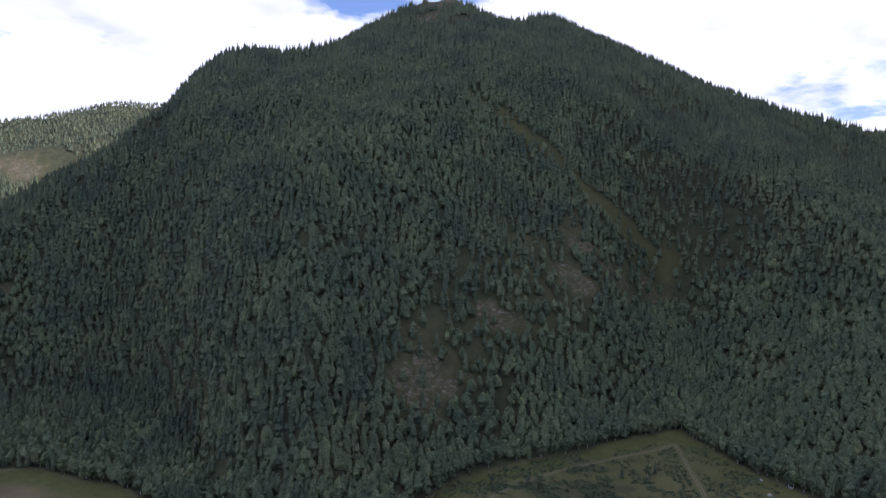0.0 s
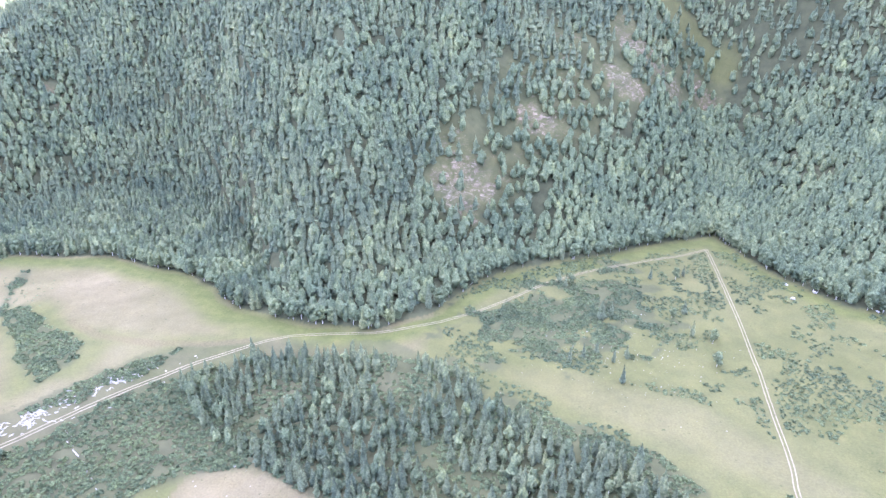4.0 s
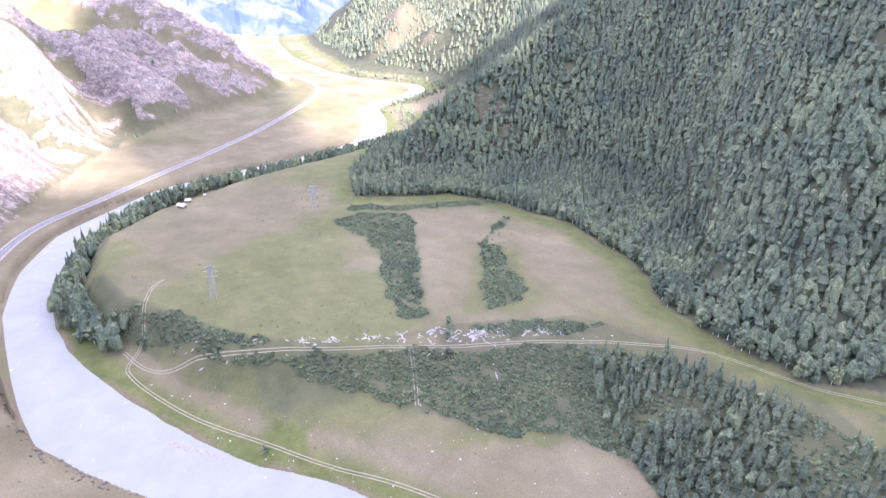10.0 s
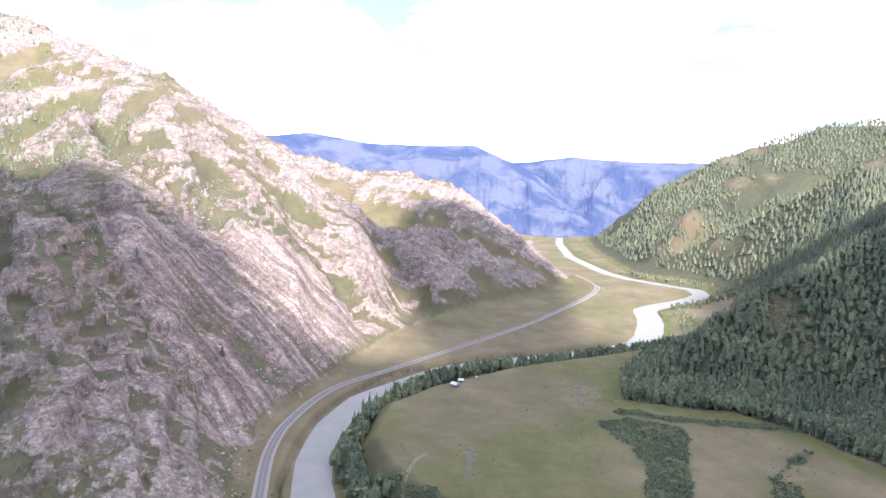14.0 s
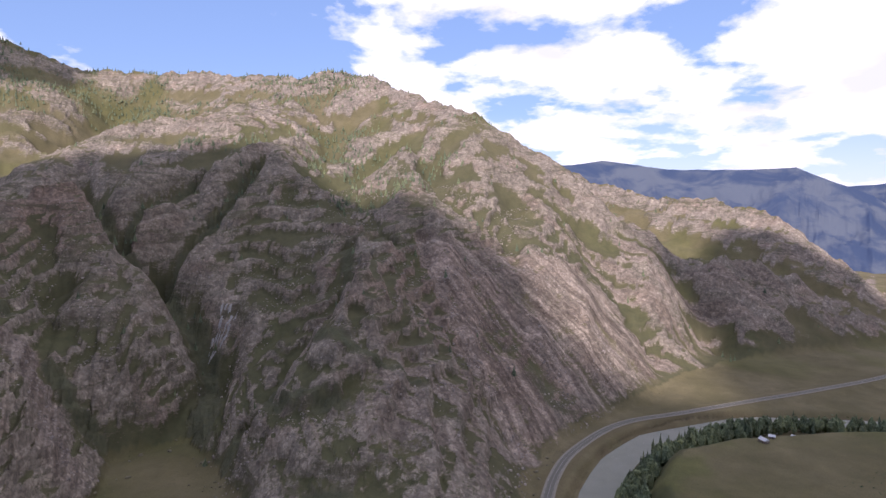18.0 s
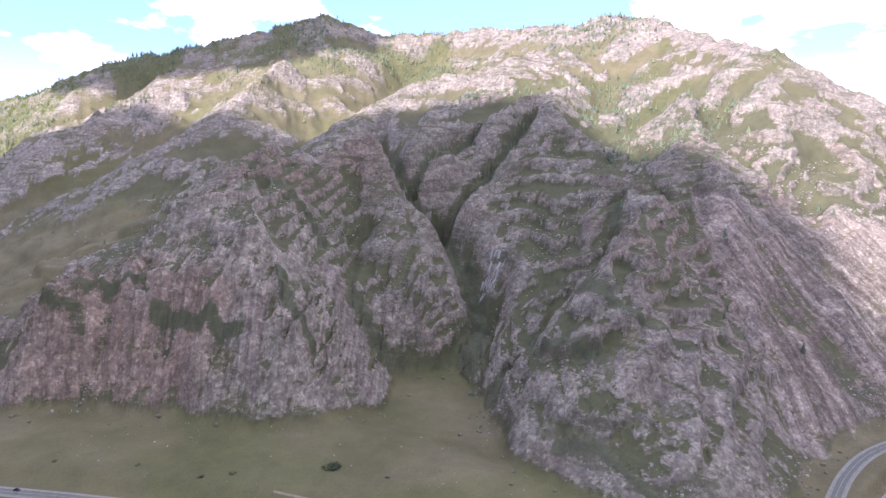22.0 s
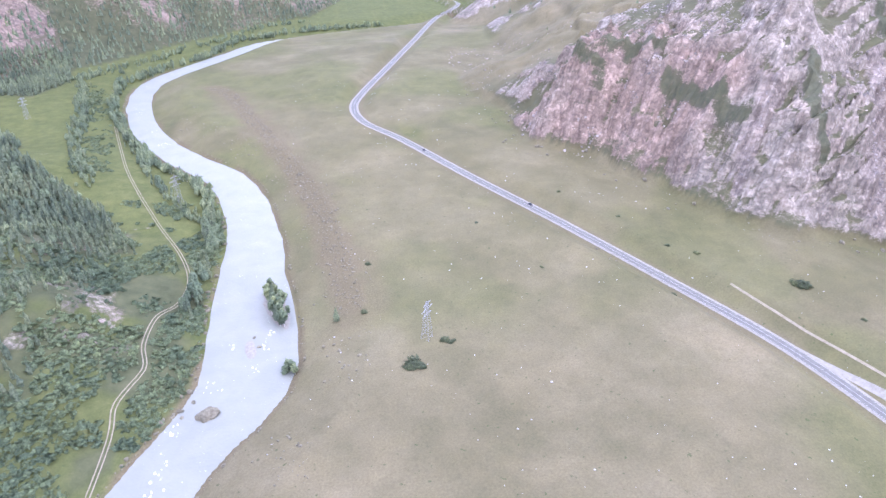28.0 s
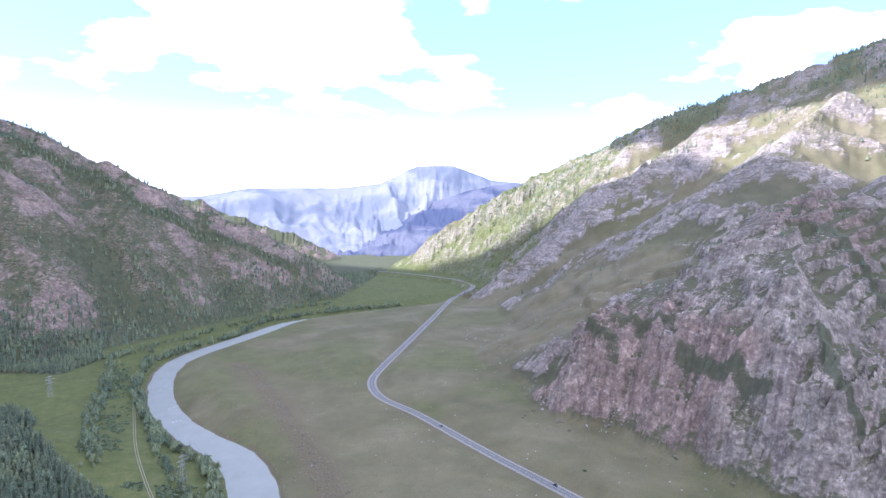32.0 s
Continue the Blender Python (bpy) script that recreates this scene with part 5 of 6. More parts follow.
def north_woods():
    # nearer face
    x, y, gen = scatter(-900, 700, 330, 1100, 5.6, 11)
    d = np.hypot(x, y)
    keep = (d < 1020) & inside(x, y, NORTH)
    x, y = x[keep], y[keep]
    z, m = relief(x, y)
    bare = outcrops(x, y)
    open_spur = (along(x, y, SPUR_GRASS)[0] < 12) & (gen.random(len(x)) < 0.85)
    open_spur |= (np.hypot((x - 20) / 48, (y - 530) / 46) < 1 + 0.6 * (layers(x, y, 25, 3, 70) - 0.5)) & (gen.random(len(x)) < 0.4)
    open_spur |= (depth_in(x, y, RED_SLOPE) > 10 * (layers(x, y, 30, 3, 70) - 0.5)) & (gen.random(len(x)) < 0.36)
    face = step(0.5, 0.62, layers(x, y, 90, 3, 71)) * step(-60, 40, x) * step(330, 200, z)
    keep = (m["n_in"] > 1) & (bare < 0.2 + 0.9 * (gen.random(len(x)) < 0.3)) & ~open_spur & (gen.random(len(x)) > 0.12 + 0.5 * face * (z > 70))
    x, y, z, n_in = x[keep], y[keep], z[keep], m["n_in"][keep]
    low = step(90, 15, n_in + 60 * (layers(x, y, 60, 3, 72) - 0.5))
    leafy = gen.random(len(x)) < np.where(x > 10, 0.12 + 0.85 * step(190, 90, z - 0.1 * n_in), 0.22 + 0.5 * low)
    leafy |= (layers(x, y, 130, 3, 73) > 0.62) & (gen.random(len(x)) < 0.6)
    size = gen.uniform(0.85, 1.3, len(x)) * np.where(leafy, 0.95, 1.0)
    front = np.argsort(n_in + 1e3 * (n_in > 40))
    lead = np.zeros(len(x), bool)
    for want, limit in ((leafy, 130), (~leafy, 60)):
        idx = [i for i in front if want[i]][:limit]
        lead[idx] = True
    stand_of(BIRCHES, *(q[leafy & lead] for q in (x, y, z, size)), gen, "birches at the forest edge")
    stand_of(CONIFERS, *(q[~leafy & lead] for q in (x, y, z, size)), gen, "conifers at the forest edge")
    rest = ~lead
    plant("conifer_forest", MID_CONIFER, *(q[~leafy & rest] for q in (x, y, z - 0.5, size)), gen, "needles_mass", "dense dark conifer forest covering the mountain", "forest", 1.3)
    plant("birch_forest", MID_BIRCH, *(q[leafy & rest] for q in (x, y, z - 0.5, size)), gen, "leaves_mass", "leafy birch wood mixed into the mountain forest", "forest")
    # upper slopes and crests
    x, y, gen = scatter(-1100, 1200, 500, 1750, 8.0, 12)
    d = np.hypot(x, y)
    keep = (d >= 1020) & (d < 1720) & inside(x, y, NORTH)
    x, y = x[keep], y[keep]
    z, m = relief(x, y)
    keep = (outcrops(x, y) < 0.3) & (gen.random(len(x)) > 0.15)
    x, y, z = x[keep], y[keep], z[keep]
    plant("upper_forest", FAR_CONIFER, x, y, z - 0.5, gen.uniform(0.85, 1.35, len(x)), gen, "needles_mass", "conifer forest on the mountain's upper slopes", "forest")
    # hills beyond, across the side valley
    x, y, gen = scatter(-2500, -700, 900, 2700, 12.5, 13)
    d = np.hypot(x, y)
    keep = (d > 1300) & (d < 2850) & inside(x, y, NORTH)
    x, y = x[keep], y[keep]
    z, m = relief(x, y)
    keep = (gen.random(len(x)) < np.maximum(step(0.3, 0.42, layers(x, y, 220, 4, 74)) * 0.95, 0.95 * step(330, 450, z))) & (z > 20) & (outcrops(x, y) < 0.3)
    x, y, z = x[keep], y[keep], z[keep]
    plant("hill_forest", FAR_CONIFER, x, y, z - 0.5, gen.uniform(0.9, 1.3, len(x)), gen, "needles_mass", "green conifer forest on the hills down the valley", "forest")


def slope_wood():
    x, y, gen = scatter(-200, 130, 180, 360, 5.0, 21)
    keep = inside(x, y, TREE_SLOPE)
    x, y = x[keep], y[keep]
    z = height_at(x, y)
    keep = gen.random(len(x)) < 0.92 * step(0.3, 0.46, layers(x, y, 32, 3, 75) + 0.2 * step(-120, 40, x))
    x, y, z = x[keep], y[keep], z[keep]
    leafy = gen.random(len(x)) < 0.22
    size = gen.uniform(0.55, 1.12, len(x))
    stand_of(CONIFERS, *(q[~leafy][:200] for q in (x, y, z, size)), gen, "conifers on the terrace slope")
    stand_of(BIRCHES, *(q[leafy][:40] for q in (x, y, z, size * 0.8)), gen, "birches on the terrace slope")
    rest = ~leafy
    plant("slope_birches", MID_BIRCH, *(q[leafy][40:] for q in (x, y, z - 0.4, size * 0.8)), gen, "leaves_mass", "leafy trees on the terrace slope", "forest")
    plant("slope_conifers", SLOPE_CONIFER, *(q[rest][200:] for q in (x, y, z - 0.4, size)), gen, "needles_mass", "conifer thicket on the terrace slope", "forest")


def south_woods():
    x, y, gen = scatter(100, 900, -1100, -250, 5.6, 31)
    edge = 14 * (layers(x, y, 40, 3, 76) - 0.5)
    keep = np.zeros(len(x), bool)
    for ring in SOUTH_WOODS:
        keep |= depth_in(x, y, ring) + edge > 0
    keep |= (x > 170) & (y > -430) & (layers(x, y, 60, 4, 76) > 0.4) & (gen.random(len(x)) < 0.6)
    x, y = x[keep], y[keep]
    z = height_at(x, y)
    leafy = gen.random(len(x)) < 0.2
    size = gen.uniform(0.6, 1.0, len(x)) * np.where(y > -430, 0.75, 1.0)
    plant("valley_conifers", MID_CONIFER, *(q[~leafy] for q in (x, y, z - 0.4, size)), gen, "needles_mass", "dark conifer wood beside the river meadows", "forest")
    plant("valley_birches", MID_BIRCH, *(q[leafy] for q in (x, y, z - 0.4, size * 0.85)), gen, "leaves_mass", "leafy trees among conifers beside the river", "forest")
    # foot of the southern mountain
    x, y, gen = scatter(-100, 1500, -2100, -780, 11, 32)
    keep = inside(x, y, SOUTH)
    x, y = x[keep], y[keep]
    z, m = relief(x, y)
    keep = gen.random(len(x)) < np.maximum(np.maximum(step(170, 60, m["s_in"]), 0.9 * step(30, 14, along(x, y, SOUTH_BAND)[0])), 0.3 * step(0.5, 0.62, layers(x, y, 110, 4, 77)))
    x, y, z = x[keep], y[keep], z[keep]
    plant("foothill_forest", FAR_CONIFER, x, y, z - 0.5, gen.uniform(0.6, 1.0, len(x)), gen, "needles_mass", "dark forest at the foot of the rocky mountain", "forest")


def river_trees():
    lines = [([(-420, 80), (-470, 70), (-530, 76), (-585, 102), (-640, 145), (-680, 200), (-715, 270), (-715, 370), (-728, 480), (-745, 560)], 17, 620, 1.5, "trees along the river terrace"),
             ([(108, -350), (108, -390), (106, -430), (116, -500), (140, -570), (160, -590), (195, -632), (248, -727), (296, -850), (316, -960), (270, -1070), (225, -1140), (190, -1270), (90, -1350), (-100, -1430)], 12, 600, 0.88, "trees along the river meadow"),
             ([(360, -945), (320, -810), (293, -712), (260, -620), (231, -551)], 14, 260, 0.64, "tree row between green meadows"),
             ([(239, -727), (201, -618), (175, -565), (149, -519), (120, -482), (106, -450)], 9, 200, 0.55, "low trees edging the riverside meadow"),
             ([(330, -1010), (380, -960), (300, -1100), (250, -1200), (150, -1390), (60, -1440)], 20, 200, 0.7, "tree belt below the rocky mountain"),
             ([(-745, 560), (-775, 640), (-850, 710), (-940, 765), (-1005, 800), (-1035, 880), (-1070, 980), (-1160, 1070), (-1350, 1010), (-1500, 1010)], 40, 320, 0.9, "trees along the far river bend")]
    for line, wide, count, tall, group in lines:
        gen = np.random.default_rng(len(line))
        seg = [math.dist(p, q) for p, q in zip(line[:-1], line[1:])]
        total = sum(seg)
        xs, ys = [], []
        for k in range(count):
            u = gen.random() * total
            for (p, q), s in zip(zip(line[:-1], line[1:]), seg):
                if u < s:
                    break
                u -= s
            xs.append(p[0] + (q[0] - p[0]) * u / s + gen.normal(0, wide * 0.3))
            ys.append(p[1] + (q[1] - p[1]) * u / s + gen.normal(0, wide * 0.3))
        x, y = np.array(xs), np.array(ys)
        z, m = relief(x, y)
        ok = m["out"] > 1.5
        x, y, z = x[ok], y[ok], z[ok]
        size = gen.uniform(0.55, 1.05, len(x)) * tall
        leafy = gen.random(len(x)) < 0.65
        few = np.arange(len(x)) < (110 if tall > 0.65 and wide != 20 else 0)
        stand_of(BIRCHES, *(q[leafy & few][:60] for q in (x, y, z, size)), gen, group)
        stand_of(CONIFERS, *(q[~leafy & few][:15] for q in (x, y, z, size)), gen, group)
        plant("riverside_trees", MID_BIRCH, *(q[leafy & ~few] for q in (x, y, z, size)), gen, "leaves_mass", "leafy trees lining the river bank", "trees")
        plant("riverside_conifers", MID_CONIFER, *(q[~leafy & ~few] for q in (x, y, z, size)), gen, "needles_mass", "conifers lining the river bank", "trees")


def crag_trees():
    """Scattered conifers on the rocky massif's crests and green hollows."""
    x, y, gen = scatter(-2200, -300, -2300, 500, 10, 41)
    d = np.hypot(x, y)
    keep = (d > 560) & (d < 2400) & inside(x, y, CLIFFS)
    x, y = x[keep], y[keep]
    z, m = relief(x, y)
    damp = np.zeros(len(x))
    for line, deep, half in GULLIES[:4]:
        damp = np.maximum(damp, np.exp(-(along(x, y, line)[0] / (half * 0.5)) ** 2))
    grove = np.zeros(len(x))
    for gx, gy, gr in ((-965, -241, 38), (-997, -306, 32), (-1170, -384, 45), (-1271, -456, 55), (-1559, -593, 110), (-1491, -613, 80), (-1134, -210, 40), (-1080, -560, 30), (-1020, -640, 30), (-900, -312, 22), (-940, -285, 22), (-968, -235, 24), (-1060, -425, 24), (-1139, -442, 26), (-1250, -452, 30), (-1110, -366, 22), (-1190, -335, 22), (-1150, -206, 26)):
        grove = np.maximum(grove, np.exp(-((x - gx) ** 2 + (y - gy) ** 2) / gr ** 2))
    chance = 0.012 + 0.45 * damp * step(700, 850, np.hypot(x, y)) + 0.95 * grove + 0.6 * step(400, 560, z) * step(0.47, 0.56, layers(x, y, 200, 4, 63)) + 0.55 * step(1650, 1850, np.hypot(x, y)) * step(0.5, 0.58, layers(x, y, 160, 4, 99))
    keep = gen.random(len(x)) < chance
    x, y, z = x[keep], y[keep], z[keep]
    plant("crag_conifers", FAR_CONIFER, x, y, z - 0.5, gen.uniform(0.45, 0.9, len(x)), gen, "needles_mass", "scattered conifers on rocky crests", "forest")


def shrubs():
    gen = np.random.default_rng(51)
    xs, ys = [], []
    for ring in SHRUB_RINGS:
        x0, x1 = min(p[0] for p in ring), max(p[0] for p in ring)
        y0, y1 = min(p[1] for p in ring), max(p[1] for p in ring)
        x, y, g = scatter(x0, x1, y0, y1, 2.3, 52)
        ok = (depth_in(x, y, ring) + (110 if ring is SHRUB_RINGS[2] else 11) * (layers(x, y, 16, 3, 89) - 0.5) > 0) & (layers(x, y, 9, 3, 78) > (0.47 if ring is SHRUB_RINGS[2] else 0.3))
        xs.append(x[ok]), ys.append(y[ok])
    x, y = np.concatenate(xs), np.concatenate(ys)
    plant("shrub_thicket", BUSH, x, y, height_at(x, y), gen.uniform(0.5, 1.1, len(x)), gen, "shrub_mass", "low dense green shrubs in strips on the terrace", "shrubs")
    # loose shrubs on the eastern meadow and stony knolls
    x, y, g = scatter(-20, 330, 180, 520, 2.9, 53)
    ok = ~inside(x, y, NORTH) & ~inside(x, y, TREE_SLOPE) & ~inside(x, y, FIELDS[3]) & (layers(x, y, 22, 4, 79, False, 0.6) > 0.53) & (along(x, y, TRACKS[1][1])[0] > 4) & (along(x, y, TRACKS[0][1])[0] > 4)
    x, y = x[ok], y[ok]
    plant("meadow_shrubs", BUSH, x, y, height_at(x, y), gen.uniform(0.35, 0.95, len(x)), gen, "shrub_mass", "scattered low shrubs on the grassy meadow", "shrubs")
    x, y, g = scatter(95, 460, -520, -180, 3.4, 54)
    z, m = relief(x, y)
    ok = (m["side"] < 0) & (m["out"] > 2) & (layers(x, y, 22, 4, 80) > 0.45) & (along(x, y, TRACKS[3][1])[0] > 4)
    plant("knoll_shrubs", BUSH, x[ok], y[ok], z[ok], gen.uniform(0.5, 1.9, ok.sum()), gen, "shrub_mass", "bushes among stony knolls above the river", "shrubs")

    # tufts and dwarf shrubs dotted over the terrace meadow
    x, y, g = scatter(-620, -280, 110, 420, 5.0, 57)
    ok = inside(x, y, TERRACE) & ~inside(x, y, NORTH) & (layers(x, y, 70, 4, 131) + 0.25 * step(-520, -400, x) > 0.66) & (g.random(len(x)) < 0.6)
    for ring in FIELDS[:2]:
        ok &= ~inside(x, y, ring)
    x, y = x[ok], y[ok]
    plant("terrace_tufts", BUSH, x, y, height_at(x, y) - 0.15, gen.uniform(0.2, 0.55, len(x)), gen, "shrub_mass", "small green tufts dotted over the terrace meadow", "shrubs")

    # brush between the conifers of the terrace slope, and in the hedges of the far meadows
    x, y, g = scatter(-200, 130, 180, 360, 3.2, 55)
    ok = inside(x, y, TREE_SLOPE) & (layers(x, y, 18, 3, 94) > 0.42)
    x, y = x[ok], y[ok]
    plant("slope_brush", BUSH, x, y, height_at(x, y), gen.uniform(0.5, 1.3, len(x)), gen, "shrub_mass", "green brush between conifers on the slope", "shrubs")
    x, y, g = scatter(200, 380, -960, -520, 4.0, 56)
    ok = (along(x, y, [(345, -920), (290, -772), (262, -680), (238, -583)])[0] < 16 + 14 * (layers(x, y, 30, 3, 96) - 0.5)) & (layers(x, y, 16, 3, 98) > 0.45)
    x, y = x[ok], y[ok]
    plant("hedge_shrubs", BUSH, x, y, height_at(x, y), gen.uniform(0.7, 1.6, len(x)), gen, "shrub_mass", "bushes along a tree row in the meadows", "shrubs")


north_woods()
slope_wood()
south_woods()
river_trees()
crag_trees()
shrubs()


# ---- loose things ----
def part(name, vf, mat, parent, label="", smooth=False):
    ob = new(name, mesh_from(name, vf[0], vf[1], mat, smooth))
    ob.parent = parent
    if label:
        tagged(ob, label)
    return ob


def joined(pieces):
    v, f, n = [], [], 0
    for pv, pf in pieces:
        v.append(np.asarray(pv, float))
        f.append(np.asarray(pf) + n)
        n += len(pv)
    return np.concatenate(v), np.concatenate(f)


def beam(p, q, r):
    """A square bar from p to q."""
    p, q = Vector(p), Vector(q)
    axis = (q - p).normalized()
    e1 = axis.orthogonal().normalized() * r
    e2 = axis.cross(e1).normalized() * r
    v = [tuple(c + a * e1 + b * e2) for c in (p, q) for a, b in ((-1, -1), (1, -1), (1, 1), (-1, 1))]
    f = [(0, 1, 5), (0, 5, 4), (1, 2, 6), (1, 6, 5), (2, 3, 7), (2, 7, 6), (3, 0, 4), (3, 4, 7), (3, 2, 1), (3, 1, 0), (4, 5, 6), (4, 6, 7)]
    return np.array(v), np.array(f)


def shaped_box(sx, sy, z0, z1, top=(1.0, 1.0), shift=0.0):
    """A box whose top may be smaller than its foot."""
    v = [(-sx, -sy, z0), (sx, -sy, z0), (sx, sy, z0), (-sx, sy, z0)]
    v += [(x * top[0] + shift, y * top[1], z1) for x, y, _ in v]
    f = [(0, 1, 5), (0, 5, 4), (1, 2, 6), (1, 6, 5), (2, 3, 7), (2, 7, 6), (3, 0, 4), (3, 4, 7), (3, 2, 1), (3, 1, 0), (4, 5, 6), (4, 6, 7)]
    return np.array(v), np.array(f)


def ground_z(x, y):
    return float(height_at([x], [y])[0])


def power_pylon():
    top = tagged(new("power_pylon"), "grey steel lattice power pylon standing in the meadow", "power pylon", "pylons of the power line")
    tall, foot, waist = 26.0, 2.6, 0.5
    corners = ((-1, -1), (1, -1), (1, 1), (-1, 1))
    for sx, sy in corners:
        part("leg", beam((sx * foot, sy * foot, -0.5), (sx * waist, sy * waist, tall), 0.07), "steel", top)
    for k in range(4):
        a, b = corners[k], corners[(k + 1) % 4]
        bars = []
        for i in range(7):
            t0, t1 = i / 7, (i + 1) / 7
            w0, w1 = foot + (waist - foot) * t0, foot + (waist - foot) * t1
            bars.append(beam((a[0] * w0, a[1] * w0, tall * t0), (b[0] * w1, b[1] * w1, tall * t1), 0.03))
            bars.append(beam((b[0] * w0, b[1] * w0, tall * t0), (a[0] * w1, a[1] * w1, tall * t1), 0.03))
        part("brace", joined(bars), "steel", top)
    for z, half in ((17.0, 5.0), (21.0, 6.0), (24.5, 4.0)):
        part("crossarm", joined([beam((-half, 0, z), (half, 0, z), 0.14), beam((-half, 0, z), (0, 0, z + 1.4), 0.08), beam((half, 0, z), (0, 0, z + 1.4), 0.08)]), "steel", top)
    return top


pylon = power_pylon()
PYLONS = [(-41, -286), (148, -525), (371, -783), (-224, -90), (-398, 145), (-512, 300)]
for k, (px, py) in enumerate(PYLONS):
    ob = pylon if k == 0 else copy_thing(pylon, Matrix())
    ob.matrix_basis = pose(px, py, ground_z(px, py), 0, 0, 52)


def car(px, py, turn):
    top = tagged(new("car"), "small dark car on the highway", "car")
    part("body", joined([shaped_box(2.15, 0.88, 0.35, 0.85, (0.97, 0.95))]), "car_dark", top)
    part("cabin", shaped_box(1.25, 0.82, 0.85, 1.45, (0.68, 0.8), -0.15), "glass_dark", top)
    for sx in (-1.35, 1.35):
        for sy in (-0.85, 0.85):
            a = np.linspace(0, 2 * math.pi, 13)[:-1]
            v = [(sx + 0.33 * math.cos(w), sy + o, 0.33 + 0.33 * math.sin(w)) for o in (-0.1, 0.1) for w in a]
            f = [(k, (k + 1) % 12, 12 + (k + 1) % 12) for k in range(12)] + [(k, 12 + (k + 1) % 12, 12 + k) for k in range(12)]
            f += [(0, k + 1, k) for k in range(1, 11)] + [(12, 12 + k, 12 + k + 1) for k in range(1, 11)]
            part("wheel", (np.array(v), np.array(f)), "rubber", top)
    top.matrix_basis = pose(px, py, ground_z(px, py) + 0.32, 0, 0, turn)
    return top


car(-81, -587, 117)
car(-152, -447, 117)


def hut(px, py, turn, sx, sy, tall, label):
    top = tagged(new("hut"), label, "hut")
    part("wall", shaped_box(sx, sy, -0.5, tall), "timber", top)
    roof_v = np.array([(-sx - 0.5, -sy - 0.5, tall), (sx + 0.5, -sy - 0.5, tall), (sx + 0.5, sy + 0.5, tall), (-sx - 0.5, sy + 0.5, tall), (-sx - 0.5, 0, tall + sy * 0.8), (sx + 0.5, 0, tall + sy * 0.8)])
    roof_f = np.array([(0, 1, 5), (0, 5, 4), (2, 3, 4), (2, 4, 5), (3, 0, 4), (1, 2, 5), (0, 3, 2), (0, 2, 1)])
    part("roof", (roof_v, roof_f), "tin_roof", top, "pale sheet-metal roof")
    door = shaped_box(0.5, 0.04, 0.0, 1.9)
    part("door", (door[0] + np.array([sx * 0.3, -sy - 0.03, 0]), door[1]), "bark", top)
    top.matrix_basis = pose(px, py, ground_z(px, py), 0, 0, turn)


hut(-606, 203, 25, 4.0, 2.6, 2.6, "small timber hut with a pale metal roof on the meadow")
hut(-618, 214, 70, 2.6, 2.0, 2.2, "timber shed with a pale metal roof beside a hut")
hut(-640, 242, 40, 2.2, 1.8, 2.2, "little timber shed by the riverside trees")


def patch_of(cx, cy, size, gen, long=1.0, turn=0.0, lift=0.18):
    """An irregular flat patch that follows the ground."""
    n = 18
    a = np.linspace(0, 2 * math.pi, n, endpoint=False)
    r = size * (0.55 + 0.6 * gen.random(n))
    ca, sa = math.cos(turn), math.sin(turn)
    rings = [(np.array([cx]), np.array([cy]))]
    for k in (0.5, 1.0):
        u, w = np.cos(a) * r * k * long, np.sin(a) * r * k
        rings.append((cx + u * ca - w * sa, cy + u * sa + w * ca))
    x, y = np.concatenate([q[0] for q in rings]), np.concatenate([q[1] for q in rings])
    z = height_at(x, y) + np.where(np.arange(len(x)) > n, -0.05, lift)
    f = [(0, 1 + k, 1 + (k + 1) % n) for k in range(n)]
    f += [(1 + k, 1 + n + k, 1 + n + (k + 1) % n) for k in range(n)] + [(1 + k, 1 + n + (k + 1) % n, 1 + (k + 1) % n) for k in range(n)]
    return np.stack([x, y, z], -1), np.array(f)


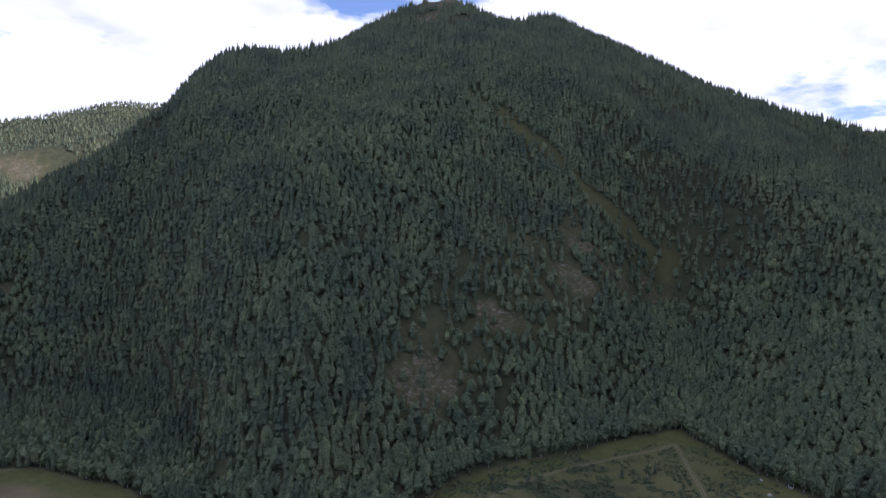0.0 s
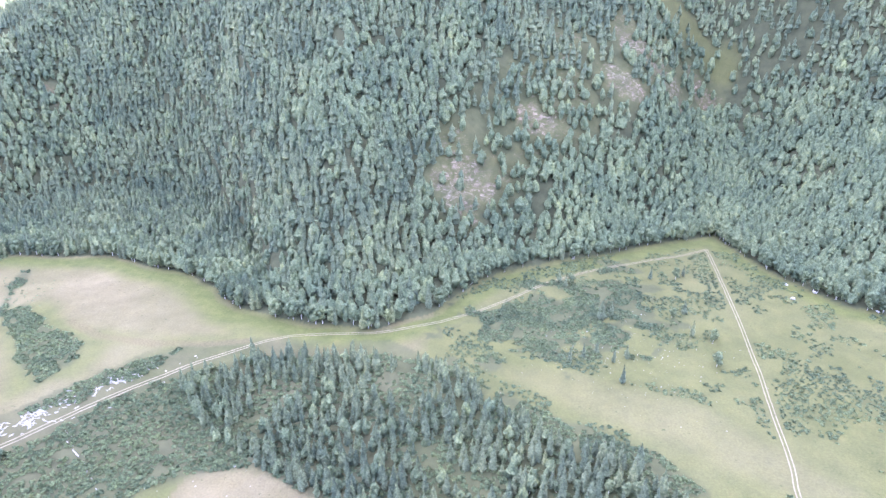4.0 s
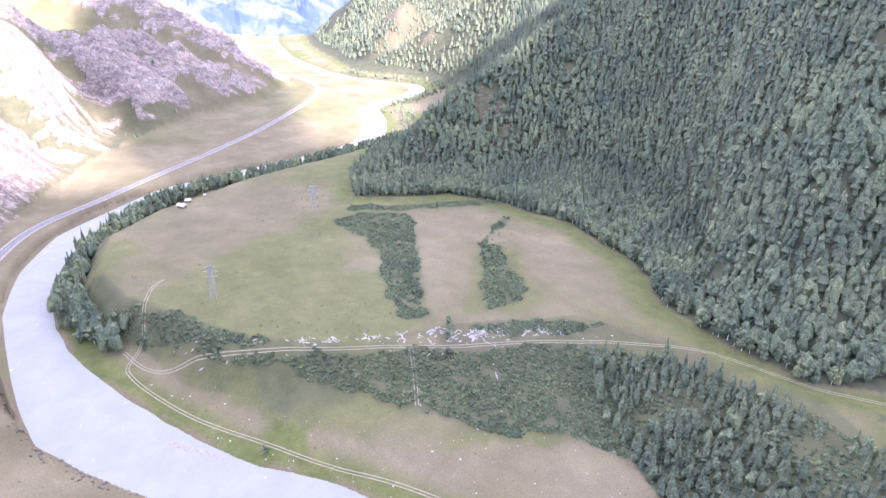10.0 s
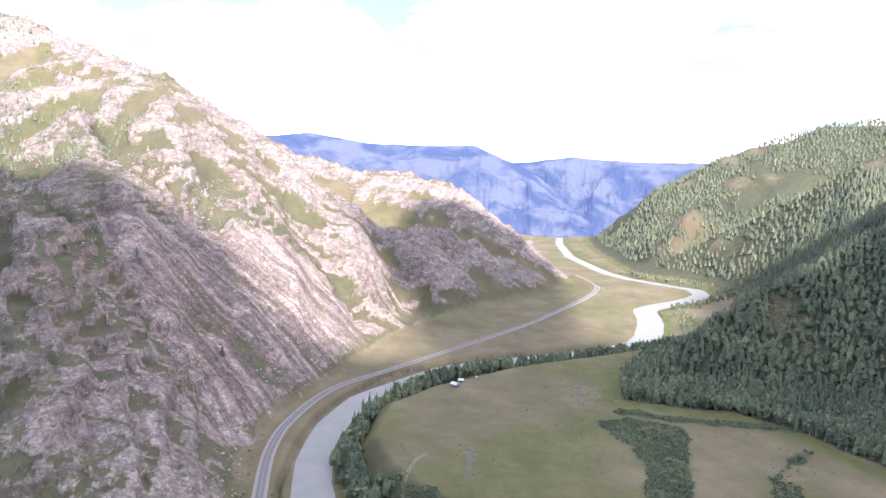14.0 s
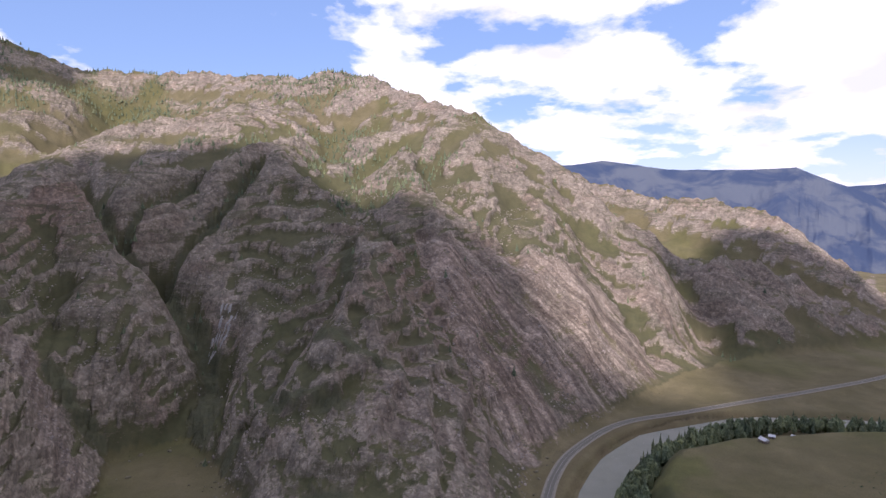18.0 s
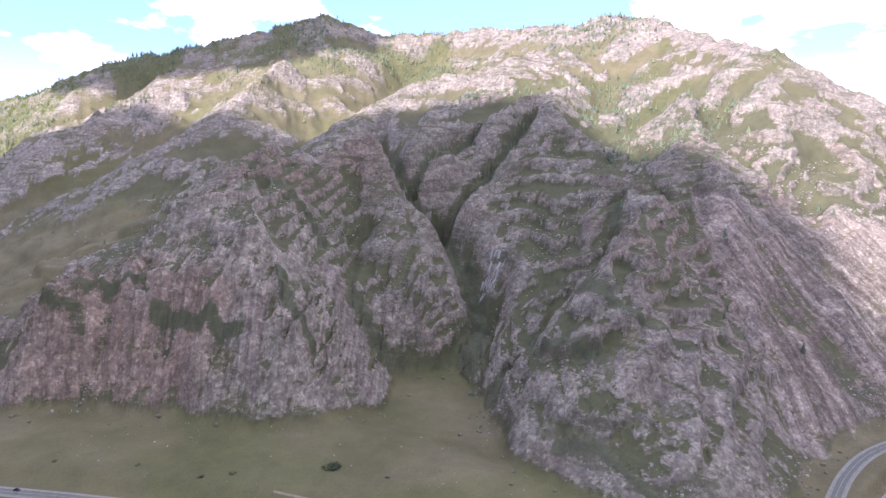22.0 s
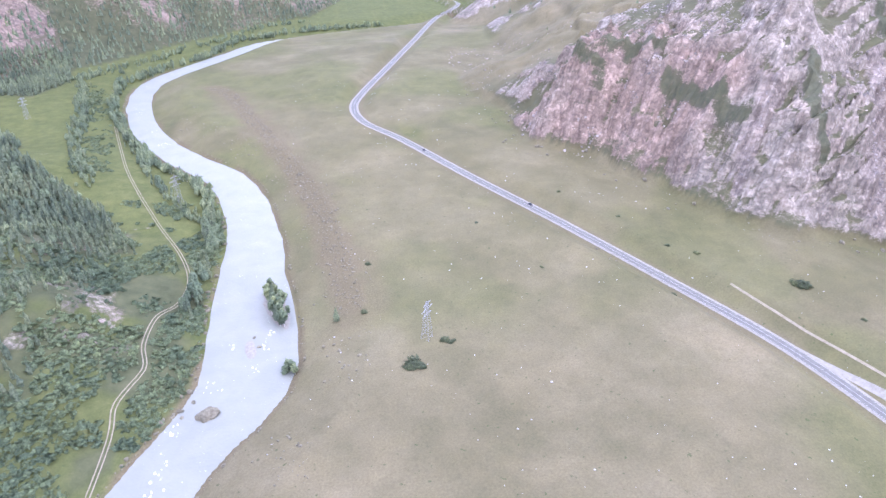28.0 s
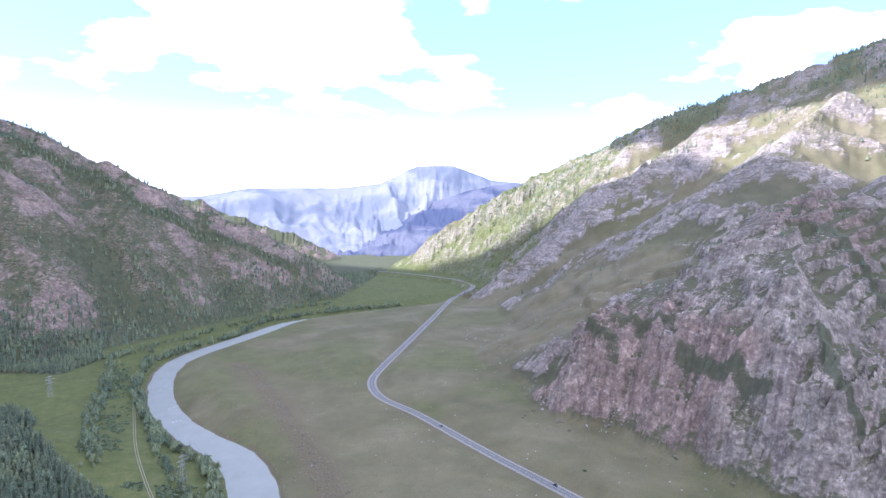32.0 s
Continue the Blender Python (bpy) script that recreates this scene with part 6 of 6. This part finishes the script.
def eroded_bank():
    gen = np.random.default_rng(61)
    line = TRACKS[0][1]
    pieces = []
    for k in range(70):
        i = gen.integers(1, 7)
        t = gen.random()
        p, q = Vector((*line[i], 0)), Vector((*line[i + 1], 0))
        c = p.lerp(q, t)
        side = Vector((-(q - p).y, (q - p).x, 0)).normalized()
        off = gen.choice([gen.uniform(2.2, 11), gen.uniform(-7, -2.2)], p=[0.78, 0.22])
        c = c + side * off
        turn = math.atan2((q - p).y, (q - p).x) + gen.normal(0, 0.6)
        pieces.append(patch_of(c.x, c.y, gen.uniform(0.22, 0.75), gen, gen.uniform(1.5, 4.0), turn, 0.12))
    # branching scrapes: short legs wander from each head
    for hx, hy, legs in ((-258, 230, 6), (-256, 233, 7), (-247, 241, 6), (-238, 252, 13), (-234, 258, 9), (-227, 272, 8), (-219, 281, 5), (-212, 288, 11), (-206, 296, 6), (-198, 306, 4), (-291, 178, 6), (-306, 164, 5), (-280, 194, 6), (-268, 214, 7)):
        for leg in range(legs):
            px, py, turn = hx + gen.normal(0, 2.5), hy + gen.normal(0, 2.5), gen.uniform(0, 6.28)
            for k in range(gen.integers(3, 7)):
                pieces.append(patch_of(px, py, gen.uniform(0.22, 0.62), gen, 2.4, turn, 0.16))
                px, py = px + 1.3 * math.cos(turn), py + 1.3 * math.sin(turn)
                turn += gen.normal(0, 0.7)
    for sx, sy, ex, ey in ((-222, 254, -207, 241), (-207, 241, -186, 224), (-255, 214, -222, 190)):
        for k in range(9):
            t = k / 8
            pieces.append(patch_of(sx + (ex - sx) * t + gen.normal(0, 0.8), sy + (ey - sy) * t + gen.normal(0, 0.8), gen.uniform(0.25, 0.6), gen, 2.8, math.atan2(ey - sy, ex - sx) + gen.normal(0, 0.3), 0.14))
    v, f = joined(pieces)
    tagged(new("eroded_soil", mesh_from("eroded_soil", v, f, "pale_bank", False)), "pale eroded soil patches along the terrace track", "soil", kind="stuff")


eroded_bank()
gen = np.random.default_rng(71)
pieces = []
for k in range(22):
    t = gen.random()
    pieces.append(patch_of(-658 - 24 * t + gen.normal(0, 2.0), -390 + 6 * t + gen.normal(0, 6.0), gen.uniform(0.9, 2.2), gen, 3.0, math.atan2(4, -24) + gen.normal(0, 0.25), 0.7))
v, f = joined(pieces)
tagged(new("white_scree", mesh_from("white_scree", v, f, "pale_stone", False)), "streaks of whitish scree in a dark rocky hollow", "scree", kind="stuff")
gen = np.random.default_rng(62)
v, f = joined([patch_of(-216, -86, 6, gen, 1.5, 0.4), patch_of(-208, -81, 4, gen, 1.4, 0.9, 0.25)])
tagged(new("gravel_pad", mesh_from("gravel_pad", v, f, "shoulder", False)), "pale gravel pad round the foot of a pylon", "gravel", kind="structure")


def stones(count, place, low, high, seed, name, mat, label):
    """Loose stones, joined: place(gen, n) gives their x and y."""
    gen = np.random.default_rng(seed)
    x, y = place(gen, count)
    shapes = []
    for k in range(6):
        g = np.random.default_rng(700 + k)
        shapes.append((ICO_V * (0.7 + 0.6 * g.random((12, 1))) * np.array([1.2, 0.9, 0.7]) + np.array([0, 0, 0.25]), ICO_F))
    size = low + (high - low) * gen.random(len(x)) ** 3
    return plant(name, shapes, x, y, height_at(x, y), size, gen, mat, label, "stones")


def west_meadow(gen, n):
    x, y = gen.uniform(-420, 60, n * 4), gen.uniform(-900, 0, n * 4)
    base, out, side, _ = valley_floor(x, y)
    ok = (side > 0) & (out > 14) & ~inside(x, y, CLIFFS) & (along(x, y, HIGHWAY)[0] > 9) & (layers(x, y, 60, 3, 85) > gen.random(len(x)) * 0.75)
    return x[ok][:n], y[ok][:n]


def bank_rubble(gen, n):
    x, y = gen.uniform(-20, 190, n * 10), gen.uniform(-880, -190, n * 10)
    base, out, side, _ = valley_floor(x, y)
    rim = along(x, y, BANK_RIM)[0]
    ok = (side > 0) & (((rim < 9) & (gen.random(len(x)) < 0.9)) | ((out > 1) & (out < 3.5) & (gen.random(len(x)) < 0.8)) | ((out > 10) & (out < 52) & (layers(x, y, 26, 3, 86) > 0.5) & (gen.random(len(x)) < 0.25)))
    return x[ok][:n], y[ok][:n]


def east_shore(gen, n):
    x, y = gen.uniform(60, 300, n * 14), gen.uniform(-900, -170, n * 14)
    base, out, side, _ = valley_floor(x, y)
    ok = (side < 0) & (out > -0.5) & (out < 3.2)
    return x[ok][:n], y[ok][:n]


def cliff_foot(gen, n):
    x, y = gen.uniform(-600, -140, n * 8), gen.uniform(-800, 30, n * 8)
    d = depth_in(x, y, CLIFFS)
    ok = (d > -26) & (d < 16) & (along(x, y, HIGHWAY)[0] > 8) & (gen.random(len(x)) < np.exp(-np.abs(d + 2) / 9))
    return x[ok][:n], y[ok][:n]


def road_rubble(gen, n):
    k = gen.random(n)
    t = gen.normal(0, 4, n)
    x = np.where(gen.random(n) < 0.5, -300 - 70 * k + t, -330 - 40 * k + t)
    y = np.where(x > -335, -78 + 60 * k + t, -66 + 48 * k + t)
    ok = along(x, y, HIGHWAY)[0] > 6.5
    return x[ok], y[ok]


def verge_rubble(gen, n):
    """Stones cleared to the uphill side of the highway."""
    x, y = gen.uniform(-280, 0, n * 14), gen.uniform(-720, -120, n * 14)
    d, _, side = along(x, y, HIGHWAY)
    ok = (side < 0) & (d > 7.5) & (d < 17) & (layers(x, y, 26, 3, 132) > 0.46) & (gen.random(len(x)) < np.exp(-(d - 8) / 4))
    return x[ok][:n], y[ok][:n]


def west_shore(gen, n):
    x, y = gen.uniform(-480, -180, n * 14), gen.uniform(0, 110, n * 14)
    base, out, side, _ = valley_floor(x, y)
    ok = (side > 0) & (out > -0.8) & (out < 9) & (gen.random(len(x)) < np.exp(-np.maximum(out, 0) / 3))
    return x[ok][:n], y[ok][:n]


def east_meadow(gen, n):
    return gen.normal(95, 32, n), gen.normal(345, 26, n)


def low_meadow(gen, n):
    x, y = gen.uniform(-380, -60, n * 6), gen.uniform(80, 250, n * 6)
    base, out, side, t_in = valley_floor(x, y)
    ok = (side < 0) & (out > 0.5) & (base < 7) & (gen.random(len(x)) < np.where(out < 7, 0.9, 0.25))
    return x[ok][:n], y[ok][:n]


def crag_blocks(count, seed):
    """Angular blocks lying on the crags and screes."""
    gen = np.random.default_rng(seed)
    a, d = np.radians(gen.uniform(84, 171, count * 3)), 380 + 720 * gen.random(count * 3) ** 0.9
    x, y = -np.sin(a) * d, np.cos(a) * d
    inner = depth_in(x, y, CLIFFS)
    heap = layers(x, y, 38, 4, 120)
    for line, half in SCREES:
        heap = np.maximum(heap, 0.8 * np.exp(-(along(x, y, line)[0] / half) ** 2))
    damp = np.zeros_like(x)
    for line, half in LEDGES + [(q[0], q[2] * 0.5) for q in GULLIES[:5]]:
        damp = np.maximum(damp, step(half * 1.5, half * 0.6, along(x, y, line)[0]))
    ok = (inner > 2) & (gen.random(len(x)) < step(0.5, 0.66, heap) * (1 - damp)) & ~((y < -700) & (gen.random(len(x)) < 0.7))
    x, y = x[ok][:count], y[ok][:count]
    cube = np.array([(i, j, k) for k in (-1, 1) for i, j in ((-1, -1), (1, -1), (1, 1), (-1, 1))], float)
    faces = np.array([(0, 1, 5), (0, 5, 4), (1, 2, 6), (1, 6, 5), (2, 3, 7), (2, 7, 6), (3, 0, 4), (3, 4, 7), (4, 5, 6), (4, 6, 7)])
    shapes = []
    for k in range(7):
        g = np.random.default_rng(900 + k)
        shapes.append((cube * (0.45 + 0.5 * g.random((8, 3))) * np.array([1.2, 0.9, 0.8]) * np.where(cube[:, 2:] > 0, 0.8, 1.0), faces))
    size = 0.4 + 1.3 * gen.random(len(x)) ** 3
    plant("crag_blocks", shapes, x, y, height_at(x, y) + 0.15, size, gen, "crag_stone", "angular grey-pink blocks strewn over the crags", "stones")


crag_blocks(15000, 121)
stones(650, west_meadow, 0.15, 0.6, 63, "meadow_stones", "pale_stone", "small pale stones strewn over the dry meadow")
stones(420, verge_rubble, 0.25, 1.1, 73, "verge_stones", "boulder", "brown-grey stones heaped along the highway verge")
stones(700, west_shore, 0.25, 1.2, 74, "shore_boulders", "boulder", "grey-brown stones edging the river bend")
stones(2600, bank_rubble, 0.22, 1.0, 64, "bank_rubble", "boulder", "grey stony rubble on the river bank slope")
stones(1300, east_shore, 0.35, 1.7, 69, "shore_rocks", "boulder", "dark rocks lining the river's wooded bank")
stones(700, cliff_foot, 0.4, 2.4, 65, "fallen_rocks", "boulder", "fallen rocks along the foot of the crags")
stones(90, road_rubble, 0.3, 0.9, 66, "roadside_rubble", "boulder", "grey rubble heaped beside the highway bend")
stones(320, east_meadow, 0.12, 0.4, 70, "white_stones", "pale_stone", "tiny white stones scattered on the shrubby meadow")
stones(220, low_meadow, 0.2, 0.7, 67, "shore_stones", "pale_stone", "pale stones on the riverside meadow")


def boulder(px, py, size, seed, label, mat="boulder", sink=0.3, level=None, squash=0.6):
    g = np.random.default_rng(seed)
    bm = bmesh.new()
    bmesh.ops.create_icosphere(bm, subdivisions=3, radius=1.0)
    for v in bm.verts:
        n = noise.noise(v.co * 1.3 + Vector((seed, 0, 0))) * 0.35 + noise.noise(v.co * 3.1 + Vector((0, seed, 0))) * 0.14
        v.co = Vector((v.co.x * 1.25, v.co.y * 0.95, v.co.z * squash)) * size * (1 + n)
    mesh = bpy.data.meshes.new("boulder")
    bm.to_mesh(mesh)
    bm.free()
    mesh.materials.append(MATS[mat])
    ob = tagged(new("boulder", mesh), label, "boulder")
    ob.matrix_basis = pose(px, py, (ground_z(px, py) if level is None else level) + size * squash * (1 - 2 * sink) * 0.5, 0, 0, float(g.uniform(0, 360)))
    return ob


boulder(82, -257, 5.0, 3, "large grey rock standing in the river", level=0.0, sink=0.4, squash=0.5)
for k, (px, py, s) in enumerate(((97, -262, 1.6), (100, -258, 1.3), (95, -257, 1.1), (103, -263, 0.9), (91, -268, 1.2), (64, -322, 1.0), (60, -312, 1.2))):
    boulder(px, py, s, 10 + k, "wet grey boulder in the shallow river", level=0.0, sink=0.4)
for k, (px, py, s) in enumerate(((262, 440, 1.5), (246, 452, 1.2), (278, 425, 1.3), (240, 428, 1.6), (293, 412, 1.1))):
    boulder(px, py, s, 20 + k, "whitish boulder on grass by the birch wood", "pale_stone")


def mound(name, cx, cy, half_x, half_y, turn, tall, mat, label):
    n, r = 28, 6
    gen = np.random.default_rng(int(abs(cx * cy)) % 1000)
    edge = 0.8 + 0.35 * gen.random(n)
    v, f = [(cx, cy, tall)], []
    for k in range(1, r + 1):
        t = k / r
        for i in range(n):
            a = 2 * math.pi * i / n
            u, w = math.cos(a) * half_x * t * (1 + (edge[i] - 1) * t), math.sin(a) * half_y * t * (1 + (edge[i] - 1) * t)
            v.append((cx + u * math.cos(turn) - w * math.sin(turn), cy + u * math.sin(turn) + w * math.cos(turn), tall * (1 - t ** 2.2) - 0.9 * t + gen.normal(0, 0.06)))
    f += [(0, 1 + i, 1 + (i + 1) % n) for i in range(n)]
    for k in range(r - 1):
        for i in range(n):
            a, b = 1 + k * n + i, 1 + k * n + (i + 1) % n
            f += [(a, a + n, b + n), (a, b + n, b)]
    return tagged(new(name, mesh_from(name, np.array(v), np.array(f), mat)), label, "island", kind="structure")


mound("island", 53, -355, 34, 9, math.radians(106), 1.6, "shoulder", "narrow gravel island in the river")
mound("gravel_bar", 65, -310, 16, 6, math.radians(100), 0.75, "shoulder", "low gravel bar just above the water")
mound("shore_bar", -285, 81, 72, 6, math.radians(28), 0.35, "shoulder", "grey gravel shallows along the river's edge")


def rapids():
    """White water round the rocks and on the riffles: small ragged patches just above the surface."""
    g = np.random.default_rng(72)
    pieces = []
    for px, py in ((83, -277), (97, -248), (99, -220), (58, -312), (62, -284), (99, -208), (77, -316), (99, -278), (55, -326), (255, -824), (223, -747), (199, -697)):
        for k in range(g.integers(3, 8)):
            cx, cy, r, turn = px + g.normal(0, 3.0), py + g.normal(0, 4.5), g.uniform(0.2, 0.65), math.radians(100) + g.normal(0, 0.4)
            a = np.linspace(0, 2 * math.pi, 11)[:-1]
            q = r * (0.5 + 0.8 * g.random(10))
            u, w = np.cos(a) * q * 1.8, np.sin(a) * q
            ring = np.stack([cx + u * math.cos(turn) - w * math.sin(turn), cy + u * math.sin(turn) + w * math.cos(turn), np.full(10, 0.05)], -1)
            v = np.concatenate([[[cx, cy, 0.16]], ring])
            pieces.append((v, np.array([(0, 1 + i, 1 + (i + 1) % 10) for i in range(10)])))
    v, f = joined(pieces)
    tagged(new("rapids", mesh_from("rapids", v, f, "foam")), "white foam flecks on the shallow river", "foam", kind="stuff")


rapids()


def lone(kind, px, py, size, label, wide=1.0, level=None):
    made = copy_scaled(kind, px, py, (ground_z(px, py) if level is None else level) - 0.25, px * 1.7, size * wide, size)
    return tagged(made, label)


gen = np.random.default_rng(68)
for k in range(26):
    t = gen.uniform(-0.85, 0.8)
    px, py = 53 + t * 32 * math.cos(math.radians(106)) + gen.normal(0, 2.6), -355 + t * 32 * math.sin(math.radians(106)) + gen.normal(0, 1.0)
    lone((BIRCHES if k % 3 else CONIFERS)[k % 5], px, py, gen.uniform(0.6, 0.95), "dense green tree on a narrow river island", 1.0, 1.0)
lone(CONIFERS[1], 12, -319, 0.72, "lone dark conifer on the grassy bank edge", 1.3)
for k, (dx, dy) in enumerate(((0, 0), (3.5, 2), (-2, 4), (2, -4))):
    lone(BIRCHES[k], 39 + dx, -287 + dy, 0.62, "rounded leafy tree at the water's edge", 1.2)
lone(BIRCHES[2], -256, 108, 0.5, "single bushy tree beside the riverside track", 1.2)
lone(CONIFERS[0], 88, 308, 0.85, "lone conifer on the shrubby meadow")
lone(CONIFERS[2], 89, 386, 1.0, "tall conifer among meadow shrubs", 1.3)
lone(CONIFERS[3], 97, 392, 0.8, "conifer among meadow shrubs", 1.2)
for k, (px, py) in enumerate(((70, 437), (75, 442), (66, 446), (140, 392), (150, 398), (160, 455), (168, 462), (158, 360), (146, 366), (172, 420), (140, 455), (150, 330))):
    lone((BIRCHES if k % 2 else CONIFERS)[k % 5], px, py, gen.uniform(0.55, 0.9), "young tree in the shrubby meadow", 1.1)
for k, (px, py) in enumerate(((-254, 243), (-250, 240), (-258, 247), (-246, 236), (-240, 222), (-236, 226))):
    lone(BIRCHES[k % 5], px, py, 0.55, "small leafy tree at the terrace track", 1.2)


def bush(px, py, size, seed, label, flat=0.55):
    g = np.random.default_rng(seed)
    top = tagged(new("bush"), label, "bush", "bushes on the dry meadow")
    v, f = clumps(9, 120, 2.0, 2.4, -0.5, g, 0.35)
    part("foliage", (v * np.array([1.3, 1.0, flat]), f), "bush_leaves", top)
    part("stem", stem(1.0, 0.12, 0.05, g, limbs=3), "bark", top)
    top.matrix_basis = pose(px, py, ground_z(px, py), 0, 0, float(g.uniform(0, 360)))
    top.scale = (size, size, size)


for k, (px, py, s) in enumerate(((-30, -264, 2.3), (-27, -262, 1.4), (-51, -282, 1.3), (-55, -280, 0.9), (-288, -289, 2.1), (-285, -292, 1.5), (-11, -376, 0.9), (-241, -339, 1.1), (-6, -318, 1.0),
                                 (-226, -352, 0.8), (-210, -402, 0.7), (-179, -455, 0.8), (-130, -345, 0.6), (-300, -250, 0.7), (-372, -2, 1.3), (-362, 2, 1.1), (-205, -300, 0.7), (-100, -420, 0.6))):
    bush(px, py, s, 800 + k, "low dark green bush in dry grass")


for ob in CONIFERS + BIRCHES:
    spot = {"conifer_tree": (60.0, 330.0), "birch_tree": (250.0, 500.0)}[ob.name.split(".")[0]]
    k = (CONIFERS + BIRCHES).index(ob)
    px, py = spot[0] + 9 * (k % 5), spot[1] + 5 * (k % 3)
    ob.location = (px, py, float(height_at([px], [py])[0]) - 0.3)
    ob.scale = (0.7, 0.7, 0.7)
